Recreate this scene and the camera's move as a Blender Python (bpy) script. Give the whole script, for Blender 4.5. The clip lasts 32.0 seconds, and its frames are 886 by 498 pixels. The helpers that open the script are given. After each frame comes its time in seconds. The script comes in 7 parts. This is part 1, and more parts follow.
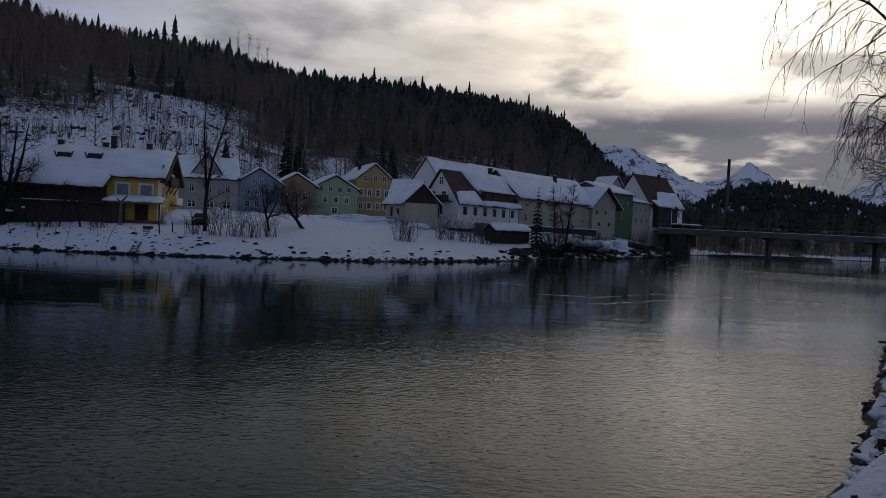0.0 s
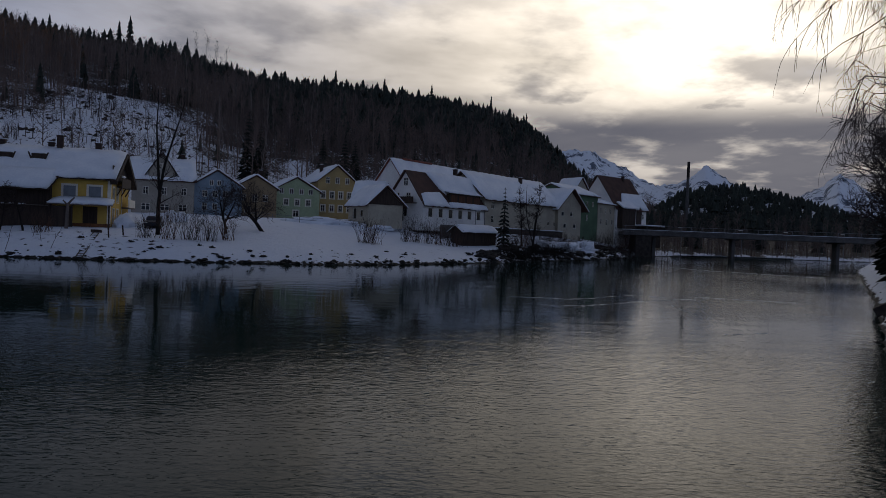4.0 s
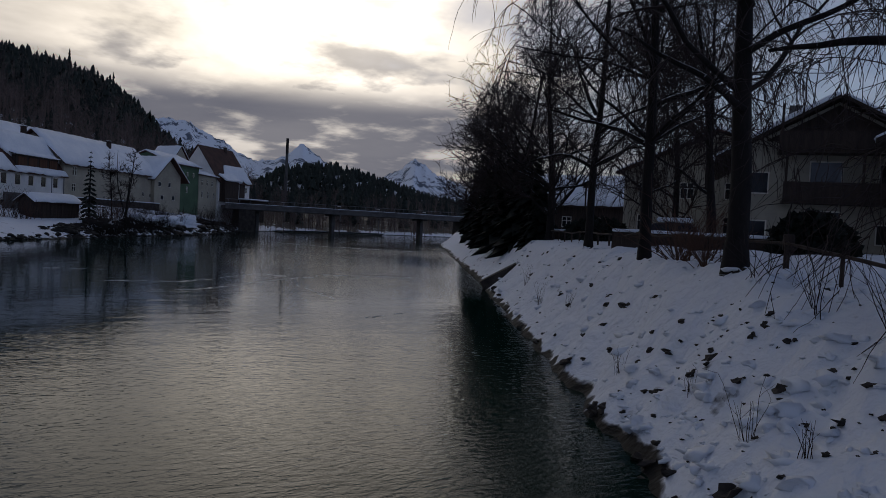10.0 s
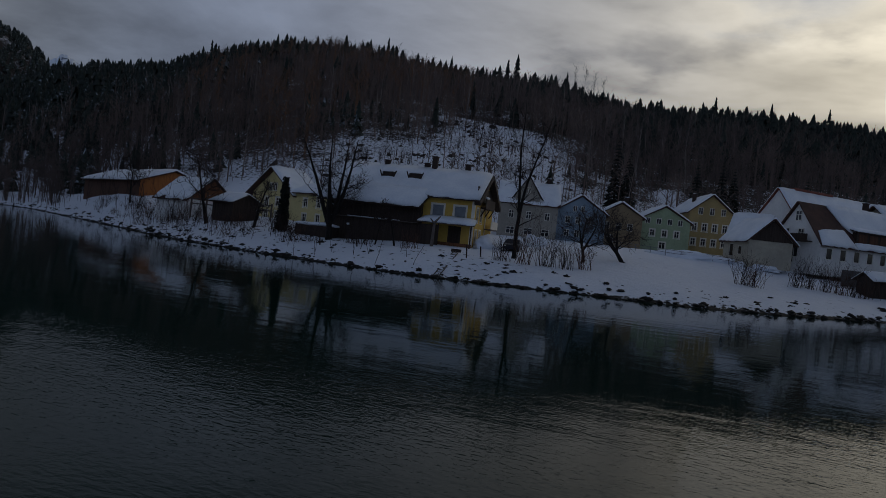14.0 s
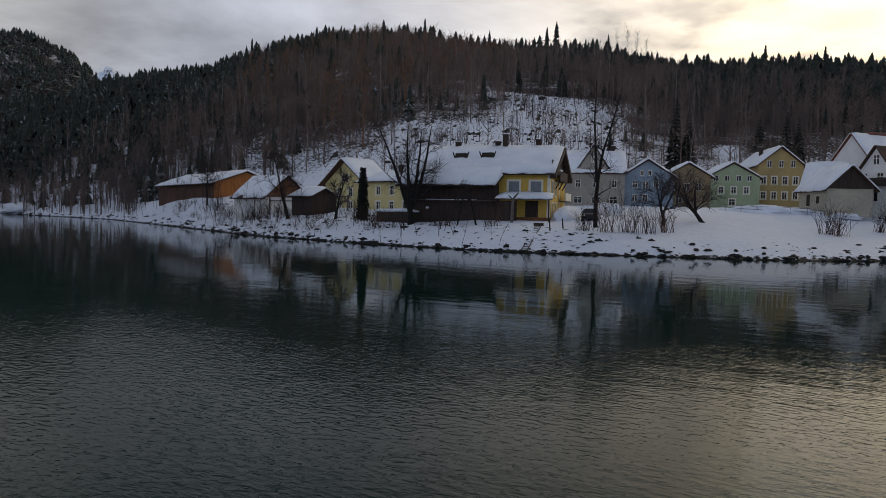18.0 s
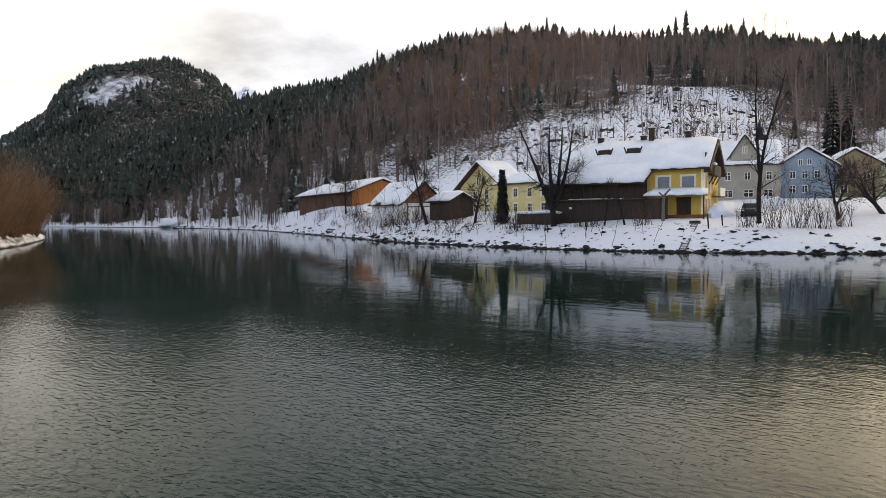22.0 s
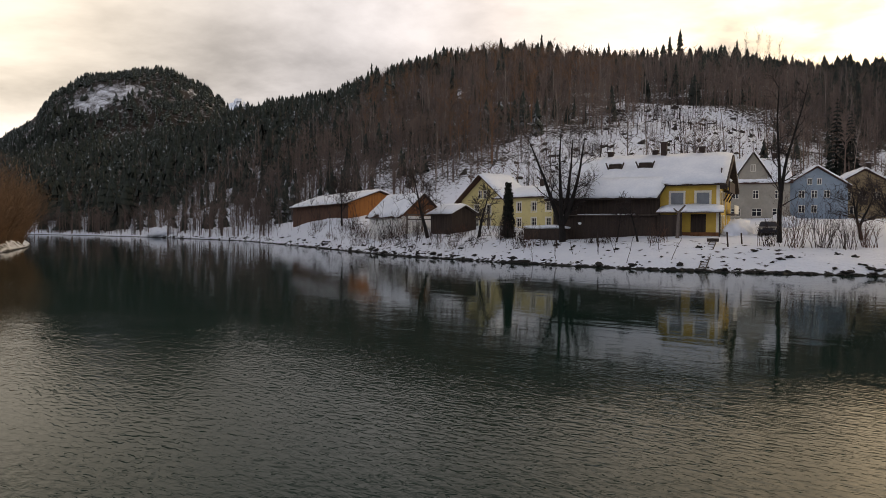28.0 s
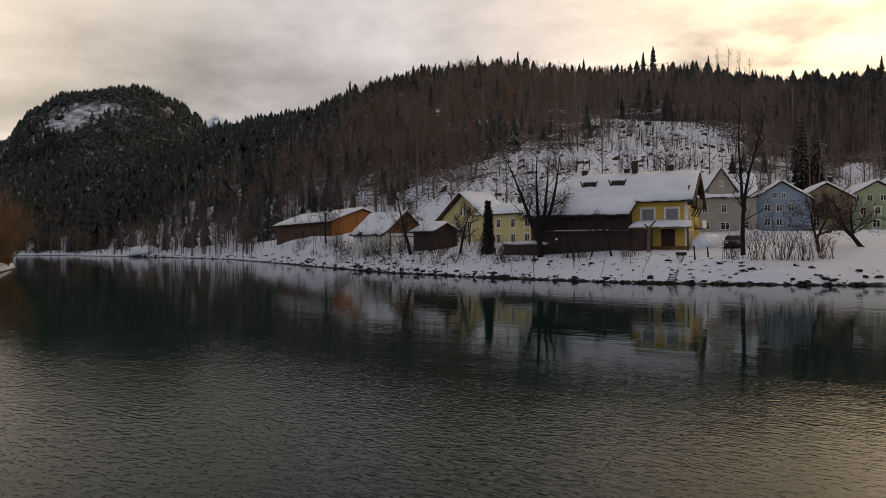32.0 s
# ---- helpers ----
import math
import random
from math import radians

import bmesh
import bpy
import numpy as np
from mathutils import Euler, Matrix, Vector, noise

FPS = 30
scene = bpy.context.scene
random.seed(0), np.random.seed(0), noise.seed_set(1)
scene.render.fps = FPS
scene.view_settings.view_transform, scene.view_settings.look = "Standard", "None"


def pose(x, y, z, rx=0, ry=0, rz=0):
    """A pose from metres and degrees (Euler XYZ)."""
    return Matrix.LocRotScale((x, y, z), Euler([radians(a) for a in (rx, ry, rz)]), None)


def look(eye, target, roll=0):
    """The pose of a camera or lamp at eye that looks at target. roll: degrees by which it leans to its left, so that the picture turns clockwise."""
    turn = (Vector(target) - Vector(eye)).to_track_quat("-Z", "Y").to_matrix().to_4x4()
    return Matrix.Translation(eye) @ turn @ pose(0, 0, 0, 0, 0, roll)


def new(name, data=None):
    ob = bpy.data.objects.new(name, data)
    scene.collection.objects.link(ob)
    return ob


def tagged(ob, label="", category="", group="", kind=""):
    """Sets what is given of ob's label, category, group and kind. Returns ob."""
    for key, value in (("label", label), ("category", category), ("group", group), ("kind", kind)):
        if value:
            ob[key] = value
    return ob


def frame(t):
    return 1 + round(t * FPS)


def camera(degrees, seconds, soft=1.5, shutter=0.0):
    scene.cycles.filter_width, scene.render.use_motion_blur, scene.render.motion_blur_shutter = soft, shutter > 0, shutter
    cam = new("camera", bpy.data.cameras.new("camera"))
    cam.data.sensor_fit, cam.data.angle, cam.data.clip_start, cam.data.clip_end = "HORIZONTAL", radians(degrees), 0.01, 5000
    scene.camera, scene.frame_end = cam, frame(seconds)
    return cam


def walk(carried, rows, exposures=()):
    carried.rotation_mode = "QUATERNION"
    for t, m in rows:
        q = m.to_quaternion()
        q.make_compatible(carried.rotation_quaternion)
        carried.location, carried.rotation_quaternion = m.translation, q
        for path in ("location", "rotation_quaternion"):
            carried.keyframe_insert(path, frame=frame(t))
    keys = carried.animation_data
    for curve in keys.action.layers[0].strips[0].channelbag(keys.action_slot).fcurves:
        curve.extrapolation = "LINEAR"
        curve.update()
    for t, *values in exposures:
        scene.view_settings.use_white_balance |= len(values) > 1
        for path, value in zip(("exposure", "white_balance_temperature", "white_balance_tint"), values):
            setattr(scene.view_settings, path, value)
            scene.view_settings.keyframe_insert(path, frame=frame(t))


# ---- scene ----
cam = camera(62.6, 32.0, soft=0.75)
PATH = [
    (0.0, (1.35, -5.21, 3.81), (1.31, 14.78, 3.24), 2.63),
    (0.5, (1.30, -5.02, 3.73), (1.08, 14.97, 3.15), 2.01),
    (1.0, (1.33, -4.75, 3.66), (1.46, 15.24, 3.12), 1.86),
    (1.5, (1.29, -4.49, 3.58), (1.64, 15.50, 3.19), 4.29),
    (2.0, (1.11, -4.24, 3.53), (1.24, 15.75, 3.04), 4.01),
    (2.5, (1.05, -3.96, 3.50), (0.92, 16.04, 3.25), 3.08),
    (4.5, (1.12, -2.34, 3.55), (3.34, 17.53, 3.10), 1.73),
    (5.0, (1.26, -2.10, 3.53), (5.49, 17.45, 3.19), 1.37),
    (5.5, (1.18, -2.01, 3.49), (7.83, 16.84, 2.90), 1.09),
    (6.0, (1.15, -1.92, 3.51), (10.34, 15.83, 2.91), 0.77),
    (6.5, (1.19, -1.73, 3.54), (11.99, 15.09, 3.11), 1.56),
    (7.0, (1.31, -1.45, 3.53), (12.89, 14.85, 3.02), 4.23),
    (7.5, (1.40, -1.10, 3.57), (12.93, 15.23, 2.80), 5.31),
    (8.0, (1.45, -0.56, 3.58), (12.57, 16.05, 3.07), 6.11),
    (8.5, (1.55, 0.12, 3.49), (12.47, 16.87, 3.02), 5.04),
    (9.0, (1.48, 0.73, 3.47), (12.53, 17.38, 2.86), 4.12),
    (9.5, (1.42, 1.36, 3.45), (12.53, 17.98, 2.87), 3.19),
    (10.0, (1.32, 1.97, 3.42), (12.41, 18.61, 2.81), 3.03),
    (10.5, (1.32, 2.65, 3.43), (11.26, 20.00, 3.16), 2.84),
    (11.0, (1.42, 3.32, 3.43), (8.99, 21.83, 3.19), 3.53),
    (11.5, (1.62, 3.93, 3.50), (6.87, 23.23, 3.25), 3.84),
    (12.0, (1.62, 4.41, 3.58), (5.37, 24.05, 3.36), 3.58),
    (12.5, (1.34, 4.80, 3.62), (2.62, 24.76, 3.91), 4.51),
    (13.0, (0.87, 5.21, 3.61), (-1.02, 25.11, 4.06), 4.36),
    (13.5, (0.32, 5.41, 3.58), (-4.99, 24.69, 3.35), 6.29),
    (14.0, (-0.15, 5.31, 3.60), (-8.71, 23.38, 3.29), 6.09),
    (14.5, (-0.28, 5.12, 3.64), (-10.66, 22.22, 3.29), 5.12),
    (16.5, (-1.24, 2.43, 3.72), (-10.72, 20.04, 3.51), 2.25),
    (17.0, (-1.58, 2.21, 3.64), (-11.24, 19.72, 3.40), 2.50),
    (17.5, (-1.81, 2.03, 3.56), (-11.57, 19.48, 3.27), 2.00),
    (18.0, (-2.16, 1.77, 3.48), (-11.89, 19.21, 2.48), 1.19),
    (18.5, (-2.50, 1.65, 3.42), (-13.11, 18.57, 2.40), 2.35),
    (19.0, (-2.74, 1.50, 3.36), (-14.19, 17.86, 2.35), 1.87),
    (19.5, (-3.02, 1.41, 3.34), (-14.81, 17.49, 1.88), 1.96),
    (20.0, (-3.37, 1.38, 3.31), (-15.50, 17.18, 1.49), 0.96),
    (20.5, (-3.76, 1.51, 3.33), (-16.08, 17.13, 1.34), 1.04),
    (21.0, (-4.16, 1.77, 3.37), (-16.53, 17.31, 1.01), 0.64),
    (21.5, (-4.54, 2.02, 3.49), (-16.93, 17.68, 2.27), 0.12),
    (22.0, (-4.88, 2.33, 3.57), (-17.44, 17.86, 2.61), -0.80),
    (22.5, (-5.23, 2.72, 3.59), (-18.10, 17.99, 2.66), -0.27),
    (23.0, (-5.52, 3.00, 3.57), (-18.76, 17.96, 2.56), 0.95),
    (23.5, (-5.67, 3.23, 3.57), (-19.00, 18.11, 2.62), 2.09),
    (24.0, (-5.85, 3.60, 3.57), (-19.11, 18.54, 2.70), 2.52),
    (24.5, (-6.08, 3.86, 3.57), (-19.20, 18.92, 2.62), 4.06),
    (25.0, (-6.31, 3.89, 3.61), (-20.02, 18.44, 3.07), 4.80),
    (25.5, (-6.49, 3.98, 3.56), (-20.74, 18.00, 2.86), 4.57),
    (27.5, (-7.94, 3.94, 3.34), (-21.66, 18.49, 2.82), 1.19),
    (28.0, (-8.12, 3.90, 3.32), (-20.46, 19.63, 2.78), 0.28),
    (28.5, (-8.27, 3.68, 3.35), (-19.92, 19.93, 3.16), 0.16),
    (29.0, (-8.21, 3.39, 3.41), (-20.13, 19.45, 3.49), -0.34),
    (29.5, (-8.04, 3.12, 3.45), (-20.22, 18.98, 3.46), -0.06),
    (30.0, (-7.80, 2.79, 3.48), (-20.02, 18.62, 3.94), -0.50),
    (30.5, (-7.52, 2.40, 3.45), (-19.68, 18.28, 3.52), -0.78),
    (31.0, (-7.19, 2.02, 3.45), (-19.22, 17.99, 3.54), -0.39),
    (31.5, (-6.79, 1.60, 3.51), (-18.77, 17.62, 3.46), -0.84),
    (32.0, (-6.37, 1.04, 3.60), (-18.27, 17.11, 3.46), -0.48),
]
EXPOSURES = [(0, -1.3, 5200, 16), (2.5, -1.35, 5200, 16), (5.0, -1.5, 5250, 16), (7.0, -1.55, 5200, 16), (7.8, -1.25, 5200, 16), (11, -1.35, 5200, 16), (12.2, -1.65, 5250, 14), (13.4, -1.7, 5450, 12), (14.0, -1.6, 5300, 10), (14.5, -1.1, 5450, 10), (16.5, -0.25, 5900, 9), (18, -0.2, 6100, 10), (19, 0.05, 6400, 10), (20, 0.5, 6500, 10), (21, 1.0, 6550, 9), (22, 1.05, 6750, 9), (23, 0.65, 6900, 9), (25, 0.47, 7200, 10), (28, 0.4, 7400, 13), (30.0, 0.1, 7400, 14), (32, -0.05, 7400, 14)]
walk(cam, [(t, look(eye, target, roll)) for t, eye, target, roll in PATH], EXPOSURES)

# ---- world, sun ----
SUN_AZ, SUN_EL = 20.0, 18.0
SUN_DIR = Vector((math.sin(radians(SUN_AZ)) * math.cos(radians(SUN_EL)), math.cos(radians(SUN_AZ)) * math.cos(radians(SUN_EL)), math.sin(radians(SUN_EL))))


def build_world():
    w = bpy.data.worlds.new("winter_sky")
    scene.world = w
    w.use_nodes = True
    nt = w.node_tree
    nt.nodes.clear()
    N, L = nt.nodes.new, nt.links.new
    out, bg = N("ShaderNodeOutputWorld"), N("ShaderNodeBackground")
    sky = N("ShaderNodeTexSky")
    sky.sky_type = "NISHITA"
    sky.sun_disc = False
    sky.sun_elevation, sky.sun_rotation = radians(SUN_EL), radians(SUN_AZ)
    sky.air_density, sky.dust_density, sky.ozone_density = 1.0, 1.0, 1.0
    dim = N("ShaderNodeMix")
    dim.data_type, dim.blend_type = "RGBA", "MULTIPLY"
    dim.inputs[0].default_value = 1.0
    dim.inputs[7].default_value = (0.10, 0.10, 0.10, 1)
    L(sky.outputs[0], dim.inputs[6])
    tc = N("ShaderNodeTexCoord")
    # flatten the dome so that clouds lie in layers
    sep = N("ShaderNodeSeparateXYZ")
    L(tc.outputs["Generated"], sep.inputs[0])
    zc = N("ShaderNodeMath"); zc.operation = "MAXIMUM"; zc.inputs[1].default_value = 0.0
    L(sep.outputs[2], zc.inputs[0])
    za = N("ShaderNodeMath"); za.operation = "ADD"; za.inputs[1].default_value = 0.16
    L(zc.outputs[0], za.inputs[0])
    dv = N("ShaderNodeVectorMath"); dv.operation = "DIVIDE"
    cmb = N("ShaderNodeCombineXYZ")
    for i in range(3):
        L(za.outputs[0], cmb.inputs[i])
    L(tc.outputs["Generated"], dv.inputs[0])
    L(cmb.outputs[0], dv.inputs[1])
    n1 = N("ShaderNodeTexNoise")
    n1.inputs["Scale"].default_value, n1.inputs["Detail"].default_value, n1.inputs["Roughness"].default_value = 0.9, 8.0, 0.55
    n1.inputs["Distortion"].default_value = 0.3
    L(dv.outputs[0], n1.inputs["Vector"])
    n2 = N("ShaderNodeTexNoise")
    n2.inputs["Scale"].default_value, n2.inputs["Detail"].default_value, n2.inputs["Roughness"].default_value = 2.1, 6.0, 0.52
    L(dv.outputs[0], n2.inputs["Vector"])
    # glow of the veiled sun
    nrm = N("ShaderNodeVectorMath"); nrm.operation = "NORMALIZE"
    L(tc.outputs["Generated"], nrm.inputs[0])
    dot = N("ShaderNodeVectorMath"); dot.operation = "DOT_PRODUCT"
    dot.inputs[1].default_value = SUN_DIR
    L(nrm.outputs[0], dot.inputs[0])
    ang = N("ShaderNodeMath"); ang.operation = "ARCCOSINE"; ang.use_clamp = False
    L(dot.outputs["Value"], ang.inputs[0])

    def halo(angle, width, colour, under):
        """Adds a soft round glow of the given width in radians."""
        dv_ = N("ShaderNodeMath"); dv_.operation = "DIVIDE"; dv_.inputs[1].default_value = width
        sq = N("ShaderNodeMath"); sq.operation = "POWER"; sq.inputs[1].default_value = 2.0
        ng = N("ShaderNodeMath"); ng.operation = "MULTIPLY"; ng.inputs[1].default_value = -1.0
        ex = N("ShaderNodeMath"); ex.operation = "EXPONENT"
        L(angle, dv_.inputs[0]); L(dv_.outputs[0], sq.inputs[0]); L(sq.outputs[0], ng.inputs[0]); L(ng.outputs[0], ex.inputs[0])
        sc = N("ShaderNodeVectorMath"); sc.operation = "SCALE"
        sc.inputs[0].default_value = colour
        L(ex.outputs[0], sc.inputs["Scale"])
        ad_ = N("ShaderNodeVectorMath"); ad_.operation = "ADD"
        L(sc.outputs[0], ad_.inputs[0])
        if under is None:
            ad_.inputs[1].default_value = SKY_BASE
        else:
            L(under, ad_.inputs[1])
        return ad_.outputs[0]

    west = N("ShaderNodeVectorMath"); west.operation = "DOT_PRODUCT"
    west.inputs[1].default_value = (-0.92, 0.28, 0.27)
    L(nrm.outputs[0], west.inputs[0])
    wang = N("ShaderNodeMath"); wang.operation = "ARCCOSINE"
    L(west.outputs["Value"], wang.inputs[0])
    veil = halo(ang.outputs[0], 1.0, (0.34, 0.26, 0.13), None)
    veil = halo(ang.outputs[0], 0.54, (2.4, 1.76, 0.80), veil)
    veil = halo(ang.outputs[0], 0.24, (1.6, 1.3, 0.85), veil)
    veil = halo(wang.outputs[0], 0.34, (0.34, 0.24, 0.02), veil)
    # broad sky glow opposite the sun, out of view, added to brighten the snow
    south = N("ShaderNodeVectorMath"); south.operation = "DOT_PRODUCT"
    south.inputs[1].default_value = (-0.15, -0.74, 0.655)
    L(nrm.outputs[0], south.inputs[0])
    sang = N("ShaderNodeMath"); sang.operation = "ARCCOSINE"
    L(south.outputs["Value"], sang.inputs[0])
    veil = halo(sang.outputs[0], 0.95, (0.44, 0.48, 0.57), veil)
    # large lighter and darker swathes of the cloud sheet
    sw = N("ShaderNodeMapRange")
    sw.inputs[1].default_value, sw.inputs[2].default_value = 0.34, 0.66
    sw.inputs[3].default_value, sw.inputs[4].default_value = 0.55, 1.32
    L(n1.outputs["Fac"], sw.inputs[0])
    glow = N("ShaderNodeVectorMath"); glow.operation = "SCALE"
    # dims the sky overhead, above the view, added to darken the water's reflections
    over = N("ShaderNodeMapRange")
    over.interpolation_type = "SMOOTHSTEP"
    over.inputs[1].default_value, over.inputs[2].default_value = 0.29, 0.56
    over.inputs[3].default_value, over.inputs[4].default_value = 1.0, 0.40
    L(sep.outputs[2], over.inputs[0])
    swo = N("ShaderNodeMath"); swo.operation = "MULTIPLY"
    L(sw.outputs[0], swo.inputs[0]); L(over.outputs[0], swo.inputs[1])
    L(veil, glow.inputs[0]); L(swo.outputs[0], glow.inputs["Scale"])
    # dark bellies of cloud, low over the valley
    belly = N("ShaderNodeMapRange")
    belly.interpolation_type = "SMOOTHSTEP"
    belly.inputs[1].default_value, belly.inputs[2].default_value = 0.44, 0.62
    belly.inputs[3].default_value, belly.inputs[4].default_value = 0.0, 0.80
    L(n2.outputs["Fac"], belly.inputs[0])
    low = N("ShaderNodeMapRange")
    low.interpolation_type = "SMOOTHSTEP"
    low.inputs[1].default_value, low.inputs[2].default_value = 0.44, 0.12
    L(sep.outputs[2], low.inputs[0])
    side = N("ShaderNodeMapRange")
    side.interpolation_type = "SMOOTHSTEP"
    side.inputs[1].default_value, side.inputs[2].default_value = 1.05, 0.55
    L(ang.outputs[0], side.inputs[0])
    bank = N("ShaderNodeMapRange")
    bank.interpolation_type = "SMOOTHSTEP"
    bank.inputs[1].default_value, bank.inputs[2].default_value = 0.205, 0.145
    bank.inputs[3].default_value, bank.inputs[4].default_value = 0.0, 0.92
    L(sep.outputs[2], bank.inputs[0])
    rag = N("ShaderNodeMapRange")
    rag.interpolation_type = "SMOOTHSTEP"
    rag.inputs[1].default_value, rag.inputs[2].default_value = 0.34, 0.50
    rag.inputs[3].default_value, rag.inputs[4].default_value = 0.62, 1.0
    L(n2.outputs["Fac"], rag.inputs[0])
    ragged = N("ShaderNodeMath"); ragged.operation = "MULTIPLY"
    L(bank.outputs[0], ragged.inputs[0]); L(rag.outputs[0], ragged.inputs[1])
    mxb = N("ShaderNodeMath"); mxb.operation = "MAXIMUM"
    bl = N("ShaderNodeMath"); bl.operation = "MULTIPLY"
    L(belly.outputs[0], bl.inputs[0]); L(low.outputs[0], bl.inputs[1])
    L(bl.outputs[0], mxb.inputs[0]); L(ragged.outputs[0], mxb.inputs[1])
    bm_ = N("ShaderNodeMath"); bm_.operation = "MULTIPLY"
    L(mxb.outputs[0], bm_.inputs[0]); L(side.outputs[0], bm_.inputs[1])
    mixb = N("ShaderNodeMix"); mixb.data_type = "RGBA"
    L(bm_.outputs[0], mixb.inputs[0])
    L(glow.outputs[0], mixb.inputs[6])
    mixb.inputs[7].default_value = (0.205, 0.203, 0.235, 1)
    # blue gaps
    gap = N("ShaderNodeMapRange")
    gap.inputs[1].default_value, gap.inputs[2].default_value = 0.58, 0.70
    gap.inputs[3].default_value, gap.inputs[4].default_value = 0.0, 0.8
    L(n1.outputs["Fac"], gap.inputs[0])
    high = N("ShaderNodeMapRange")
    high.interpolation_type = "SMOOTHSTEP"
    high.inputs[1].default_value, high.inputs[2].default_value = 0.17, 0.30
    L(sep.outputs[2], high.inputs[0])
    gh_ = N("ShaderNodeMath"); gh_.operation = "MULTIPLY"
    L(gap.outputs[0], gh_.inputs[0]); L(high.outputs[0], gh_.inputs[1])
    # the cloud sheet breaks up over the near bank, and blue sky shows
    east = N("ShaderNodeVectorMath"); east.operation = "DOT_PRODUCT"
    east.inputs[1].default_value = (0.84, 0.42, 0.34)
    L(nrm.outputs[0], east.inputs[0])
    rip = N("ShaderNodeMath"); rip.operation = "MULTIPLY_ADD"; rip.inputs[1].default_value = 0.35
    L(n2.outputs["Fac"], rip.inputs[0]); L(east.outputs["Value"], rip.inputs[2])
    clear = N("ShaderNodeMapRange")
    clear.interpolation_type = "SMOOTHSTEP"
    clear.inputs[1].default_value, clear.inputs[2].default_value = 1.02, 1.16
    clear.inputs[3].default_value, clear.inputs[4].default_value = 0.0, 0.65
    L(rip.outputs[0], clear.inputs[0])
    gmax = N("ShaderNodeMath"); gmax.operation = "MAXIMUM"
    L(gh_.outputs[0], gmax.inputs[0]); L(clear.outputs[0], gmax.inputs[1])
    mixg = N("ShaderNodeMix"); mixg.data_type = "RGBA"
    L(gmax.outputs[0], mixg.inputs[0])
    L(mixb.outputs[2], mixg.inputs[6])
    L(dim.outputs[2], mixg.inputs[7])
    L(mixg.outputs[2], bg.inputs[0])
    bg.inputs[1].default_value = SKY_STRENGTH
    L(bg.outputs[0], out.inputs[0])


SKY_STRENGTH = 1.0
SKY_BASE = (0.415, 0.468, 0.60)
build_world()
sun = new("sun", bpy.data.lights.new("sun", "SUN"))
sun.data.energy, sun.data.angle, sun.data.color = 0.25, radians(50), (1.0, 0.90, 0.74)
sun.matrix_world = look((0, 0, 60), Vector((0, 0, 60)) - SUN_DIR)


# ---- materials ----
def mat(name, a, b=None, scale=1.0, rough=0.8, bump=0.0, metal=0.0, fine=8.0, lo=0.35, hi=0.65, spec=0.3, stretch=None, random_shift=0.0):
    """Two colours mixed by noise at two scales, with fine relief; lengths in metres."""
    m = bpy.data.materials.new(name)
    m.use_nodes = True
    nt = m.node_tree
    N, L = nt.nodes.new, nt.links.new
    p = nt.nodes["Principled BSDF"]
    p.inputs["Roughness"].default_value, p.inputs["Metallic"].default_value = rough, metal
    p.inputs["Specular IOR Level"].default_value = spec
    b = b or tuple(c * 0.7 for c in a)
    geo = N("ShaderNodeNewGeometry")
    vec = geo.outputs["Position"]
    if stretch:
        vm = N("ShaderNodeVectorMath"); vm.operation = "MULTIPLY"
        vm.inputs[1].default_value = stretch
        L(vec, vm.inputs[0])
        vec = vm.outputs[0]
    n1, n2 = N("ShaderNodeTexNoise"), N("ShaderNodeTexNoise")
    n1.inputs["Scale"].default_value, n1.inputs["Detail"].default_value = scale, 5.0
    n2.inputs["Scale"].default_value, n2.inputs["Detail"].default_value = scale * fine, 6.0
    L(vec, n1.inputs["Vector"]); L(vec, n2.inputs["Vector"])
    mx = N("ShaderNodeMath"); mx.operation = "MULTIPLY_ADD"
    mx.inputs[1].default_value, mx.inputs[2].default_value = 0.45, -0.225
    L(n2.outputs["Fac"], mx.inputs[0])
    ad = N("ShaderNodeMath"); ad.operation = "ADD"
    L(n1.outputs["Fac"], ad.inputs[0]); L(mx.outputs[0], ad.inputs[1])
    mr = N("ShaderNodeMapRange")
    mr.inputs[1].default_value, mr.inputs[2].default_value = lo, hi
    L(ad.outputs[0], mr.inputs[0])
    mix = N("ShaderNodeMix"); mix.data_type = "RGBA"
    mix.inputs[6].default_value, mix.inputs[7].default_value = (*a, 1), (*b, 1)
    L(mr.outputs[0], mix.inputs[0])
    col = mix.outputs[2]
    if random_shift:
        oi = N("ShaderNodeObjectInfo")
        hs = N("ShaderNodeHueSaturation")
        r = N("ShaderNodeMapRange")
        r.inputs[3].default_value, r.inputs[4].default_value = 1 - random_shift, 1 + random_shift
        L(oi.outputs["Random"], r.inputs[0]); L(r.outputs[0], hs.inputs["Value"]); L(col, hs.inputs["Color"])
        col = hs.outputs[0]
    L(col, p.inputs["Base Color"])
    if bump:
        bp = N("ShaderNodeBump")
        bp.inputs["Distance"].default_value, bp.inputs["Strength"].default_value = bump, 0.6
        L(ad.outputs[0], bp.inputs["Height"]); L(bp.outputs[0], p.inputs["Normal"])
    return m


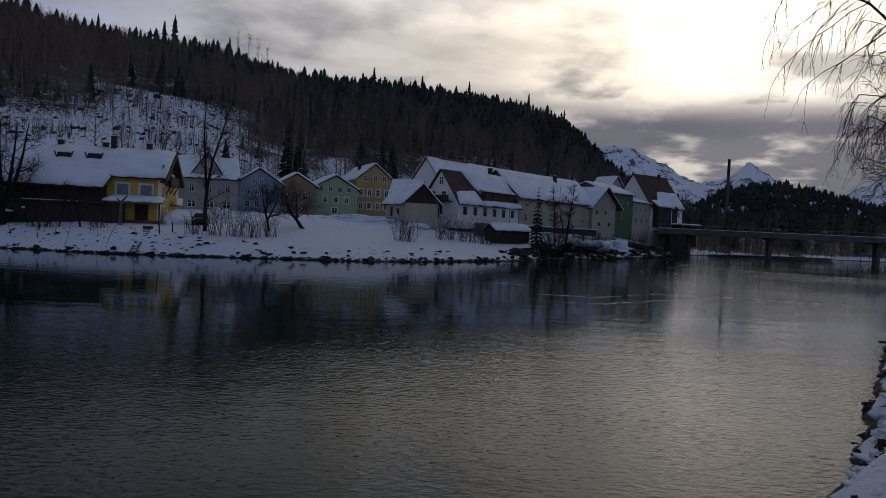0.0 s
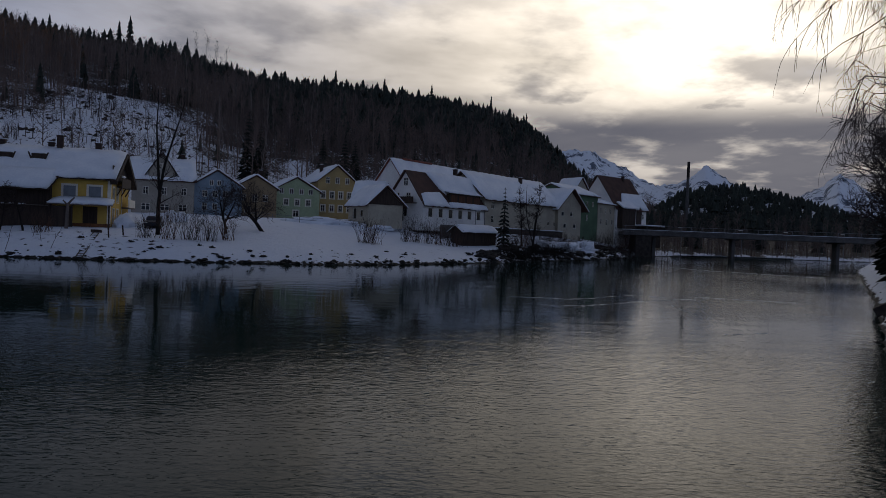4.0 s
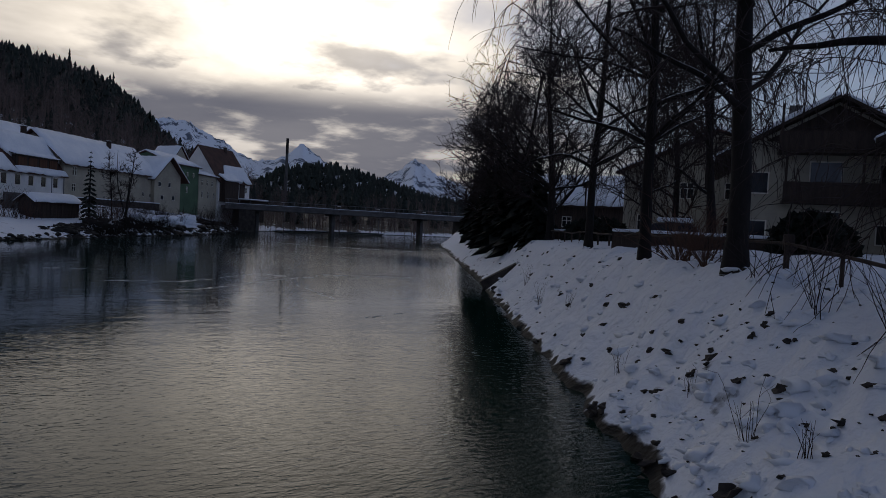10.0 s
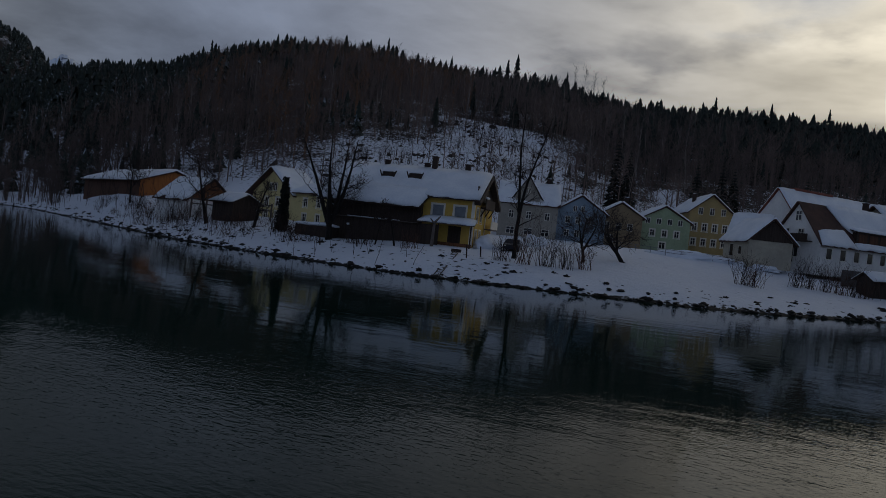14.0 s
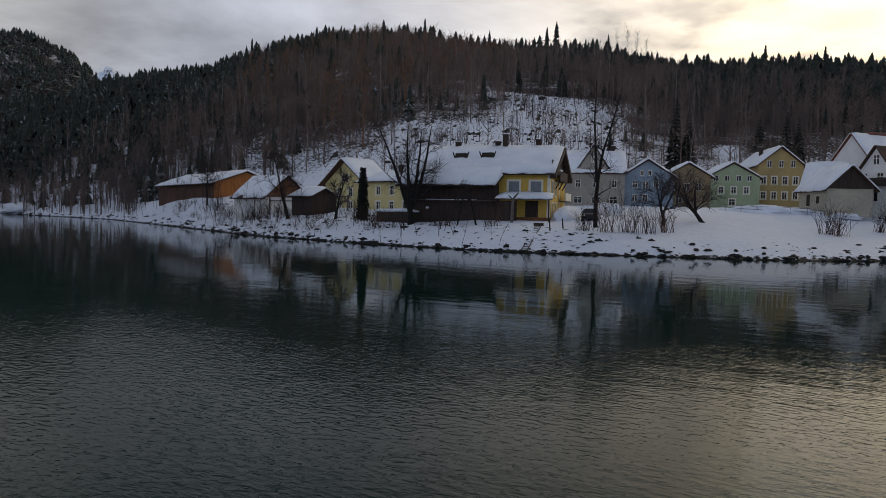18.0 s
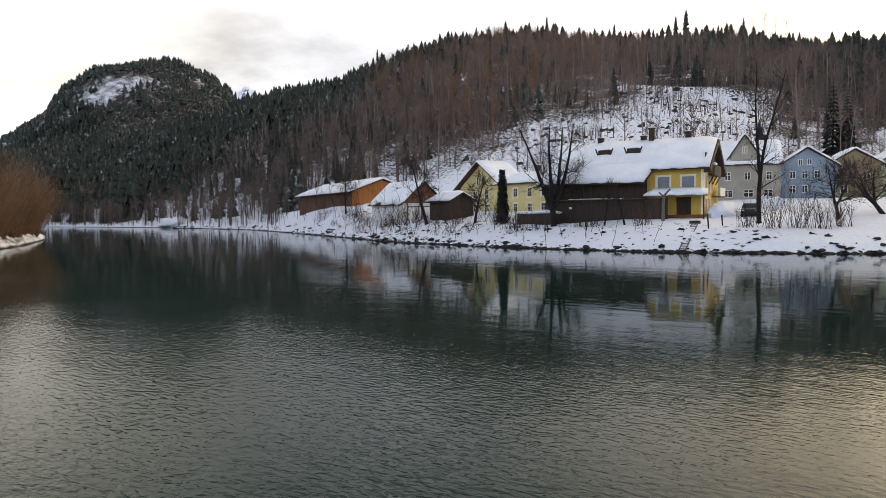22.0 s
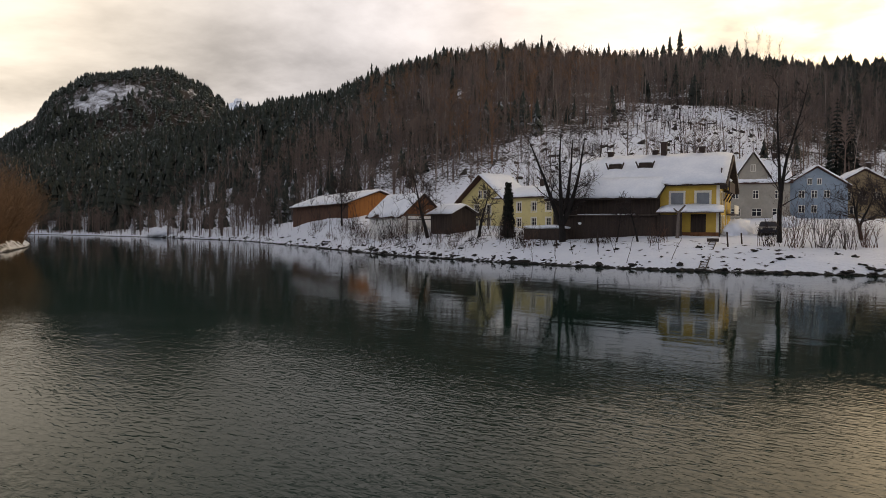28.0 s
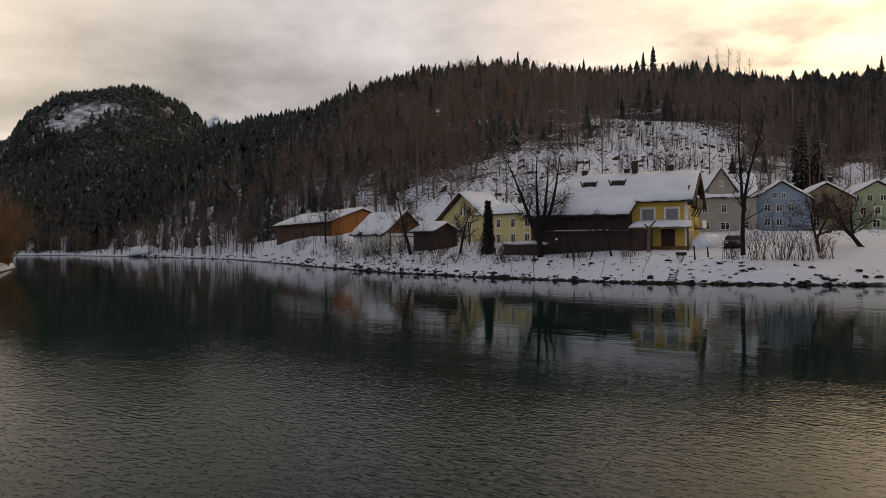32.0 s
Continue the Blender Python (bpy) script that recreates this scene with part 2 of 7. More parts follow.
SNOW = mat("snow", (0.80, 0.82, 0.86), (0.70, 0.73, 0.79), 0.7, 0.75, 0.05, fine=9)
ROOF_SNOW = mat("roof_snow", (0.82, 0.84, 0.87), (0.72, 0.75, 0.80), 0.5, 0.75, 0.05)
BARK = mat("bark", (0.020, 0.016, 0.014), (0.009, 0.008, 0.0075), 3.0, 0.9, 0.02, stretch=(1, 1, 0.25))
TWIG = mat("twig", (0.046, 0.031, 0.027), (0.024, 0.017, 0.016), 2.0, 0.85)
WILLOW = mat("brown_willow_twigs", (0.25, 0.15, 0.085), (0.14, 0.09, 0.055), 0.3, 0.85)
LARCH = mat("rusty_larch_twigs", (0.22, 0.118, 0.062), (0.135, 0.082, 0.052), 0.05, 0.9)
TWIG_RED = mat("red_twig", (0.10, 0.050, 0.032), (0.055, 0.032, 0.024), 0.4, 0.85)
SPRUCE = mat("spruce_needles", (0.032, 0.040, 0.031), (0.017, 0.022, 0.018), 0.05, 0.9)
SPRUCE_SNOWY = mat("snow_flecked_spruce", (0.028, 0.037, 0.029), (0.42, 0.45, 0.49), 0.5, 0.9, lo=0.58, hi=0.72, fine=5)
YEW = mat("dark_evergreen", (0.016, 0.020, 0.014), (0.008, 0.010, 0.008), 1.5, 0.9)
FOREST_BARE = mat("bare_forest", (0.185, 0.135, 0.110), (0.100, 0.078, 0.069), 0.03, 0.9)
BIRCH = mat("birch_bark", (0.26, 0.22, 0.195), (0.15, 0.12, 0.105), 0.2, 0.85)
WOOD_DARK = mat("dark_timber", (0.055, 0.038, 0.028), (0.028, 0.020, 0.016), 1.2, 0.8, 0.01, stretch=(4, 4, 0.4))
WOOD_BROWN = mat("brown_boards", (0.20, 0.085, 0.035), (0.12, 0.05, 0.022), 1.0, 0.75, 0.01, stretch=(5, 5, 0.3))
WOOD_UMBER = mat("umber_boards", (0.115, 0.052, 0.028), (0.065, 0.030, 0.018), 1.0, 0.8, 0.01, stretch=(5, 5, 0.3))
WOOD_ORANGE = mat("orange_boards", (0.42, 0.16, 0.04), (0.30, 0.11, 0.03), 1.0, 0.75, 0.01, stretch=(5, 5, 0.3))
WOOD_GREY = mat("weathered_wood", (0.16, 0.13, 0.11), (0.09, 0.075, 0.065), 2.0, 0.85, 0.01, stretch=(3, 3, 0.5))
TILE_RED = mat("red_clay_tiles", (0.22, 0.075, 0.05), (0.12, 0.045, 0.035), 0.8, 0.8, 0.03)
TILE_BROWN = mat("brown_clay_tiles", (0.085, 0.042, 0.032), (0.05, 0.028, 0.022), 0.8, 0.8, 0.03)
PL_YELLOW = mat("yellow_plaster", (0.62, 0.42, 0.08), (0.52, 0.34, 0.07), 0.35, 0.85, 0.005)
PL_PALE = mat("pale_yellow_plaster", (0.62, 0.52, 0.24), (0.54, 0.45, 0.21), 0.35, 0.85, 0.005)
PL_GREY = mat("grey_plaster", (0.34, 0.31, 0.26), (0.27, 0.25, 0.21), 0.4, 0.85, 0.005)
PL_BLUE = mat("blue_plaster", (0.25, 0.31, 0.37), (0.20, 0.25, 0.30), 0.4, 0.85, 0.005)
PL_BROWN = mat("tan_plaster", (0.28, 0.21, 0.12), (0.22, 0.165, 0.10), 0.4, 0.85, 0.005)
PL_GREEN = mat("green_plaster", (0.36, 0.42, 0.26), (0.29, 0.34, 0.21), 0.4, 0.85, 0.005)
PL_OCHRE = mat("ochre_plaster", (0.42, 0.31, 0.13), (0.33, 0.25, 0.11), 0.4, 0.85, 0.005)
PL_WHITE = mat("white_plaster", (0.76, 0.74, 0.70), (0.66, 0.64, 0.61), 0.4, 0.85, 0.005)
PL_CREAM = mat("cream_plaster", (0.42, 0.38, 0.29), (0.33, 0.30, 0.235), 0.4, 0.85, 0.005)
PL_DGREEN = mat("dark_green_plaster", (0.095, 0.15, 0.085), (0.07, 0.11, 0.065), 0.4, 0.85, 0.005)
TRIM = mat("white_trim", (0.74, 0.70, 0.60), (0.66, 0.62, 0.53), 2.0, 0.7)
CONCRETE = mat("concrete", (0.13, 0.122, 0.115), (0.075, 0.072, 0.07), 0.6, 0.9, 0.01)
STONE = mat("dark_stone", (0.060, 0.050, 0.042), (0.026, 0.022, 0.019), 1.6, 0.85, 0.04, random_shift=0.25)
BRICK_DARK = mat("sooty_chimney_render", (0.062, 0.040, 0.032), (0.032, 0.024, 0.020), 2.0, 0.9, 0.01)
METAL = mat("grey_metal", (0.22, 0.22, 0.23), (0.16, 0.16, 0.17), 2.0, 0.45, metal=0.8)
BLIND = mat("grey_blind", (0.21, 0.225, 0.24), (0.17, 0.185, 0.20), 2.0, 0.6)
CAR_PAINT = mat("dark_blue_car_paint", (0.010, 0.012, 0.020), (0.014, 0.016, 0.024), 1.0, 0.35, spec=0.25)
RUBBER = mat("tyre_rubber", (0.015, 0.015, 0.015), None, 2.0, 0.9)


def glass_mat():
    m = bpy.data.materials.new("window_glass")
    m.use_nodes = True
    p = m.node_tree.nodes["Principled BSDF"]
    p.inputs["Base Color"].default_value = (0.018, 0.020, 0.024, 1)
    p.inputs["Roughness"].default_value, p.inputs["IOR"].default_value = 0.08, 1.5
    return m


GLASS = glass_mat()


def water_mat():
    m = bpy.data.materials.new("river_water")
    m.use_nodes = True
    nt = m.node_tree
    N, L = nt.nodes.new, nt.links.new
    p = nt.nodes["Principled BSDF"]
    p.inputs["Base Color"].default_value = (0.006, 0.020, 0.015, 1)
    p.inputs["Roughness"].default_value, p.inputs["IOR"].default_value = 0.035, 1.33
    p.inputs["Specular IOR Level"].default_value = 0.095
    geo = N("ShaderNodeNewGeometry")
    rot = N("ShaderNodeMapping")
    rot.inputs["Rotation"].default_value = (0, 0, radians(20))
    rot.inputs["Scale"].default_value = (1.0, 2.1, 1.0)
    L(geo.outputs["Position"], rot.inputs["Vector"])
    a, b, c, d = (N("ShaderNodeTexNoise") for _ in range(4))
    a.inputs["Scale"].default_value, a.inputs["Detail"].default_value, a.inputs["Distortion"].default_value = 3.8, 2.5, 0.4
    b.inputs["Scale"].default_value, b.inputs["Detail"].default_value = 0.4, 2.0
    c.inputs["Scale"].default_value, c.inputs["Detail"].default_value = 0.06, 3.0
    d.inputs["Scale"].default_value, d.inputs["Detail"].default_value, d.inputs["Distortion"].default_value = 0.9, 1.5, 0.8
    for n in (a, b, d):
        L(rot.outputs[0], n.inputs["Vector"])
    L(geo.outputs["Position"], c.inputs["Vector"])
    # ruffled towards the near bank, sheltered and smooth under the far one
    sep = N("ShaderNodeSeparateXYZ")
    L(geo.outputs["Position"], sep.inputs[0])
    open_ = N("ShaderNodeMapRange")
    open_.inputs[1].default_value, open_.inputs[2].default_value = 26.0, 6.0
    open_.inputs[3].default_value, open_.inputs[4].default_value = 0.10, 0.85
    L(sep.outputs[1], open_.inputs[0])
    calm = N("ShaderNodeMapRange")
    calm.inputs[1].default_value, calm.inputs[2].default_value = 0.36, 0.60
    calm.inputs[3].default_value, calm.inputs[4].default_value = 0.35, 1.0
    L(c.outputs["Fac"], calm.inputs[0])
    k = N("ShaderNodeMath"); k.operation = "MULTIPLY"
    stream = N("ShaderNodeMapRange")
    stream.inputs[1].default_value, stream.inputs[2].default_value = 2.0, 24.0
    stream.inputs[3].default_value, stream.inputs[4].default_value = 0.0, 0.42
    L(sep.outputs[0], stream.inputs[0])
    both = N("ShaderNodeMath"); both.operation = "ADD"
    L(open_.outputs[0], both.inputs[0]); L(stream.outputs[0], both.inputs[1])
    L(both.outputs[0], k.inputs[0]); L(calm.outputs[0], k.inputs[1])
    s1 = N("ShaderNodeMath"); s1.operation = "MULTIPLY_ADD"; s1.inputs[1].default_value = 0.25
    L(d.outputs["Fac"], s1.inputs[0]); L(a.outputs["Fac"], s1.inputs[2])
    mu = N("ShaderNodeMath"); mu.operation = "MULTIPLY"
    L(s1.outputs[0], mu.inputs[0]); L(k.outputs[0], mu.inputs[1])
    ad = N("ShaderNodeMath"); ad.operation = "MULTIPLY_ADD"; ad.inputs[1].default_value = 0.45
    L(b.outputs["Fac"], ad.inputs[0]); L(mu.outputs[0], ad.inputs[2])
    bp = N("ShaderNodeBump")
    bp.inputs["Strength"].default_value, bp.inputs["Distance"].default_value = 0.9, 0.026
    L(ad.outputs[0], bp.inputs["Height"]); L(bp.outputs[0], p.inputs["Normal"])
    return m


WATER = water_mat()


# ---- mesh tools ----
def mesh_of(name, verts, faces, material, smooth=False):
    me = bpy.data.meshes.new(name)
    me.from_pydata(verts, [], faces)
    me.materials.append(material)
    if smooth:
        me.polygons.foreach_set("use_smooth", [True] * len(me.polygons))
    me.update()
    return me


def mesh_np(name, v, f, material, smooth=False):
    """A mesh from arrays; all faces have the same number of corners."""
    me = bpy.data.meshes.new(name)
    n, k = f.shape
    me.vertices.add(len(v)); me.loops.add(n * k); me.polygons.add(n)
    me.vertices.foreach_set("co", np.ascontiguousarray(v, dtype=np.float32).ravel())
    me.loops.foreach_set("vertex_index", np.ascontiguousarray(f, dtype=np.int32).ravel())
    me.polygons.foreach_set("loop_start", np.arange(0, n * k, k, dtype=np.int32))
    if smooth:
        me.polygons.foreach_set("use_smooth", np.ones(n, dtype=bool))
    me.materials.append(material)
    me.update(calc_edges=True)
    return me


def part(name, bm, material, parent=None, label=""):
    """One mesh object from a bmesh, under a thing or a part."""
    me = bpy.data.meshes.new(name)
    bm.normal_update()
    bm.to_mesh(me)
    bm.free()
    me.materials.append(material)
    return piece(name, me, parent, label)


def piece(name, me, parent=None, label="", m=None):
    ob = new(name, me)
    if parent is not None:
        ob.parent = parent
    if m is not None:
        ob.matrix_basis = m
    if label:
        ob["label"] = label
    return ob


def thing(name, m, label, category, group="", kind=""):
    ob = new(name)
    ob.matrix_basis = m
    return tagged(ob, label, category, group, kind)


def box(bm, x0, x1, y0, y1, z0, z1, bevel=0.0):
    r = bmesh.ops.create_cube(bm, size=1.0)
    for v in r["verts"]:
        v.co = Vector(((x0 + x1) / 2 + v.co.x * (x1 - x0), (y0 + y1) / 2 + v.co.y * (y1 - y0), (z0 + z1) / 2 + v.co.z * (z1 - z0)))
    if bevel:
        es = list({e for v in r["verts"] for e in v.link_edges})
        bmesh.ops.bevel(bm, geom=es, offset=bevel, segments=1, affect="EDGES")
    return bm


def boxed(*a, **k):
    return box(bmesh.new(), *a, **k)


def rod(bm, p0, p1, r0, r1=None, sides=8):
    p0, p1 = Vector(p0), Vector(p1)
    d = p1 - p0
    m = Matrix.Translation((p0 + p1) / 2) @ d.to_track_quat("Z", "Y").to_matrix().to_4x4()
    bmesh.ops.create_cone(bm, cap_ends=True, segments=sides, radius1=r0, radius2=r0 if r1 is None else r1, depth=d.length, matrix=m)
    return bm


def tubes(segs, sides):
    """Vertices and quads of open tapered tubes for rows of x0 y0 z0 x1 y1 z1 r0 r1."""
    s = np.asarray(segs, dtype=float).reshape(-1, 8)
    a, b = s[:, :3], s[:, 3:6]
    d = b - a
    d /= np.linalg.norm(d, axis=1, keepdims=True) + 1e-9
    ref = np.where(np.abs(d[:, 2:3]) > 0.9, np.array([[1.0, 0, 0]]), np.array([[0, 0, 1.0]]))
    u = np.cross(d, ref); u /= np.linalg.norm(u, axis=1, keepdims=True)
    w = np.cross(d, u)
    ang = np.arange(sides) * 2 * np.pi / sides
    ring = u[:, None, :] * np.cos(ang)[None, :, None] + w[:, None, :] * np.sin(ang)[None, :, None]
    va = a[:, None, :] + ring * s[:, 6][:, None, None]
    vb = b[:, None, :] + ring * s[:, 7][:, None, None]
    v = np.concatenate([va, vb], 1).reshape(-1, 3)
    base = np.arange(len(s))[:, None] * 2 * sides
    i = np.arange(sides)
    j = (i + 1) % sides
    f = np.stack([base + i, base + j, base + sides + j, base + sides + i], -1).reshape(-1, 4)
    return v, f


def join_np(parts):
    vs, fs, n = [], [], 0
    for v, f in parts:
        vs.append(v); fs.append(f + n); n += len(v)
    return np.concatenate(vs), np.concatenate(fs)


# ---- ground, hills, river ----
NORTH_SHORE = np.array([(-1500, 300), (-600, 166), (-420, 159), (-320, 152), (-245, 143), (-165, 122), (-100, 88.5), (-86, 80.5), (-71, 72.8), (-58, 68.2), (-45, 64.6), (-32, 63.0), (-24, 63.8), (-14, 67.2), (-7, 69.6),
                        (-1, 74.6), (5.5, 82), (12.5, 91), (17, 98.5), (25.5, 110.5), (38, 130), (52, 156), (59, 168), (68, 178), (100, 192), (160, 208), (300, 235), (1500, 420)], float)
SOUTH_SHORE = np.array([(1500, 300), (300, 212), (150, 184), (104, 152), (75, 113), (52, 76), (36, 50), (27.5, 36.5), (19.3, 24), (14.9, 17), (11.5, 11.7), (9.5, 8.6), (7.6, 6), (4.5, 1.5),
                        (-1, -6), (-10, -14), (-30, -16), (-60, -6), (-80, 12), (-88, 26), (-95, 32), (-101, 36), (-115, 45), (-141, 58), (-165, 68), (-250, 92), (-420, 112), (-600, 125), (-1500, 250)], float)


def shore_distance(x, y, line):
    """Distance from a shoreline; positive on its left-hand side."""
    best = np.full(x.shape, 1e9)
    side = np.zeros(x.shape)
    for (ax, ay), (bx, by) in zip(line[:-1], line[1:]):
        dx, dy = bx - ax, by - ay
        t = np.clip(((x - ax) * dx + (y - ay) * dy) / (dx * dx + dy * dy), 0, 1)
        d = np.hypot(x - ax - t * dx, y - ay - t * dy)
        s = np.sign(dx * (y - ay) - dy * (x - ax))
        near = d < best - 1e-6
        best, side = np.where(near, d, best), np.where(near, s, side)
    return best * side


# height over distance from the water, at stations along the north shore
PROFILE_X = [-250, -112, -99, -86, -75, -58, -46, -31, -22, -10, 0, 9, 17, 40, 70]
PROFILE_S = [0, 1.4, 5.5, 12, 21.5, 37, 64]
PROFILE_Z = np.array([
    [0, 0.8, 1.8, 2.8, 4.0, 6.0, 9.0],
    [0, 1.8, 5.6, 6.6, 7.0, 7.4, 9.0],
    [0, 1.5, 5.0, 6.2, 6.6, 7.0, 9.0],
    [0, 0.7, 1.4, 2.0, 3.8, 6.0, 8.5],
    [0, 0.9, 2.6, 3.7, 4.4, 5.4, 8.0],
    [0, 0.9, 2.5, 3.3, 3.6, 4.5, 7.0],
    [0, 0.8, 2.0, 2.7, 3.0, 4.1, 6.5],
    [0, 0.8, 2.2, 2.7, 3.2, 4.2, 6.0],
    [0, 0.7, 1.8, 2.6, 3.8, 4.8, 5.6],
    [0, 0.5, 1.3, 2.3, 3.8, 5.4, 6.0],
    [0, 0.5, 1.2, 2.4, 4.2, 5.4, 6.2],
    [0, 0.5, 1.2, 2.2, 4.5, 5.6, 6.5],
    [0, 0.9, 2.2, 3.6, 5.0, 5.8, 6.8],
    [0, 1.0, 2.4, 4.0, 5.8, 6.5, 7.5],
    [0, 0.6, 1.2, 1.8, 2.5, 3.5, 6.0]], float)
# outline of the wooded hill: heading, elevation of its tree tops, distance of its crest
CREST_AZ = [-95, -80, -72, -66, -60, -56, -54, -51, -46.6, -45, -41.6, -38, -34.8, -30.6, -26.3, -22, -17.5, -13, -8.5, -4.3, 0, 4.3, 7.7, 10.2, 11.8, 13.3, 15.5, 18, 22]
CREST_EL = [3.0, 3.6, 4.6, 5.6, 6.8, 8.2, 9.1, 9.8, 10.8, 11.6, 12.9, 13.8, 14.3, 14.1, 13.4, 13.4, 13.1, 12.0, 11.6, 11.6, 11.1, 10.6, 9.8, 8.4, 6.8, 5.4, 4.3, 3.2, 2.0]
CREST_R = [900, 880, 860, 840, 820, 800, 780, 760, 730, 710, 680, 660, 640, 620, 600, 590, 590, 600, 610, 620, 630, 640, 650, 650, 640, 620, 600, 600, 600]
FOOT_R = [700, 640, 530, 400, 335, 280, 250, 210, 175, 165, 155, 145, 138, 132, 128, 128, 135, 145, 155, 160, 165, 172, 180, 190, 200, 215, 230, 260, 300]
DOME_AZ = [-100, -80, -74, -70, -67.4, -66.2, -64, -60.8, -58.2, -56, -54, -50, -44, -38]
DOME_EL = [2.5, 3.7, 5.1, 5.8, 7.6, 9.5, 10.9, 11.7, 11.5, 10.6, 8.9, 6.3, 4.0, 2.0]
FAR_AZ = [8, 14, 19.2, 21.2, 25, 28, 32, 37, 45, 60, 90]
FAR_EL = [2.0, 2.5, 3.5, 4.8, 5.1, 4.4, 3.2, 2.5, 2.5, 2.2, 2.0]
TREE_H = 17.0


def bumps(x, y, scale, seed):
    """Smooth noise between about -1 and 1."""
    r = np.random.RandomState(seed)
    out = np.zeros(np.shape(x))
    for k in range(5):
        a, ph = r.uniform(0, 2 * np.pi, 2)
        fx, fy = np.cos(a) / scale * r.uniform(3.5, 7.5), np.sin(a) / scale * r.uniform(3.5, 7.5)
        out += np.sin(x * fx + y * fy + ph + 1.3 * np.sin(y * fx * 0.7 - x * fy * 0.6 + ph * 2))
    return out / 3.2


def ease(t):
    t = np.clip(t, 0, 1)
    return t * t * (3 - 2 * t)


def ground_z(x, y):
    x, y = np.asarray(x, float), np.asarray(y, float)
    sn, ss = shore_distance(x, y, NORTH_SHORE), shore_distance(x, y, SOUTH_SHORE)
    # uneven waterlines
    sn = sn + 0.45 * bumps(x, y, 7, 42) * ease((6 - np.abs(sn)) / 4) * ease((200 - np.abs(x)) / 40)
    ss = ss + (0.16 * bumps(x, y, 2.4, 43) + 0.10 * bumps(x, y, 0.9, 44)) * ease((3 - np.abs(ss)) / 2) * ease((60 - np.abs(x - 10)) / 20)
    rows_ = np.stack([np.interp(sn, PROFILE_S, row) for row in PROFILE_Z], -1)
    k = np.clip(np.interp(x, PROFILE_X, np.arange(len(PROFILE_X))), 0, len(PROFILE_X) - 1.001)
    i = k.astype(int)
    fr = k - i
    zn = np.take_along_axis(rows_, i[..., None], -1)[..., 0] * (1 - fr) + np.take_along_axis(rows_, (i + 1)[..., None], -1)[..., 0] * fr
    zn = zn + 0.10 * bumps(x, y, 9, 3) * ease(sn / 3) + 0.05 * bumps(x, y, 2.5, 4) * ease(sn / 2)
    r, az = np.hypot(x, y), np.degrees(np.arctan2(x, y))
    R, r0 = np.interp(az, CREST_AZ, CREST_R), np.interp(az, CREST_AZ, FOOT_R)
    zc = R * np.tan(np.radians(np.interp(az, CREST_AZ, CREST_EL))) + 3.5 - TREE_H
    t = (r - r0) / (R - r0)
    hill = 6.0 + (zc - 6.0) * np.clip(t, 0, 1) ** 0.92 - np.clip(r - R, 0, 900) * 0.10
    hill = np.where(t > 0, hill + 2.2 * bumps(x, y, 60, 5) * ease(t * 4) * ease((1.1 - t) * 4), -50)
    zd = 1400 * np.tan(np.radians(np.interp(az, DOME_AZ, DOME_EL))) - TREE_H
    dome = 5 + (zd - 5) * ease((r - 850) / 550) ** 0.8 - np.clip(r - 1400, 0, 500) * 0.2
    dome = np.where((az < -38) & (az > -110) & (r > 850), dome + 6 * bumps(x, y, 130, 6), -50)
    zf = 900 * np.tan(np.radians(np.interp(az, FAR_AZ, FAR_EL))) - TREE_H
    far = 5 + (zf - 5) * ease((r - 500) / 400) - np.clip(r - 900, 0, 500) * 0.1
    far = np.where((az > 8) & (az < 100) & (r > 500), far, -50)
    zn = np.maximum(np.maximum(zn, hill), np.maximum(dome, far))
    # south bank: a steep snowy slope, then level gardens; a higher bluff up the river
    zs = np.interp(ss, [0, 0.35, 1.2, 3.6, 6, 40, 300], [0, 0.35, 0.85, 2.40, 2.60, 3.0, 5.0])
    high = np.interp(ss, [0, 0.35, 1.2, 2.7, 4.5, 40, 300], [0, 0.40, 1.15, 2.85, 3.05, 3.3, 5.0])
    zs = zs + (high - zs) * ease((y - 4) / 8)
    near = np.exp(-((x - 14) ** 2 + (y - 12) ** 2) / 900.0)
    zs = zs + ease(ss / 0.8) * near * (0.11 * bumps(x, y, 2.1, 7) + (0.10 * bumps(x, y, 1.0, 8) + 0.05 * bumps(x, y, 0.6, 9)) * ease((4.5 - ss) / 2))
    bluff = np.exp(-(((x + 103) / 9.5) ** 2 + ((y - 25) / 12.0) ** 2))
    zs = zs + ease(ss / 2.5) * 3.6 * bluff + ease((ss - 2) / 40) * 5 * ease((-60 - x) / 60)
    far_s = np.where((az > 20) & (r > 500), far, -50)
    zs = np.maximum(zs, far_s)
    bed = -np.minimum(np.minimum(-np.minimum(sn, 0), -np.minimum(ss, 0)) * 0.35, 1.6)
    return np.where(sn > 0, zn, np.where(ss > 0, zs, bed))


def lines(*spans):
    """Grid lines: start, then (end, step) spans."""
    out = [spans[0]]
    for end, step in spans[1:]:
        n = max(1, round((end - out[-1]) / step))
        out += list(np.linspace(out[-1], end, n + 1)[1:])
    return np.array(out)


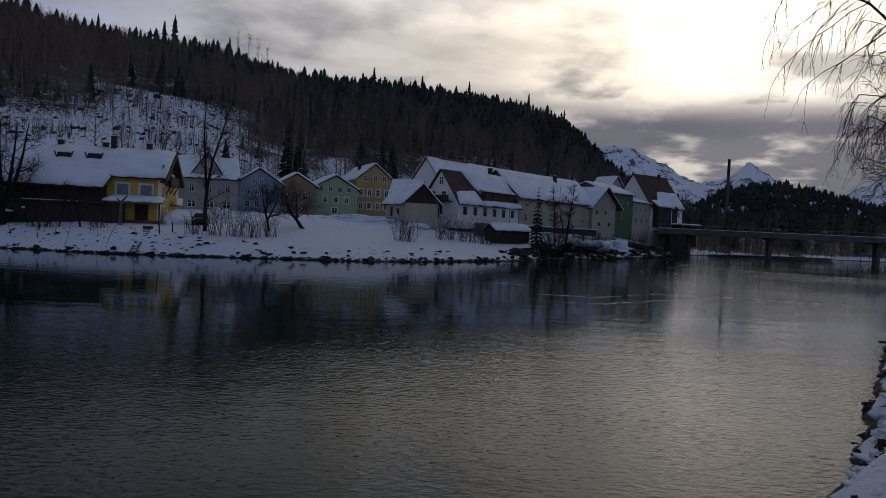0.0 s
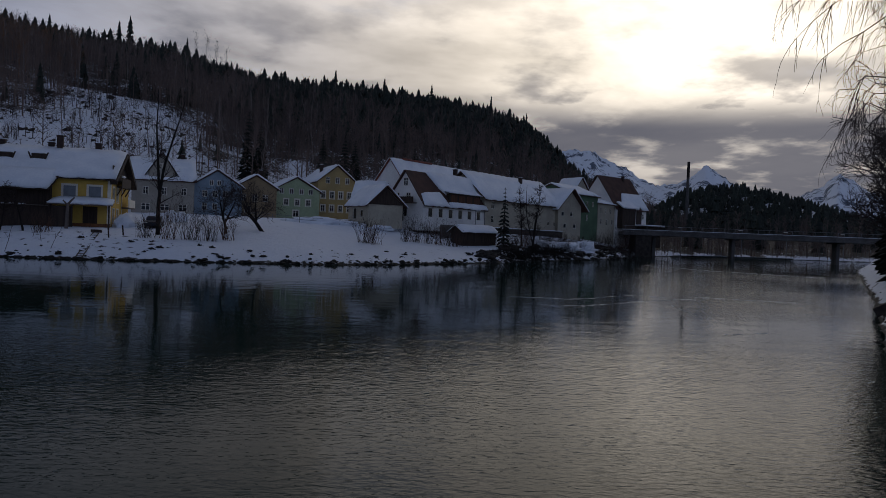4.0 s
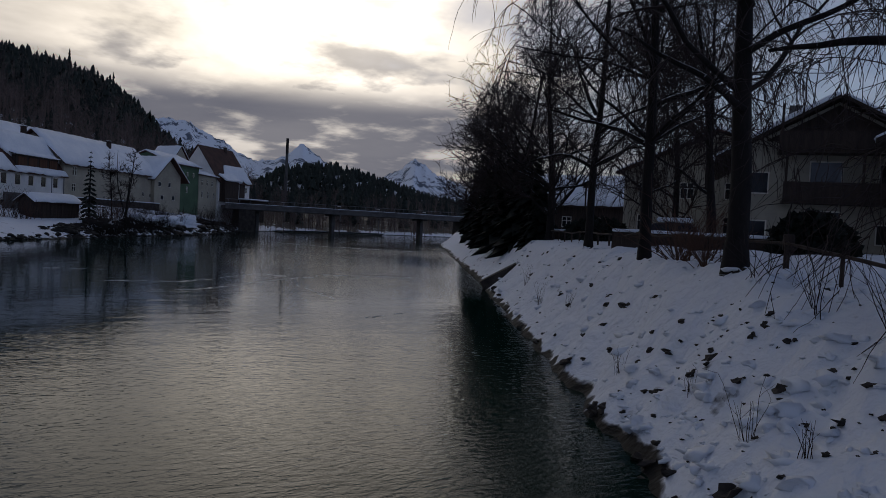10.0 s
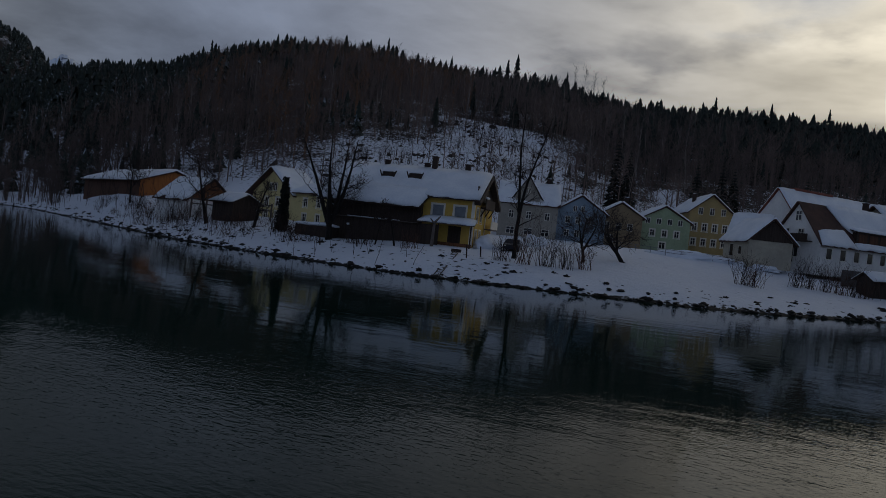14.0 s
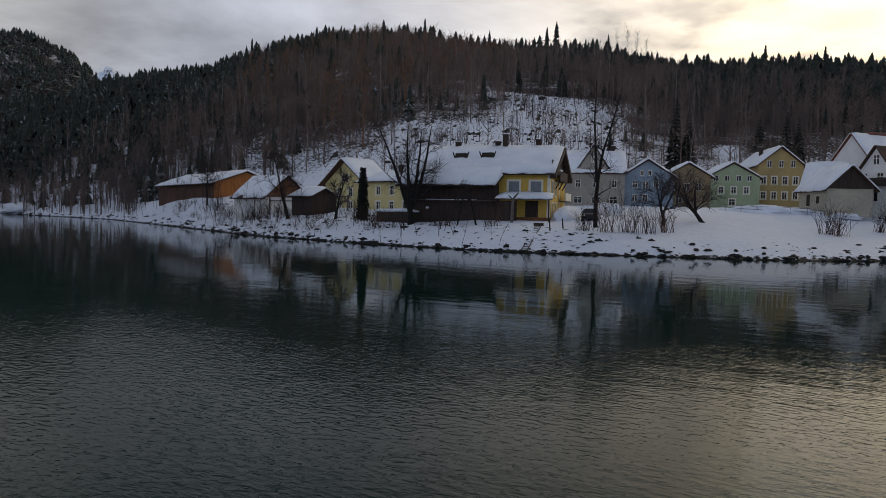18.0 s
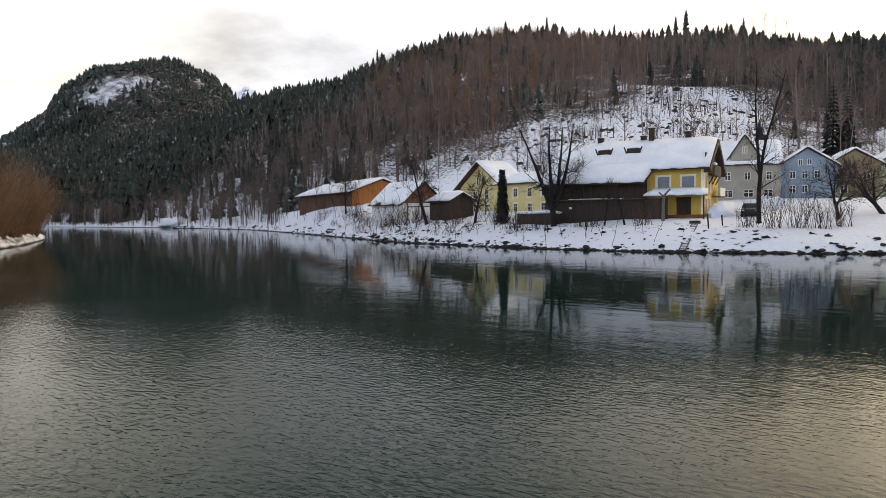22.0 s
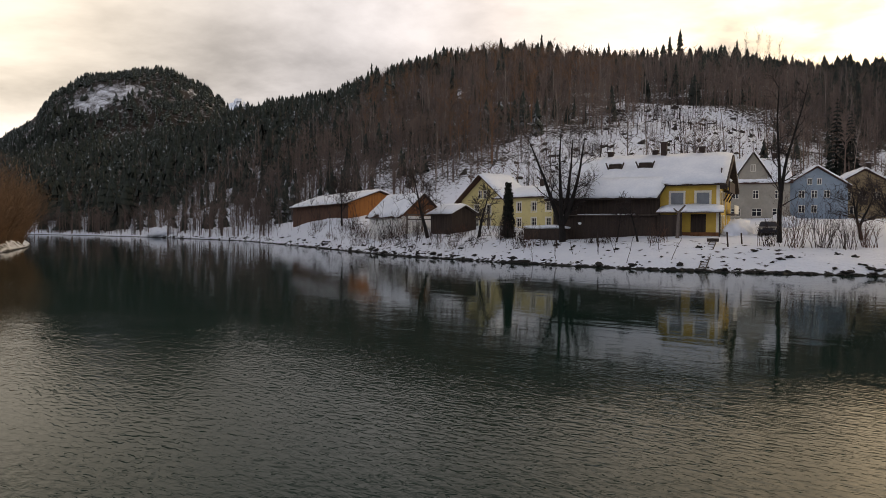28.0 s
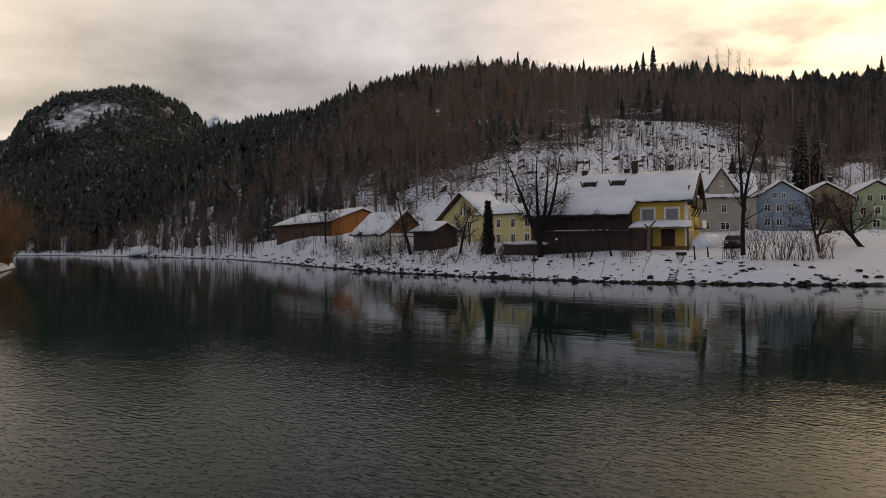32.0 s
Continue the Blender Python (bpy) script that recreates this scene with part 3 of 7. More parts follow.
def ground_mat():
    m = bpy.data.materials.new("snowy_ground")
    m.use_nodes = True
    nt = m.node_tree
    N, L = nt.nodes.new, nt.links.new
    p = nt.nodes["Principled BSDF"]
    p.inputs["Roughness"].default_value, p.inputs["Specular IOR Level"].default_value = 0.8, 0.2
    geo = N("ShaderNodeNewGeometry")
    sep = N("ShaderNodeSeparateXYZ")
    L(geo.outputs["Position"], sep.inputs[0])
    big, small, fine = N("ShaderNodeTexNoise"), N("ShaderNodeTexNoise"), N("ShaderNodeTexNoise")
    for n, s, d in ((big, 0.09, 5), (small, 1.3, 6), (fine, 9.0, 5)):
        n.inputs["Scale"].default_value, n.inputs["Detail"].default_value = s, d
        L(geo.outputs["Position"], n.inputs["Vector"])
    snow = N("ShaderNodeMix"); snow.data_type = "RGBA"
    snow.inputs[6].default_value, snow.inputs[7].default_value = (0.80, 0.82, 0.86, 1), (0.68, 0.71, 0.78, 1)
    L(small.outputs["Fac"], snow.inputs[0])
    dirt = N("ShaderNodeMix"); dirt.data_type = "RGBA"
    dirt.inputs[6].default_value, dirt.inputs[7].default_value = (0.012, 0.010, 0.009, 1), (0.045, 0.034, 0.026, 1)
    L(fine.outputs["Fac"], dirt.inputs[0])
    # bare soil shows through on the wooded hills and in scattered scraps on the banks
    cover = N("ShaderNodeAttribute")
    cover.attribute_name = "bare"
    ad = N("ShaderNodeMath"); ad.operation = "ADD"
    L(small.outputs["Fac"], ad.inputs[0]); L(cover.outputs["Fac"], ad.inputs[1])
    ad2 = N("ShaderNodeMath"); ad2.operation = "MULTIPLY_ADD"; ad2.inputs[1].default_value = 0.5
    L(big.outputs["Fac"], ad2.inputs[0]); L(ad.outputs[0], ad2.inputs[2])
    mr = N("ShaderNodeMapRange")
    mr.inputs[1].default_value, mr.inputs[2].default_value = 1.02, 1.10
    L(ad2.outputs[0], mr.inputs[0])
    wet = N("ShaderNodeMapRange")
    wet.inputs[1].default_value, wet.inputs[2].default_value = 0.66, 0.56
    edge = N("ShaderNodeMath"); edge.operation = "MULTIPLY_ADD"; edge.inputs[1].default_value = 0.9
    L(small.outputs["Fac"], edge.inputs[0]); L(sep.outputs[2], edge.inputs[2])
    L(edge.outputs[0], wet.inputs[0])
    mxx = N("ShaderNodeMath"); mxx.operation = "MAXIMUM"
    L(mr.outputs[0], mxx.inputs[0]); L(wet.outputs[0], mxx.inputs[1])
    mix = N("ShaderNodeMix"); mix.data_type = "RGBA"
    L(mxx.outputs[0], mix.inputs[0]); L(snow.outputs[2], mix.inputs[6]); L(dirt.outputs[2], mix.inputs[7])
    soak = N("ShaderNodeMix"); soak.data_type = "RGBA"
    soak.inputs[7].default_value = (0.011, 0.010, 0.009, 1)
    L(wet.outputs[0], soak.inputs[0]); L(mix.outputs[2], soak.inputs[6])
    L(soak.outputs[2], p.inputs["Base Color"])
    bp = N("ShaderNodeBump")
    bp.inputs["Strength"].default_value, bp.inputs["Distance"].default_value = 0.8, 0.13
    L(small.outputs["Fac"], bp.inputs["Height"])
    lump = N("ShaderNodeTexNoise")
    lump.inputs["Scale"].default_value, lump.inputs["Detail"].default_value, lump.inputs["Distortion"].default_value = 3.2, 3.0, 0.15
    L(geo.outputs["Position"], lump.inputs["Vector"])
    bp3 = N("ShaderNodeBump")
    bp3.inputs["Strength"].default_value, bp3.inputs["Distance"].default_value = 0.9, 0.12
    L(lump.outputs["Fac"], bp3.inputs["Height"]); L(bp.outputs[0], bp3.inputs["Normal"])
    bp2 = N("ShaderNodeBump")
    bp2.inputs["Strength"].default_value, bp2.inputs["Distance"].default_value = 0.6, 0.025
    L(fine.outputs["Fac"], bp2.inputs["Height"]); L(bp3.outputs[0], bp2.inputs["Normal"])
    L(bp2.outputs[0], p.inputs["Normal"])
    return m


def clearing(x, y):
    """1 on the open snowy slope above the yellow house, 0 in the woods; by heading and height angle from the river."""
    az = np.degrees(np.arctan2(x, y))
    el = np.degrees(np.arctan2(ground_z(x, y) - 3.5, np.hypot(x, y)))
    out = np.zeros(np.shape(x))
    for a0, e0, wa, we, k in ((-22.5, 7.0, 5.2, 2.1, 1.3), (-32.0, 5.0, 3.4, 1.2, 1.3), (-36.5, 3.6, 2.4, 0.9, 1.2), (-27.5, 4.5, 4.5, 2.0, 1.3), (-17.5, 5.6, 2.0, 1.6, 1.2),
                              (-8.6, 4.3, 0.9, 0.8, 1.1), (-37.8, 10.1, 0.5, 0.35, 1.1), (-35.2, 10.3, 0.5, 0.25, 1.0), (-51.0, 6.2, 0.35, 0.55, 1.2), (-13.5, 4.6, 2.0, 0.9, 0.8)):
        out = out + k * np.exp(-(((az - a0) / wa) ** 2 + ((el - e0) / we) ** 2))
    return np.clip(out + 0.45 * bumps(x, y, 34, 31) * (out > 0.25), 0, 1)


def dome_scar(az, el):
    """Snowy rock faces on the round hill up the river."""
    return sum(np.exp(-(((az - a0) / wa) ** 2 + ((el - e0) / we) ** 2)) for a0, e0, wa, we in ((-65.0, 7.5, 0.6, 0.5), (-64.2, 8.2, 0.8, 0.6), (-63.2, 9.0, 0.9, 0.65), (-62.2, 9.6, 0.9, 0.5), (-60.6, 9.9, 0.8, 0.45), (-57.2, 9.6, 0.5, 0.35)))


def build_ground():
    xs = lines(-3000, (-1500, 150), (-700, 40), (-260, 12), (-130, 4), (-105, 1.5), (-15, 1.2), (2, 0.8), (6, 0.4), (34, 0.3), (60, 1.2), (110, 3), (260, 10), (700, 40), (1500, 100), (3000, 250))
    ys = lines(-600, (-60, 60), (-6, 6), (0, 0.8), (30, 0.3), (60, 0.8), (112, 1.0), (180, 2.2), (260, 5), (420, 9), (900, 35), (1500, 80), (3000, 250))
    X, Y = np.meshgrid(xs, ys)
    Z = ground_z(X, Y)
    v = np.stack([X, Y, Z], -1).reshape(-1, 3)
    nx, ny = len(xs), len(ys)
    i = np.arange(ny - 1)[:, None] * nx + np.arange(nx - 1)[None, :]
    f = np.stack([i, i + 1, i + nx + 1, i + nx], -1).reshape(-1, 4)
    me = mesh_np("ground", v, f, ground_mat(), smooth=True)
    r, az = np.hypot(X, Y), np.degrees(np.arctan2(X, Y))
    sn, ss = shore_distance(X, Y, NORTH_SHORE), shore_distance(X, Y, SOUTH_SHORE)
    wooded = ease((r - np.interp(az, CREST_AZ, FOOT_R)) / 25) * (sn > 0)
    el = np.degrees(np.arctan2(Z - 3.5, r))
    wooded = wooded * (1 - 0.85 * clearing(X, Y)) * (0.45 + 0.55 * ease((el - 2.5) / 4))
    bare = 0.06 + 0.40 * wooded
    bare = np.where((sn > 0) & (sn < 5) & (X > -20) & (X < 14), 0.16 * ease((4 - sn) / 4) + 0.02, bare)
    bare = np.where((sn > 0) & (sn < 8) & (X < -20), 0.13, bare)
    bare = np.where((sn > 0) & (X > 14) & (X < 60) & (sn < 14), 0.24, bare)
    bare = np.where((ss > 0) & (ss < 4.2), 0.10, bare)
    bare = np.where((ss > 0) & (X < -60), 0.30, bare)
    bare = np.where((X > 62) & (sn > 3) & (r < 700), 0.50, bare)
    bare = np.where(dome_scar(az, el) > 0.4, 0.30, bare)
    at = me.attributes.new("bare", "FLOAT", "POINT")
    at.data.foreach_set("value", bare.ravel().astype(np.float32))
    tagged(new("ground", me), "snow-covered river banks and wooded hillsides", "ground", kind="structure")


build_ground()
tagged(new("water", mesh_of("water", [(-3000, -600, 0), (3000, -600, 0), (3000, 3000, 0), (-3000, 3000, 0)], [(0, 1, 2, 3)], WATER)),
       "dark green river water with fine ripples", "water", kind="structure")


# ---- distant mountains ----
def mountain_mat():
    return mat("mountain_rock_and_snow", (0.78, 0.81, 0.86), (0.12, 0.14, 0.18), 0.016, 0.9, 3.0, lo=0.53, hi=0.62, fine=4, stretch=(1, 1, 0.5))


def build_mountain(name, azs, els, radius, seed, label):
    """A range seen far down the valley: ridged slope rising to a jagged crest."""
    na, nr = 160, 26
    az = np.linspace(azs[0], azs[-1], na)
    el = np.interp(az, azs, els)
    rs = np.random.RandomState(seed)
    jag = sum(np.sin(az * k * 1.7 + rs.uniform(0, 6)) * 0.22 / k ** 0.5 for k in (1.3, 2.7, 5.1, 9.3, 14.0)) * 0.45
    el = el + jag * np.minimum(1, el / 4)
    t = np.linspace(0, 1, nr)
    A, Tt = np.meshgrid(az, t)
    r = radius * (0.72 + 0.28 * Tt)
    top = radius * np.tan(np.radians(el))[None, :]
    crag = np.array([[noise.ridged_multi_fractal(Vector((a_ * 0.55, t_ * 1.6, seed)), 1.0, 2.1, 5, 1.0, 2.0) for a_ in az] for t_ in t])
    crag = crag / crag.max()
    z = top * Tt ** 1.15 + top * (0.15 * crag - 0.10) * np.sin(Tt * np.pi) ** 0.6
    v = np.stack([r * np.sin(np.radians(A)), r * np.cos(np.radians(A)), z - 20], -1).reshape(-1, 3)
    i = np.arange(nr - 1)[:, None] * na + np.arange(na - 1)[None, :]
    f = np.stack([i, i + 1, i + na + 1, i + na], -1).reshape(-1, 4)
    tagged(new(name, mesh_np(name, v, f, MOUNTAIN, smooth=False)), label, "mountain", kind="structure")


MOUNTAIN = mountain_mat()
build_mountain("mountain", [2, 8, 10.5, 12.4, 14.5, 16.2, 17.9, 19.3, 21, 22.5, 24.6, 27, 29], [4.6, 6.2, 6.9, 7.3, 6.9, 6.0, 5.1, 4.5, 5.1, 6.1, 4.7, 3.6, 2.8], 3600, 2, "snowy alpine range with bare rock faces")
build_mountain("mountain", [25, 27.5, 28.8, 31.1, 33.5, 36, 39, 44, 50], [2.4, 3.4, 4.0, 5.5, 4.2, 3.2, 3.6, 3.0, 2.2], 3400, 5, "lone snowy peak beyond the bridge")
build_mountain("mountain", [-58, -55.5, -54, -52.5, -49], [4.0, 9.0, 10.0, 9.5, 4.0], 3500, 9, "distant snowy summit between two wooded hills")


# ---- woods ----
def spruce_template(seed, tiers=9, sides=7):
    """A spruce 1 high: drooping ragged tiers round a thin stem."""
    r = np.random.RandomState(seed)
    vs, fs, n = [], [], 0
    for k in range(tiers):
        f = k / tiers
        z0 = 0.06 + 0.94 * f
        rad = 0.19 * (1 - f) ** 0.85 + 0.012
        zt = min(1.0, z0 + 1.9 / tiers * (0.6 + 0.5 * (1 - f)))
        ang = np.arange(sides) * 2 * np.pi / sides + r.uniform(0, 6)
        rr = rad * r.uniform(0.65, 1.15, sides)
        zz = z0 - 0.02 * r.uniform(0, 1.6, sides)
        ring = np.stack([rr * np.cos(ang), rr * np.sin(ang), zz], -1)
        vs += [ring, np.array([[0, 0, zt]])]
        for i in range(sides):
            if r.rand() < 0.9:
                fs.append((n + i, n + (i + 1) % sides, n + sides))
        n += sides + 1
    return np.concatenate(vs), np.array(fs)


def bare_template(seed, twigs=34):
    """A leafless tree 1 high, as thin blades: a stem, limbs and many upward twigs."""
    r = np.random.RandomState(seed)
    vs, fs = [], []

    def blade(a, b, w):
        a, b = np.array(a), np.array(b)
        s = np.cross(b - a, r.normal(size=3))
        s = s / (np.linalg.norm(s) + 1e-9) * w
        n = len(vs)
        vs.extend([a - s, a + s, b])
        fs.append((n, n + 1, n + 2))

    blade((0, 0, 0), (r.normal(0, 0.02), r.normal(0, 0.02), 0.98), 0.012)
    blade((0, 0, 0), (r.normal(0, 0.02), r.normal(0, 0.02), 0.98), 0.012)
    for k in range(twigs):
        z = r.uniform(0.28, 0.92)
        a = r.uniform(0, 2 * np.pi)
        l = r.uniform(0.10, 0.26) * (1.15 - z * 0.5)
        p = np.array([0, 0, z])
        q = p + l * np.array([np.cos(a), np.sin(a), r.uniform(0.5, 1.2)])
        blade(p, q, 0.005)
        for _ in range(3):
            m = p + (q - p) * r.uniform(0.3, 0.95)
            blade(m, m + r.uniform(0.05, 0.12) * np.array([*r.normal(0, 0.6, 2), r.uniform(0.2, 1)]), 0.0032)
    return np.array(vs), np.array(fs)


def birch_template(seed):
    """A thin pale stem 1 high with a few rising twigs."""
    r = np.random.RandomState(900 + seed)
    lean = r.normal(0, 0.03, 2)
    segs = [(0, 0, 0, lean[0], lean[1], 0.62, 0.009, 0.006), (lean[0], lean[1], 0.62, lean[0] * 2, lean[1] * 2, 1.0, 0.006, 0.002)]
    for k in range(9):
        z = r.uniform(0.4, 0.9)
        a = r.uniform(0, 2 * np.pi)
        segs.append((lean[0] * z, lean[1] * z, z, lean[0] * z + 0.09 * np.cos(a), lean[1] * z + 0.09 * np.sin(a), z + r.uniform(0.06, 0.16), 0.003, 0.001))
    v, f = tubes(segs, 3)
    return v, np.concatenate([f[:, [0, 1, 2]], f[:, [0, 2, 3]]])


def scatter(name, templates, pts, heights, material, label, seed, widths=None):
    r = np.random.RandomState(seed)
    vs, fs, n = [], [], 0
    which = r.randint(0, len(templates), len(pts))
    for k, (tv, tf) in enumerate(templates):
        sel = np.where(which == k)[0]
        if not len(sel):
            continue
        a = r.uniform(0, 2 * np.pi, len(sel))
        h = heights[sel]
        w = h * (1.0 if widths is None else widths[sel])
        c, s = np.cos(a), np.sin(a)
        x = (tv[None, :, 0] * c[:, None] - tv[None, :, 1] * s[:, None]) * w[:, None] + pts[sel, 0][:, None]
        y = (tv[None, :, 0] * s[:, None] + tv[None, :, 1] * c[:, None]) * w[:, None] + pts[sel, 1][:, None]
        z = tv[None, :, 2] * h[:, None] + pts[sel, 2][:, None]
        vs.append(np.stack([x, y, z], -1).reshape(-1, 3))
        fs.append((tf[None] + (np.arange(len(sel)) * len(tv))[:, None, None] + n).reshape(-1, 3))
        n += len(sel) * len(tv)
    tagged(new(name, mesh_np(name, np.concatenate(vs), np.concatenate(fs), material)), label, "forest", kind="stuff")


def wood_points(n, az0, az1, rmin, rmax, seed):
    r = np.random.RandomState(seed)
    az = r.uniform(az0, az1, n)
    t = r.uniform(0, 1, n) ** 0.8
    rad = np.interp(az, CREST_AZ, FOOT_R) * rmin + t * (np.interp(az, CREST_AZ, CREST_R) * rmax - np.interp(az, CREST_AZ, FOOT_R) * rmin)
    x, y = rad * np.sin(np.radians(az)), rad * np.cos(np.radians(az))
    return x, y, az, t, r


def build_woods():
    near_s, far_s = [spruce_template(s) for s in range(6)], [spruce_template(s, 6, 5) for s in range(6)]
    near_b, far_b = [bare_template(s, 26) for s in range(6)], [bare_template(s, 13) for s in range(6)]
    x, y, az, t, r = wood_points(27000, -84, 19, 1.0, 1.04, 11)
    rad = np.hypot(x, y)
    keep = (r.rand(len(x)) < np.clip(rad / 420, 0.28, 1.0)) & (r.rand(len(x)) > clearing(x, y) * 1.05) & (shore_distance(x, y, NORTH_SHORE) > 4)
    # spruces crowd the ridge, the flank up the river and the slope above the village
    p = 0.06 + 0.44 * ease((t - 0.70) / 0.25) + 0.60 * ease((-42 - az) / 8) + 0.42 * ease((az + 20) / 14) * ease((t - 0.05) / 0.3)
    p = p + 0.22 * bumps(x, y, 70, 12)
    spr = r.rand(len(x)) < p
    pts = np.stack([x, y, ground_z(x, y) - 0.4], -1)
    h_s, h_b = r.uniform(9, 16, len(x)) * (0.70 + 0.55 * r.rand(len(x)) ** 2), r.uniform(7, 15, len(x)) * (0.8 + 0.5 * r.rand(len(x)) ** 3)
    wid = r.uniform(0.75, 1.2, len(x)) * np.where(spr, np.interp(rad, [250, 480], [1.0, 1.45]), 1.0)
    h_s = h_s * np.interp(rad, [150, 330, 480], [0.55, 0.8, 1.0])
    for sel, tem, hh, ml, nm, lb, sd in ((keep & spr & (rad < 330), near_s, h_s, SPRUCE, "spruce_forest", "dark spruces on the lower hillside", 13), (keep & spr & (rad >= 330) & (az > -40), far_s, h_s, SPRUCE, "spruce_forest", "dark spruce forest on the ridge", 23), (keep & spr & (rad >= 330) & (az <= -40), near_s, h_s, SPRUCE_SNOWY, "spruce_forest", "dark spruce forest flecked with snow up the river", 27),
                                         (keep & ~spr & (rad < 330), near_b, h_b, FOREST_BARE, "bare_forest", "leafless brown broadleaf woods on the lower hillside", 14), (keep & ~spr & (rad >= 330), far_b, h_b, FOREST_BARE, "bare_forest", "leafless brown broadleaf woods on the upper hillside", 24)):
        scatter(nm, tem, pts[sel], hh[sel], ml, lb, sd, wid[sel])
    # single tall trees that break the skyline
    r = np.random.RandomState(33)
    ta = np.array([-20.9, -21.6, -16.4, -15.6, -14.9, -14.2, -6.0, 1.5, 6.2, -26.0, -31.0, -17.0, -44.0, -2.2, 9.0])
    tr = np.interp(ta, CREST_AZ, CREST_R) * 0.995
    tx, ty = tr * np.sin(np.radians(ta)), tr * np.cos(np.radians(ta))
    tp = np.stack([tx, ty, ground_z(tx, ty) - 0.5], -1)
    th = np.array([31, 26, 30, 33, 31, 28, 24, 25, 26, 23, 24, 23, 25, 23, 24.0])
    sp = np.ones(15, bool); sp[2:6] = False
    scatter("ridge_spruce", near_s, tp[sp], th[sp], SPRUCE, "tall spruces that stand above the ridge", 34, np.full(sp.sum(), 0.8))
    scatter("ridge_tree", near_b, tp[~sp], th[~sp], FOREST_BARE, "tall leafless trees that stand above the ridge", 35, np.full((~sp).sum(), 0.55))
    # rusty larches on the flank up the river
    x, y, az, t, r2 = wood_points(420, -45, -24, 1.05, 0.9, 43)
    ok = (clearing(x, y) < 0.15) & (shore_distance(x, y, NORTH_SHORE) > 40)
    pts = np.stack([x, y, ground_z(x, y) - 0.3], -1)[ok]
    scatter("larch_wood", near_b, pts, r2.uniform(9, 17, len(pts)), LARCH, "rusty leafless larches among the brown woods", 44, r2.uniform(0.8, 1.2, len(pts)))
    # rocks that poke out of the open slope
    vs, fs, n = [], [], 0
    while len(vs) < 1050:
        a_, q_ = r.uniform(-38, -14), r.uniform(135, 400)
        x0, y0 = q_ * math.sin(radians(a_)), q_ * math.cos(radians(a_))
        if r.rand() > float(clearing(np.array([x0]), np.array([y0]))[0]) * 0.9:
            continue
        s_ = r.uniform(0.10, 0.22) * q_ / 180 * (0.5 + 2.0 * r.rand() ** 4)
        v = r.normal(size=(12, 3)) * np.array([1.2, 1.0, 0.85]) * s_
        bm = bmesh.new()
        for c_ in v:
            bm.verts.new(c_)
        hull = bmesh.ops.convex_hull(bm, input=bm.verts)
        bm.verts.index_update()
        f = [[q.index for q in fc.verts] for fc in bm.faces if len(fc.verts) == 3]
        co = np.array([q.co for q in bm.verts])
        bm.free()
        vs.append(co + np.array([x0, y0, float(ground_z(x0, y0))])); fs.append(np.array(f) + n); n += len(co)
    tagged(new("hillside_rock", mesh_np("hillside_rock", np.concatenate(vs), np.concatenate(fs), STONE)), "dark rocks jutting from the snowy hillside", "rocks", kind="stuff")
    # pale birch stems among the brown woods
    x, y, az, t, r = wood_points(650, -68, -4, 1.0, 0.85, 41)
    ok = (r.rand(len(x)) > clearing(x, y)) & (shore_distance(x, y, NORTH_SHORE) > 30)
    pts = np.stack([x, y, ground_z(x, y) - 0.3], -1)[ok]
    scatter("birch_stems", [birch_template(s) for s in range(5)], pts, r.uniform(9, 17, len(pts)), BIRCH, "pale thin birch stems among the brown woods", 42)
    # brush along the foot of the hill and in the clearing
    x, y, az, t, r = wood_points(6500, -70, 8, 0.92, 0.5, 15)
    ok = (r.rand(len(x)) < 0.30 + 0.70 * (1 - clearing(x, y))) & (shore_distance(x, y, NORTH_SHORE) > 40)
    pts = np.stack([x, y, ground_z(x, y) - 0.1], -1)[ok]
    cl = clearing(x, y)[ok]
    scatter("brushwood", far_b, pts, r.uniform(1.2, 5, len(pts)) * (1 - 0.62 * cl), FOREST_BARE, "thin leafless brush on the snowy slope", 16, r.uniform(1.0, 1.8, len(pts)) * (1 + 0.8 * cl))
    # dark thickets in clumps on the upper part of the clearing
    x, y, az, t, r2 = wood_points(5200, -36, -13, 1.0, 0.62, 45)
    el = np.degrees(np.arctan2(ground_z(x, y) - 3.5, np.hypot(x, y)))
    ok = (clearing(x, y) > 0.3) & (bumps(x, y, 26, 46) + 0.45 * ease((el - 5.8) / 1.6) > 0.42)
    pts = np.stack([x, y, ground_z(x, y) - 0.1], -1)[ok]
    scatter("hillside_thicket", far_b, pts, r2.uniform(1.2, 4.2, len(pts)), TWIG, "dark clumps of leafless scrub on the snowy slope", 47, r2.uniform(1.2, 2.4, len(pts)))
    # the dome and the far hill down the valley
    r = np.random.RandomState(17)
    for az0, az1, r0, r1, n, seed in ((-100, -42, 700, 1420, 12000, 18), (10, 75, 520, 920, 4600, 19)):
        az, rad = r.uniform(az0, az1, n), r.uniform(r0, r1, n)
        x, y = rad * np.sin(np.radians(az)), rad * np.cos(np.radians(az))
        el = np.degrees(np.arctan2(ground_z(x, y) - 3.5, rad))
        scar = dome_scar(az, el)
        ok = r.rand(n) > scar * 1.15
        ok &= (shore_distance(x, y, NORTH_SHORE) > 8) | (shore_distance(x, y, SOUTH_SHORE) > 8)
        pts = np.stack([x, y, ground_z(x, y) - 0.5], -1)[ok]
        scatter("spruce_forest", [spruce_template(s, 5, 5) for s in range(4)], pts, r.uniform(7, 13, len(pts)), SPRUCE_SNOWY if az0 < 0 else SPRUCE, "dark spruce forest on a distant hill", seed, r.uniform(1.4, 2.3, len(pts)))
    # the far reach of the river
    k = r.uniform(0, 1, 3000)
    sx = -300 - 800 * k
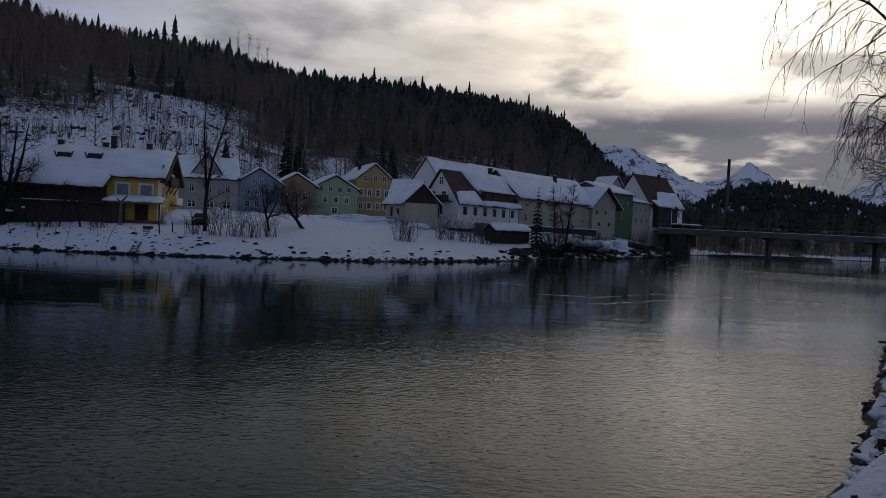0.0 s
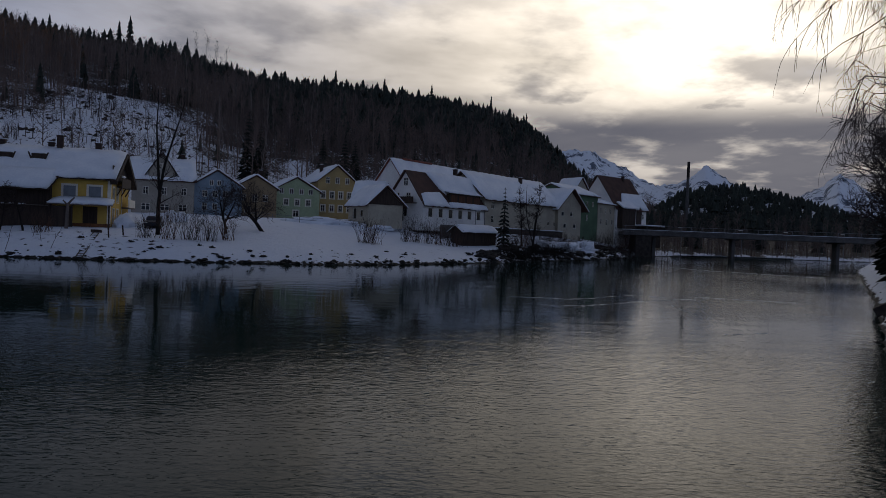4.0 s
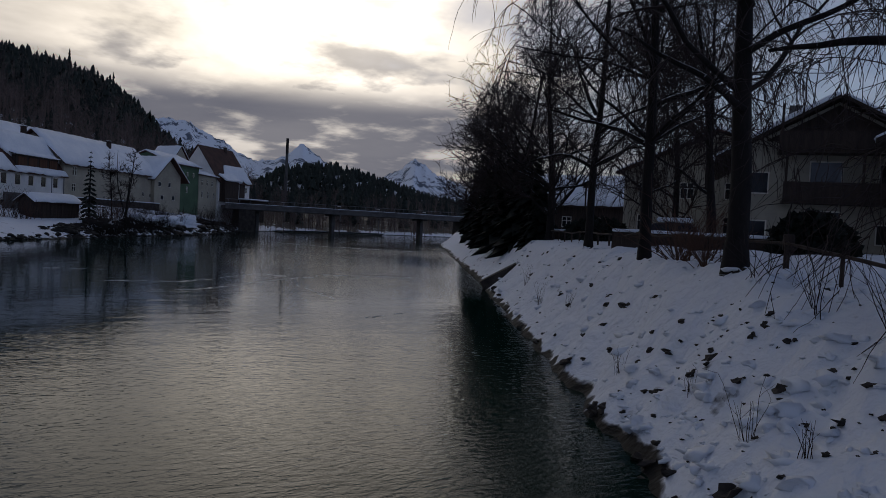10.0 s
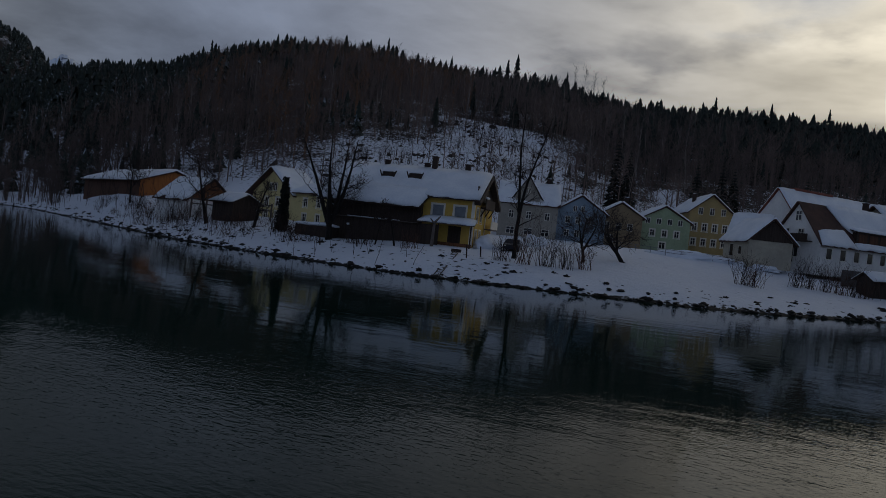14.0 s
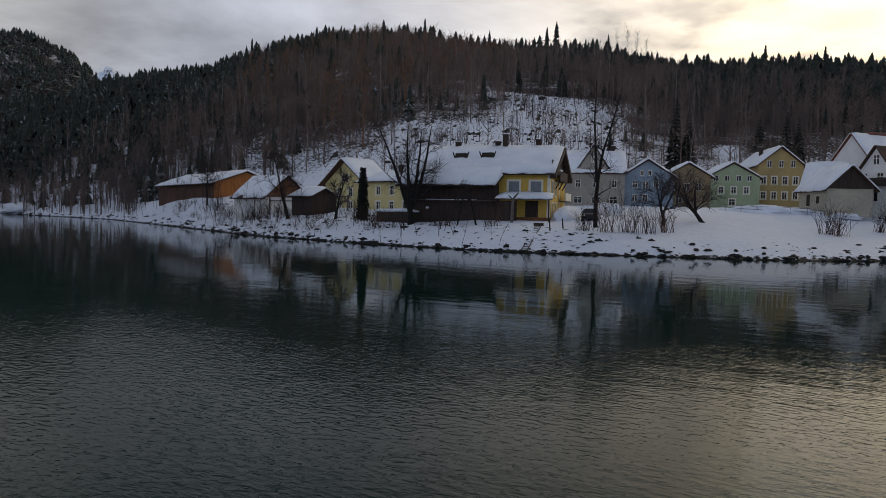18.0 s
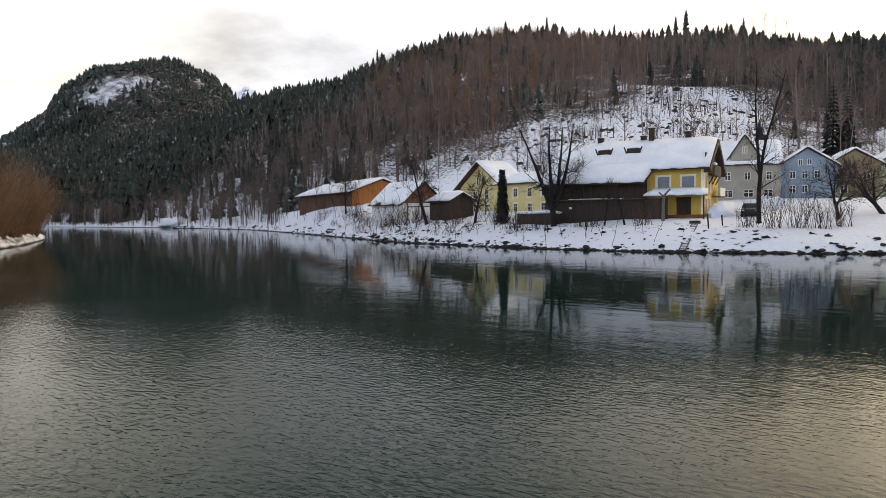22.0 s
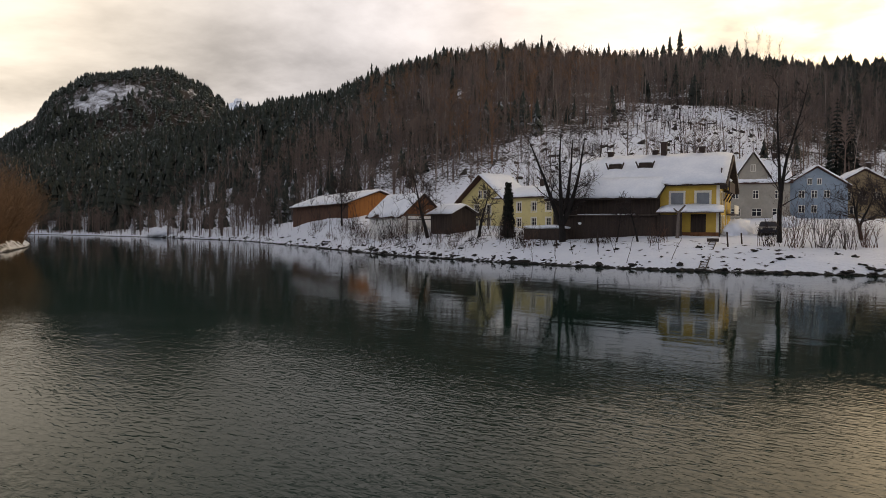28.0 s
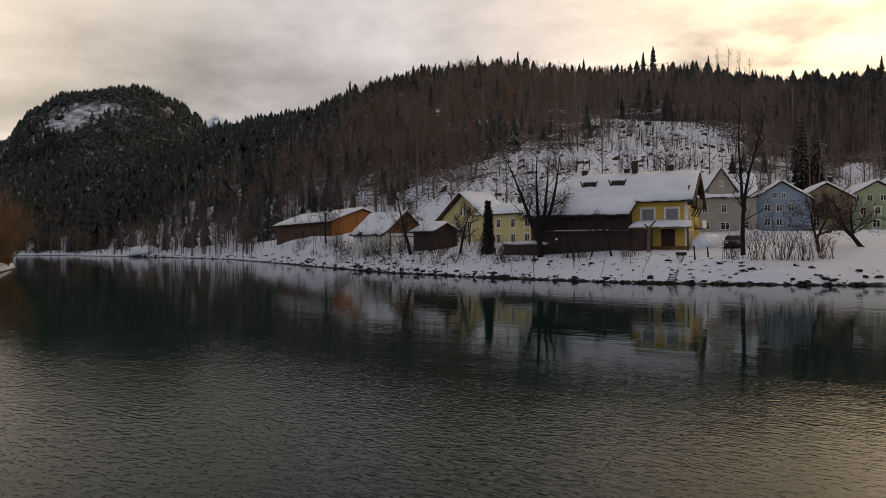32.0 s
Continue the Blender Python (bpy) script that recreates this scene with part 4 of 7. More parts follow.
    sy = np.interp(sx, NORTH_SHORE[:4, 0], NORTH_SHORE[:4, 1]) + 4 + r.uniform(0, 1, 3000) ** 1.3 * 260
    pts = np.stack([sx, sy, ground_z(sx, sy) - 0.4], -1)
    scatter("spruce_forest", far_s, pts, r.uniform(9, 20, 3000), SPRUCE, "dark spruce forest along the far reach", 36, r.uniform(1.0, 1.5, 3000))
    # trees along the north shore up the river, and beyond the bridge
    r = np.random.RandomState(21)
    k = r.uniform(0, 1, 2600)
    sx = -108 - 330 * k ** 1.3
    sy = np.interp(sx, NORTH_SHORE[:8, 0], NORTH_SHORE[:8, 1]) + 1.2 + r.uniform(0, 1, 2600) ** 1.7 * 75
    pts = np.stack([sx, sy, ground_z(sx, sy) - 0.2], -1)[(sx < -146) | (sy > 122)]
    tall = r.rand(len(pts)) < 0.45
    scatter("riverside_wood", near_b, pts[tall], r.uniform(4, 12, tall.sum()), FOREST_BARE, "thin leafless trees along the snowy river bank", 22, r.uniform(1.0, 1.6, tall.sum()))
    scatter("riverside_brush", far_b, pts[~tall], r.uniform(1.0, 3.6, (~tall).sum()), FOREST_BARE, "low leafless brush along the snowy river bank", 48, r.uniform(1.4, 2.4, (~tall).sum()))
    dark = r.rand(len(pts)) < 0.035
    scatter("riverside_spruce", near_s, pts[dark] + np.array([0, 6, 0.3]), r.uniform(7, 14, dark.sum()), SPRUCE_SNOWY, "single dark spruces among the riverside trees", 49, r.uniform(0.9, 1.2, dark.sum()))
    k = r.uniform(0, 1, 1100)
    sx = -108 - 420 * k ** 1.4
    sy = np.interp(sx, SOUTH_SHORE[::-1, 0], SOUTH_SHORE[::-1, 1]) - 2 - r.uniform(0, 1, 1100) ** 1.4 * 70
    pts = np.stack([sx, sy, ground_z(sx, sy) - 0.2], -1)
    sp = r.rand(1100) < 0.3
    scatter("bluff_wood", near_b, pts[~sp], r.uniform(5, 14, (~sp).sum()), FOREST_BARE, "leafless trees behind the bluff up the river", 29, r.uniform(0.9, 1.4, (~sp).sum()))
    scatter("bluff_wood", near_s, pts[sp], r.uniform(6, 13, sp.sum()), SPRUCE, "dark spruces behind the bluff up the river", 30)
    az, rad = r.uniform(13, 62, 900), r.uniform(205, 480, 900)
    x, y = rad * np.sin(np.radians(az)), rad * np.cos(np.radians(az))
    ok = (shore_distance(x, y, NORTH_SHORE) > 6) | (shore_distance(x, y, SOUTH_SHORE) > 25)
    pts = np.stack([x, y, ground_z(x, y) - 0.2], -1)[ok]
    sp = r.rand(len(pts)) < 0.35
    scatter("valley_wood", near_b, pts[~sp], r.uniform(6, 12, (~sp).sum()), FOREST_BARE, "bare trees on the flats beyond the bridge", 25)
    k = r.uniform(0, 1, 700)
    sx = 58 + 260 * k ** 1.5
    sy = np.interp(sx, NORTH_SHORE[21:, 0], NORTH_SHORE[21:, 1]) + 1.0 + r.uniform(0, 1, 700) ** 1.6 * 26
    bp_ = np.stack([sx, sy, ground_z(sx, sy) - 0.3], -1)
    scatter("shore_brush", near_b, bp_, r.uniform(2.5, 7, 700), FOREST_BARE, "dense leafless brush along the shore beyond the bridge", 28, r.uniform(1.0, 1.8, 700))
    scatter("valley_wood", near_s, pts[sp], r.uniform(7, 13, sp.sum()), SPRUCE, "dark spruces on the flats beyond the bridge", 26)


build_woods()


# ---- buildings ----
def wall_face(bm, o, u, w, h, holes, depth, inward):
    """A wall w by h from o along u, with holes (x, z, width, height) that have reveals."""
    o, u, n = Vector(o), Vector(u).normalized(), Vector(inward).normalized()
    up = Vector((0, 0, 1))
    xs = sorted({0.0, w, *(c for x, _, ww, _ in holes for c in (x, x + ww))})
    zs = sorted({0.0, h, *(c for _, z, _, hh in holes for c in (z, z + hh))})
    at = lambda x, z, d=0.0: bm.verts.new(o + u * x + up * z + n * d)
    for x0, x1 in zip(xs[:-1], xs[1:]):
        for z0, z1 in zip(zs[:-1], zs[1:]):
            cx, cz = (x0 + x1) / 2, (z0 + z1) / 2
            if any(x < cx < x + ww and z < cz < z + hh for x, z, ww, hh in holes):
                continue
            bm.faces.new((at(x0, z0), at(x1, z0), at(x1, z1), at(x0, z1)))
    for x, z, ww, hh in holes:
        for (ax, az), (bx, bz) in (((x, z), (x + ww, z)), ((x + ww, z), (x + ww, z + hh)), ((x + ww, z + hh), (x, z + hh)), ((x, z + hh), (x, z))):
            bm.faces.new((at(ax, az), at(bx, bz), at(bx, bz, depth), at(ax, az, depth)))
        # the dark room behind the pane
        bm.faces.new((at(x, z, depth), at(x + ww, z, depth), at(x + ww, z + hh, depth), at(x, z + hh, depth)))


WINDOW_CACHE = {}


def window_meshes(w, h, bars, trim, blind=False):
    key = (round(w, 2), round(h, 2), bars, trim, blind)
    if key not in WINDOW_CACHE:
        t = 0.07
        bm = bmesh.new()
        for x0, x1, z0, z1 in ((0, t, 0, h), (w - t, w, 0, h), (t, w - t, 0, t), (t, w - t, h - t, h)):
            box(bm, x0, x1, 0.05, 0.14, z0, z1)
        if bars:
            box(bm, w / 2 - 0.04, w / 2 + 0.04, 0.06, 0.13, t - 0.01, h - t + 0.01)
            if h > 1.0:
                box(bm, t - 0.01, w - t + 0.01, 0.065, 0.125, h * 0.62 - 0.025, h * 0.62 + 0.025)
        fr = bpy.data.meshes.new("window")
        bm.to_mesh(fr); bm.free()
        fr.materials.append(TRIM)
        bm = boxed(t, w - t, 0.085, 0.105, t, h - t)
        pn = bpy.data.meshes.new("pane")
        bm.to_mesh(pn); bm.free()
        pn.materials.append(BLIND if blind else GLASS)
        sr = None
        if trim:
            bm = bmesh.new()
            for x0, x1, z0, z1 in ((-0.14, 0.005, -0.1, h + 0.14), (w - 0.005, w + 0.14, -0.1, h + 0.14), (-0.005, w + 0.005, h, h + 0.14), (-0.2, w + 0.2, -0.18, -0.095)):
                box(bm, x0, x1, -0.05, 0.02, z0, z1)
            sr = bpy.data.meshes.new("surround")
            bm.to_mesh(sr); bm.free()
            sr.materials.append(TRIM)
        WINDOW_CACHE[key] = fr, pn, sr
    return WINDOW_CACHE[key]


def add_windows(parent, holes, side, w, d, bars=True, trim=False, blind=False):
    """Frames and panes in the holes of a wall: side front, left or right."""
    for x, z, ww, hh in holes:
        fr, pn, sr = window_meshes(ww, hh, bars, trim, blind)
        if side == "front":
            m = Matrix.Translation((x, 0, z))
        elif side == "left":
            m = Matrix.Translation((0, d - x, z)) @ pose(0, 0, 0, 0, 0, -90)
        else:
            m = Matrix.Translation((w, x, z)) @ pose(0, 0, 0, 0, 0, 90)
        win = piece("window", fr, parent, m=m)
        piece("pane", pn, win, "drawn grey blind" if blind else "dark window pane")
        if sr:
            piece("surround", sr, win, "pale painted window surround")


def slab(pts, t):
    """A roof plane, four corners in order, t thick downwards."""
    bm = bmesh.new()
    a = [Vector(p) for p in pts]
    n = (a[1] - a[0]).cross(a[3] - a[0]).normalized()
    if n.z < 0:
        n = -n
    top = [bm.verts.new(p + n * t) for p in a]
    bot = [bm.verts.new(p) for p in a]
    bm.faces.new(top); bm.faces.new(bot[::-1])
    for i in range(4):
        j = (i + 1) % 4
        bm.faces.new((bot[i], bot[j], top[j], top[i]))
    bmesh.ops.recalc_face_normals(bm, faces=bm.faces)
    return bm


def snow_sheet(pts, t, seed, lift, shrink=0.12, bites=0.0):
    """Snow lying on a roof plane: a lumpy sheet with an uneven lower edge. pts: eave left, eave right, ridge right, ridge left."""
    r = random.Random(seed)
    a = [Vector(p) for p in pts]
    n = (a[1] - a[0]).cross(a[3] - a[0]).normalized()
    if n.z < 0:
        n = -n
    L = (a[1] - a[0]).length
    nu, nv = max(6, int(L / 0.7)), 5
    bm = bmesh.new()
    top, bot = {}, {}
    for i in range(nu + 1):
        cut = shrink * r.uniform(-0.25, 0.9) / max(0.1, (a[3] - a[0]).length) * 2
        if bites and r.random() < bites:
            cut += r.uniform(0.05, 0.25)
        for j in range(nv + 1):
            u, v = i / nu, j / nv
            v = cut + v * (1 - cut)
            p = (a[0] * (1 - u) + a[1] * u) * (1 - v) + (a[3] * (1 - u) + a[2] * u) * v
            edge = i in (0, nu) or j == 0
            th = t * (0.35 if edge else r.uniform(0.85, 1.2))
            top[i, j] = bm.verts.new(p + n * (lift + th))
            bot[i, j] = bm.verts.new(p + n * lift)
    for i in range(nu):
        for j in range(nv):
            f = bm.faces.new((top[i, j], top[i + 1, j], top[i + 1, j + 1], top[i, j + 1]))
            f.smooth = True
    for i in range(nu):
        bm.faces.new((bot[i, 0], bot[i + 1, 0], top[i + 1, 0], top[i, 0]))
        bm.faces.new((bot[i + 1, nv], bot[i, nv], top[i, nv], top[i + 1, nv]))
    for j in range(nv):
        bm.faces.new((bot[0, j + 1], bot[0, j], top[0, j], top[0, j + 1]))
        bm.faces.new((bot[nu, j], bot[nu, j + 1], top[nu, j + 1], top[nu, j]))
    bmesh.ops.recalc_face_normals(bm, faces=bm.faces)
    return bm


def house(name, m, w, d, eave, ridge, wall, roof, label, category="house", gable="front", front=(), left=(), right=(), over=0.5, snow=0.28, snow_label="",
          bars=True, trim=False, chimneys=(), door=None, blind=False, seed=1, ridge_at=0.5, bare_right=False, group="", sink=1.2, base=None, verge=True, bites=0.05):
    """A house with its front wall along local x and its depth along y; ridge_at: where the ridge stands across the gable."""
    h = thing(name, m, label, category, group)
    bm = bmesh.new()
    hf = [tuple(q) for q in front] + ([door] if door else [])
    wall_face(bm, (0, 0, -sink), (1, 0, 0), w, eave + sink, [(x, z + sink, a, b) for x, z, a, b in hf], 0.22, (0, 1, 0))
    wall_face(bm, (0, d, -sink), (0, -1, 0), d, eave + sink, [(x, z + sink, a, b) for x, z, a, b in left], 0.22, (1, 0, 0))
    wall_face(bm, (w, 0, -sink), (0, 1, 0), d, eave + sink, [(x, z + sink, a, b) for x, z, a, b in right], 0.22, (-1, 0, 0))
    wall_face(bm, (w, d, -sink), (-1, 0, 0), w, eave + sink, [], 0.2, (0, -1, 0))
    if gable == "front":
        rx = w * ridge_at
        for y in (0, d):
            bm.faces.new([bm.verts.new(p) for p in ((0, y, eave), (w, y, eave), (rx, y, ridge - 0.12))])
        sl, sr = (ridge - eave) / rx, (ridge - eave) / (w - rx)
        planes = {"left": [(-over, d + over, eave - over * sl), (-over, -over, eave - over * sl), (rx, -over, ridge), (rx, d + over, ridge)],
                  "right": [(w + over, -over, eave - over * sr), (w + over, d + over, eave - over * sr), (rx, d + over, ridge), (rx, -over, ridge)]}
    else:
        ry = d * ridge_at
        for x in (0, w):
            bm.faces.new([bm.verts.new(p) for p in ((x, 0, eave), (x, d, eave), (x, ry, ridge - 0.12))])
        sf, sb = (ridge - eave) / ry, (ridge - eave) / (d - ry)
        planes = {"front": [(-over, -over, eave - over * sf), (w + over, -over, eave - over * sf), (w + over, ry, ridge), (-over, ry, ridge)],
                  "back": [(w + over, d + over, eave - over * sb), (-over, d + over, eave - over * sb), (-over, ry, ridge), (w + over, ry, ridge)]}
    bmesh.ops.remove_doubles(bm, verts=bm.verts, dist=0.001)
    part("wall", bm, wall, h)
    for k, (side, pts) in enumerate(planes.items()):
        rf = part("roof", slab(pts, 0.14), roof, h)
        if snow and not (bare_right and side == "right"):
            part("snow", snow_sheet(pts, snow, seed * 10 + k, 0.15, bites=bites), ROOF_SNOW, rf, snow_label or "thick snow on the roof")
    if base:
        part("plinth", boxed(-0.04, w + 0.04, -0.06, 0.0, -sink, base), CONCRETE, h)
    add_windows(h, front, "front", w, d, bars, trim, blind)
    add_windows(h, left, "left", w, d, bars, trim)
    add_windows(h, right, "right", w, d, bars, trim)
    if door:
        x, z, a, b = door
        part("door", boxed(x + 0.03, x + a - 0.03, 0.1, 0.16, z, z + b - 0.03), WOOD_DARK, h, "dark wooden door")
    for cx, cy, top in chimneys:
        ch = part("chimney", boxed(cx - 0.3, cx + 0.3, cy - 0.3, cy + 0.3, eave, top, 0.03), BRICK_DARK, h)
        part("chimney_rim", boxed(cx - 0.36, cx + 0.36, cy - 0.36, cy + 0.36, top + 0.002, top + 0.12), BRICK_DARK, ch)
        part("snow_cap", boxed(cx - 0.3, cx + 0.3, cy - 0.3, cy + 0.3, top + 0.122, top + 0.2, 0.03), ROOF_SNOW, ch)
    return h


def row_of(n, x0, step, z, w, h):
    return [(x0 + i * step, z, w, h) for i in range(n)]


def face_of(ax, ay, bx, by, z):
    """The pose of a house whose front wall runs from a (left) to b (right), and that wall's length."""
    return pose(ax, ay, z, 0, 0, math.degrees(math.atan2(by - ay, bx - ax))), math.hypot(bx - ax, by - ay)


# the yellow house by the river, with its dark timber barn under the same roof
m, w = face_of(-47.6, 74.7, -31.3, 77.8, 2.7)
yh = house("yellow_house", m, w, 10.6, 5.5, 8.5, PL_YELLOW, WOOD_DARK, "yellow plastered farmhouse with barn and snowy roof on the river bank", gable="side", over=0.7, snow=0.35,
           front=[(11.9, 2.9, 1.35, 1.6), (14.4, 2.9, 1.35, 1.6)], trim=True, blind=True, bars=False, door=(13.9, 0.0, 1.5, 2.3), right=[(1.5, 3.0, 0.9, 1.5), (3.6, 3.0, 0.9, 1.5), (1.5, 0.6, 0.9, 1.5), (3.6, 0.6, 0.9, 1.5)],
           chimneys=((10.3, 5.0, 10.1), (9.3, 5.4, 9.3), (14.2, 5.4, 9.5), (4.4, 5.2, 9.3)), seed=3, bites=0.0)
part("barn_front", boxed(-0.3, 10.9, -0.75, -0.02, -0.6, 4.3), WOOD_DARK, yh, "dark weathered barn boards")
for i in range(30):
    part("board", boxed(-0.28 + i * 0.372, 0.06 + i * 0.372, -0.79, -0.752, 1.9 + 0.05 * (i % 3), 4.25), WOOD_DARK, yh)
part("barn_roof", slab([(-0.9, -2.1, 3.75), (11.1, -2.1, 3.75), (11.6, -0.35, 5.2), (-0.9, -0.35, 5.2)], 0.14), WOOD_DARK, yh)
part("barn_snow", snow_sheet([(-0.9, -2.1, 3.78), (11.0, -2.1, 3.78), (11.8, 0.5, 5.75), (-0.7, 0.5, 5.75)], 0.42, 8, 0.15), ROOF_SNOW, yh)
part("barn_ledge", boxed(-0.2, 10.8, -1.15, -0.76, 2.15, 2.23), WOOD_GREY, yh)
part("ledge_snow", boxed(2.5, 8.6, -1.1, -0.78, 2.234, 2.32, 0.03), ROOF_SNOW, yh)
aw = part("awning", slab([(10.9, -2.0, 2.35), (17.3, -2.0, 2.35), (17.1, -0.05, 2.95), (11.1, -0.05, 2.95)], 0.08), WOOD_GREY, yh)
part("awning_snow", snow_sheet([(10.9, -2.0, 2.35), (17.3, -2.0, 2.35), (17.1, -0.06, 2.95), (11.1, -0.06, 2.95)], 0.28, 5, 0.085), ROOF_SNOW, aw, "thick snow on the awning")
for x in (11.1, 13.3, 16.9):
    part("awning_post", rod(bmesh.new(), (x, -1.8, -0.3), (x, -1.8, 2.38), 0.08), WOOD_DARK, yh)
# dark panel put under the awning in place of the recess's shade
part("porch_shade_panel", boxed(11.0, 13.3, -1.7, -1.6, -0.3, 2.2), WOOD_DARK, yh, "dark panel standing in for the shaded porch recess")
part("corner_stripe", boxed(16.35, 16.66, -0.03, -0.002, 0.2, 5.3), TRIM, yh)
for y in (0.02, 6.2):
    part("corner_stripe", boxed(16.64, 16.67, y, y + 0.3, 0.2, 5.3), TRIM, yh)
part("plinth", boxed(11.0, 16.68, -0.05, -0.002, -0.8, 0.45), WOOD_BROWN, yh, "brown painted plinth")
for y0_, y1_ in ((-0.75, 5.3), (11.35, 5.3)):
    part("bargeboard", slab([(16.75, y0_, 4.72), (17.42, y0_, 4.72), (17.42, y1_, 8.14), (16.75, y1_, 8.14)], 0.5), WOOD_DARK, yh)
gab = boxed(16.67, 17.25, 3.0, 8.2, 4.6, 4.75)
part("gable_cladding", boxed(16.67, 16.73, 0.6, 10.0, 5.3, 6.9), WOOD_DARK, yh, "dark timber cladding of the gable")
part("balcony_floor", gab, WOOD_DARK, yh)
bal = part("balcony_rail", boxed(17.2, 17.27, 3.0, 8.2, 4.75, 5.7), WOOD_DARK, yh, "dark wooden balcony front")
part("balcony_snow", boxed(17.1, 17.4, 2.9, 4.4, 5.71, 5.95, 0.1), ROOF_SNOW, bal)
for y in (3.2, 5.6, 8.0):
    part("balcony_brace", rod(bmesh.new(), (16.7, y, 3.7), (17.2, y, 4.6), 0.07, sides=5), WOOD_DARK, yh)
part("lower_balcony", boxed(16.67, 17.5, 6.0, 10.0, 2.3, 2.45), WOOD_GREY, yh)
part("lower_rail", boxed(17.42, 17.5, 6.0, 10.0, 2.45, 3.35), TRIM, yh, "pale balcony rail")
for x, y, s in ((5.0, 2.9, 1.25), (8.2, 3.0, 1.25)):
    z = 5.5 + y / 5.3 * 3.0
    dm = part("roof_hatch", boxed(x, x + 1.1 * s, y - 0.9, y + 0.5, z - 0.4, z + 0.62), WOOD_DARK, yh, "dark dormer hatch")
    for k_ in (0, 1):
        part("hatch_board", rod(bmesh.new(), (x + 1.1 * s * k_, y - 0.92, z + 0.05), (x - 0.3 + (1.1 * s + 0.6) * k_, y - 0.92, z + 0.78), 0.09, 0.07, 6), WOOD_DARK, dm)
    part("hatch_top", boxed(x + 0.1, x + 1.1 * s - 0.1, y - 0.85, y + 0.7, z + 0.625, z + 0.76, 0.06), ROOF_SNOW, dm, "snow on the hatch")
part("lightning_rod", rod(bmesh.new(), (13.4, 5.3, 8.5), (13.4, 5.3, 9.9), 0.03, sides=5), METAL, yh)

# the row of gabled houses behind the lawn
GAP = "gabled houses in a row behind the lawn"
for spec in (
    ("blue_house", -34.0, 116.6, -26.6, 119.2, 5.4, 11.0, 4.4, 7.0, PL_BLUE, "blue plastered gabled house with snow on the roof",
     [(1.6, 2.6, 0.8, 1.1), (3.2, 2.6, 0.8, 1.1), (4.8, 2.6, 0.8, 1.1), (1.6, 0.5, 0.8, 1.1), (3.2, 0.5, 0.8, 1.1), (2.7, 4.5, 0.6, 0.9), (3.9, 4.5, 0.6, 0.9)], 0.5),
    ("tan_house", -28.5, 122.6, -22.0, 125.0, 5.4, 11.0, 4.7, 6.8, PL_BROWN, "tan plastered gabled house with snow on the roof",
     [(0.9, 2.4, 0.9, 1.2), (2.8, 2.4, 0.9, 1.2), (4.6, 2.4, 0.9, 1.2), (1.6, 0.4, 1.0, 1.2)], 0.5),
    ("green_house", -23.2, 128.6, -15.4, 131.6, 5.6, 12.0, 4.6, 7.0, PL_GREEN, "pale green plastered gabled house with snow on the roof",
     [(1.0, 4.0, 0.8, 1.0), (2.8, 4.0, 0.8, 1.0), (4.6, 4.0, 0.8, 1.0), (6.3, 4.0, 0.8, 1.0), (1.9, 2.0, 0.8, 1.1), (3.9, 2.0, 0.8, 1.1), (5.9, 2.0, 0.8, 1.1), (3.6, 0.0, 1.0, 1.1)], 0.5),
    ("ochre_house", -16.2, 135.6, -9.4, 138.2, 6.0, 16.0, 6.6, 9.6, PL_OCHRE, "tall ochre plastered house with rows of windows and snowy roof",
     row_of(3, 1.4, 1.9, 6.2, 0.8, 1.2) + row_of(4, 0.6, 1.7, 3.4, 0.8, 1.3) + row_of(4, 0.6, 1.7, 0.9, 0.8, 1.2), 0.5)):
    nm, ax, ay, bx, by, z, dep, ev, rg, ml, lb, wins, ra = spec
    m, w = face_of(ax, ay, bx, by, z)
    wins = [q for q in wins if q[1] + q[3] < ev - 0.05]
    hs = house(nm, m, w, dep, ev, rg, ml, TILE_BROWN, lb, front=wins, left=row_of(3, 1.5, 3.0, 2.4, 0.8, 1.2), over=0.45, snow=0.3, ridge_at=ra, seed=len(nm), group=GAP, trim=nm in ("ochre_house", "green_house"),
               chimneys={"tan_house": ((4.6, 3.2, 7.9),), "green_house": (), "ochre_house": ((2.0, 6.0, 10.0),)}.get(nm, ()))
    # attic windows sit on the gable
    for q in [q for q in spec[11] if q not in wins]:
        if q[1] + q[3] < rg - 0.6:
            fr, pn, sr = window_meshes(q[2], q[3], True, False)
            at = piece("window", fr, hs, m=Matrix.Translation((q[0], -0.12, q[1])))
            piece("pane", pn, at, "dark attic pane")
# the grey house: its long side faces the river, with a steep cross gable
m, w = face_of(-41.8, 112.0, -33.2, 115.2, 4.9)
gh = house("grey_house", m, w, 9.0, 5.4, 8.8, PL_GREY, TILE_BROWN, "tall grey plastered house with a steep cross gable and snowy roof", gable="side", snow=0.3, seed=41, over=0.35,
           front=[(1.6, 3.0, 0.8, 1.2), (4.3, 3.0, 0.8, 1.2), (7.2, 3.0, 0.8, 1.2), (1.4, 0.5, 1.3, 1.1), (4.2, 0.5, 1.3, 1.1), (6.9, 0.5, 1.2, 1.1)], chimneys=((7.6, 4.5, 9.8),))
bm = bmesh.new()
a_ = [bm.verts.new(p) for p in ((2.4, -0.03, 5.2), (6.2, -0.03, 5.2), (6.2, -0.03, 6.6), (4.3, -0.03, 9.5), (2.4, -0.03, 6.6))]
b_ = [bm.verts.new((v.co.x, 4.4, v.co.z)) for v in a_]
bm.faces.new(a_); bm.faces.new(b_[::-1])
for k in range(5):
    bm.faces.new((a_[k], b_[k], b_[(k + 1) % 5], a_[(k + 1) % 5]))
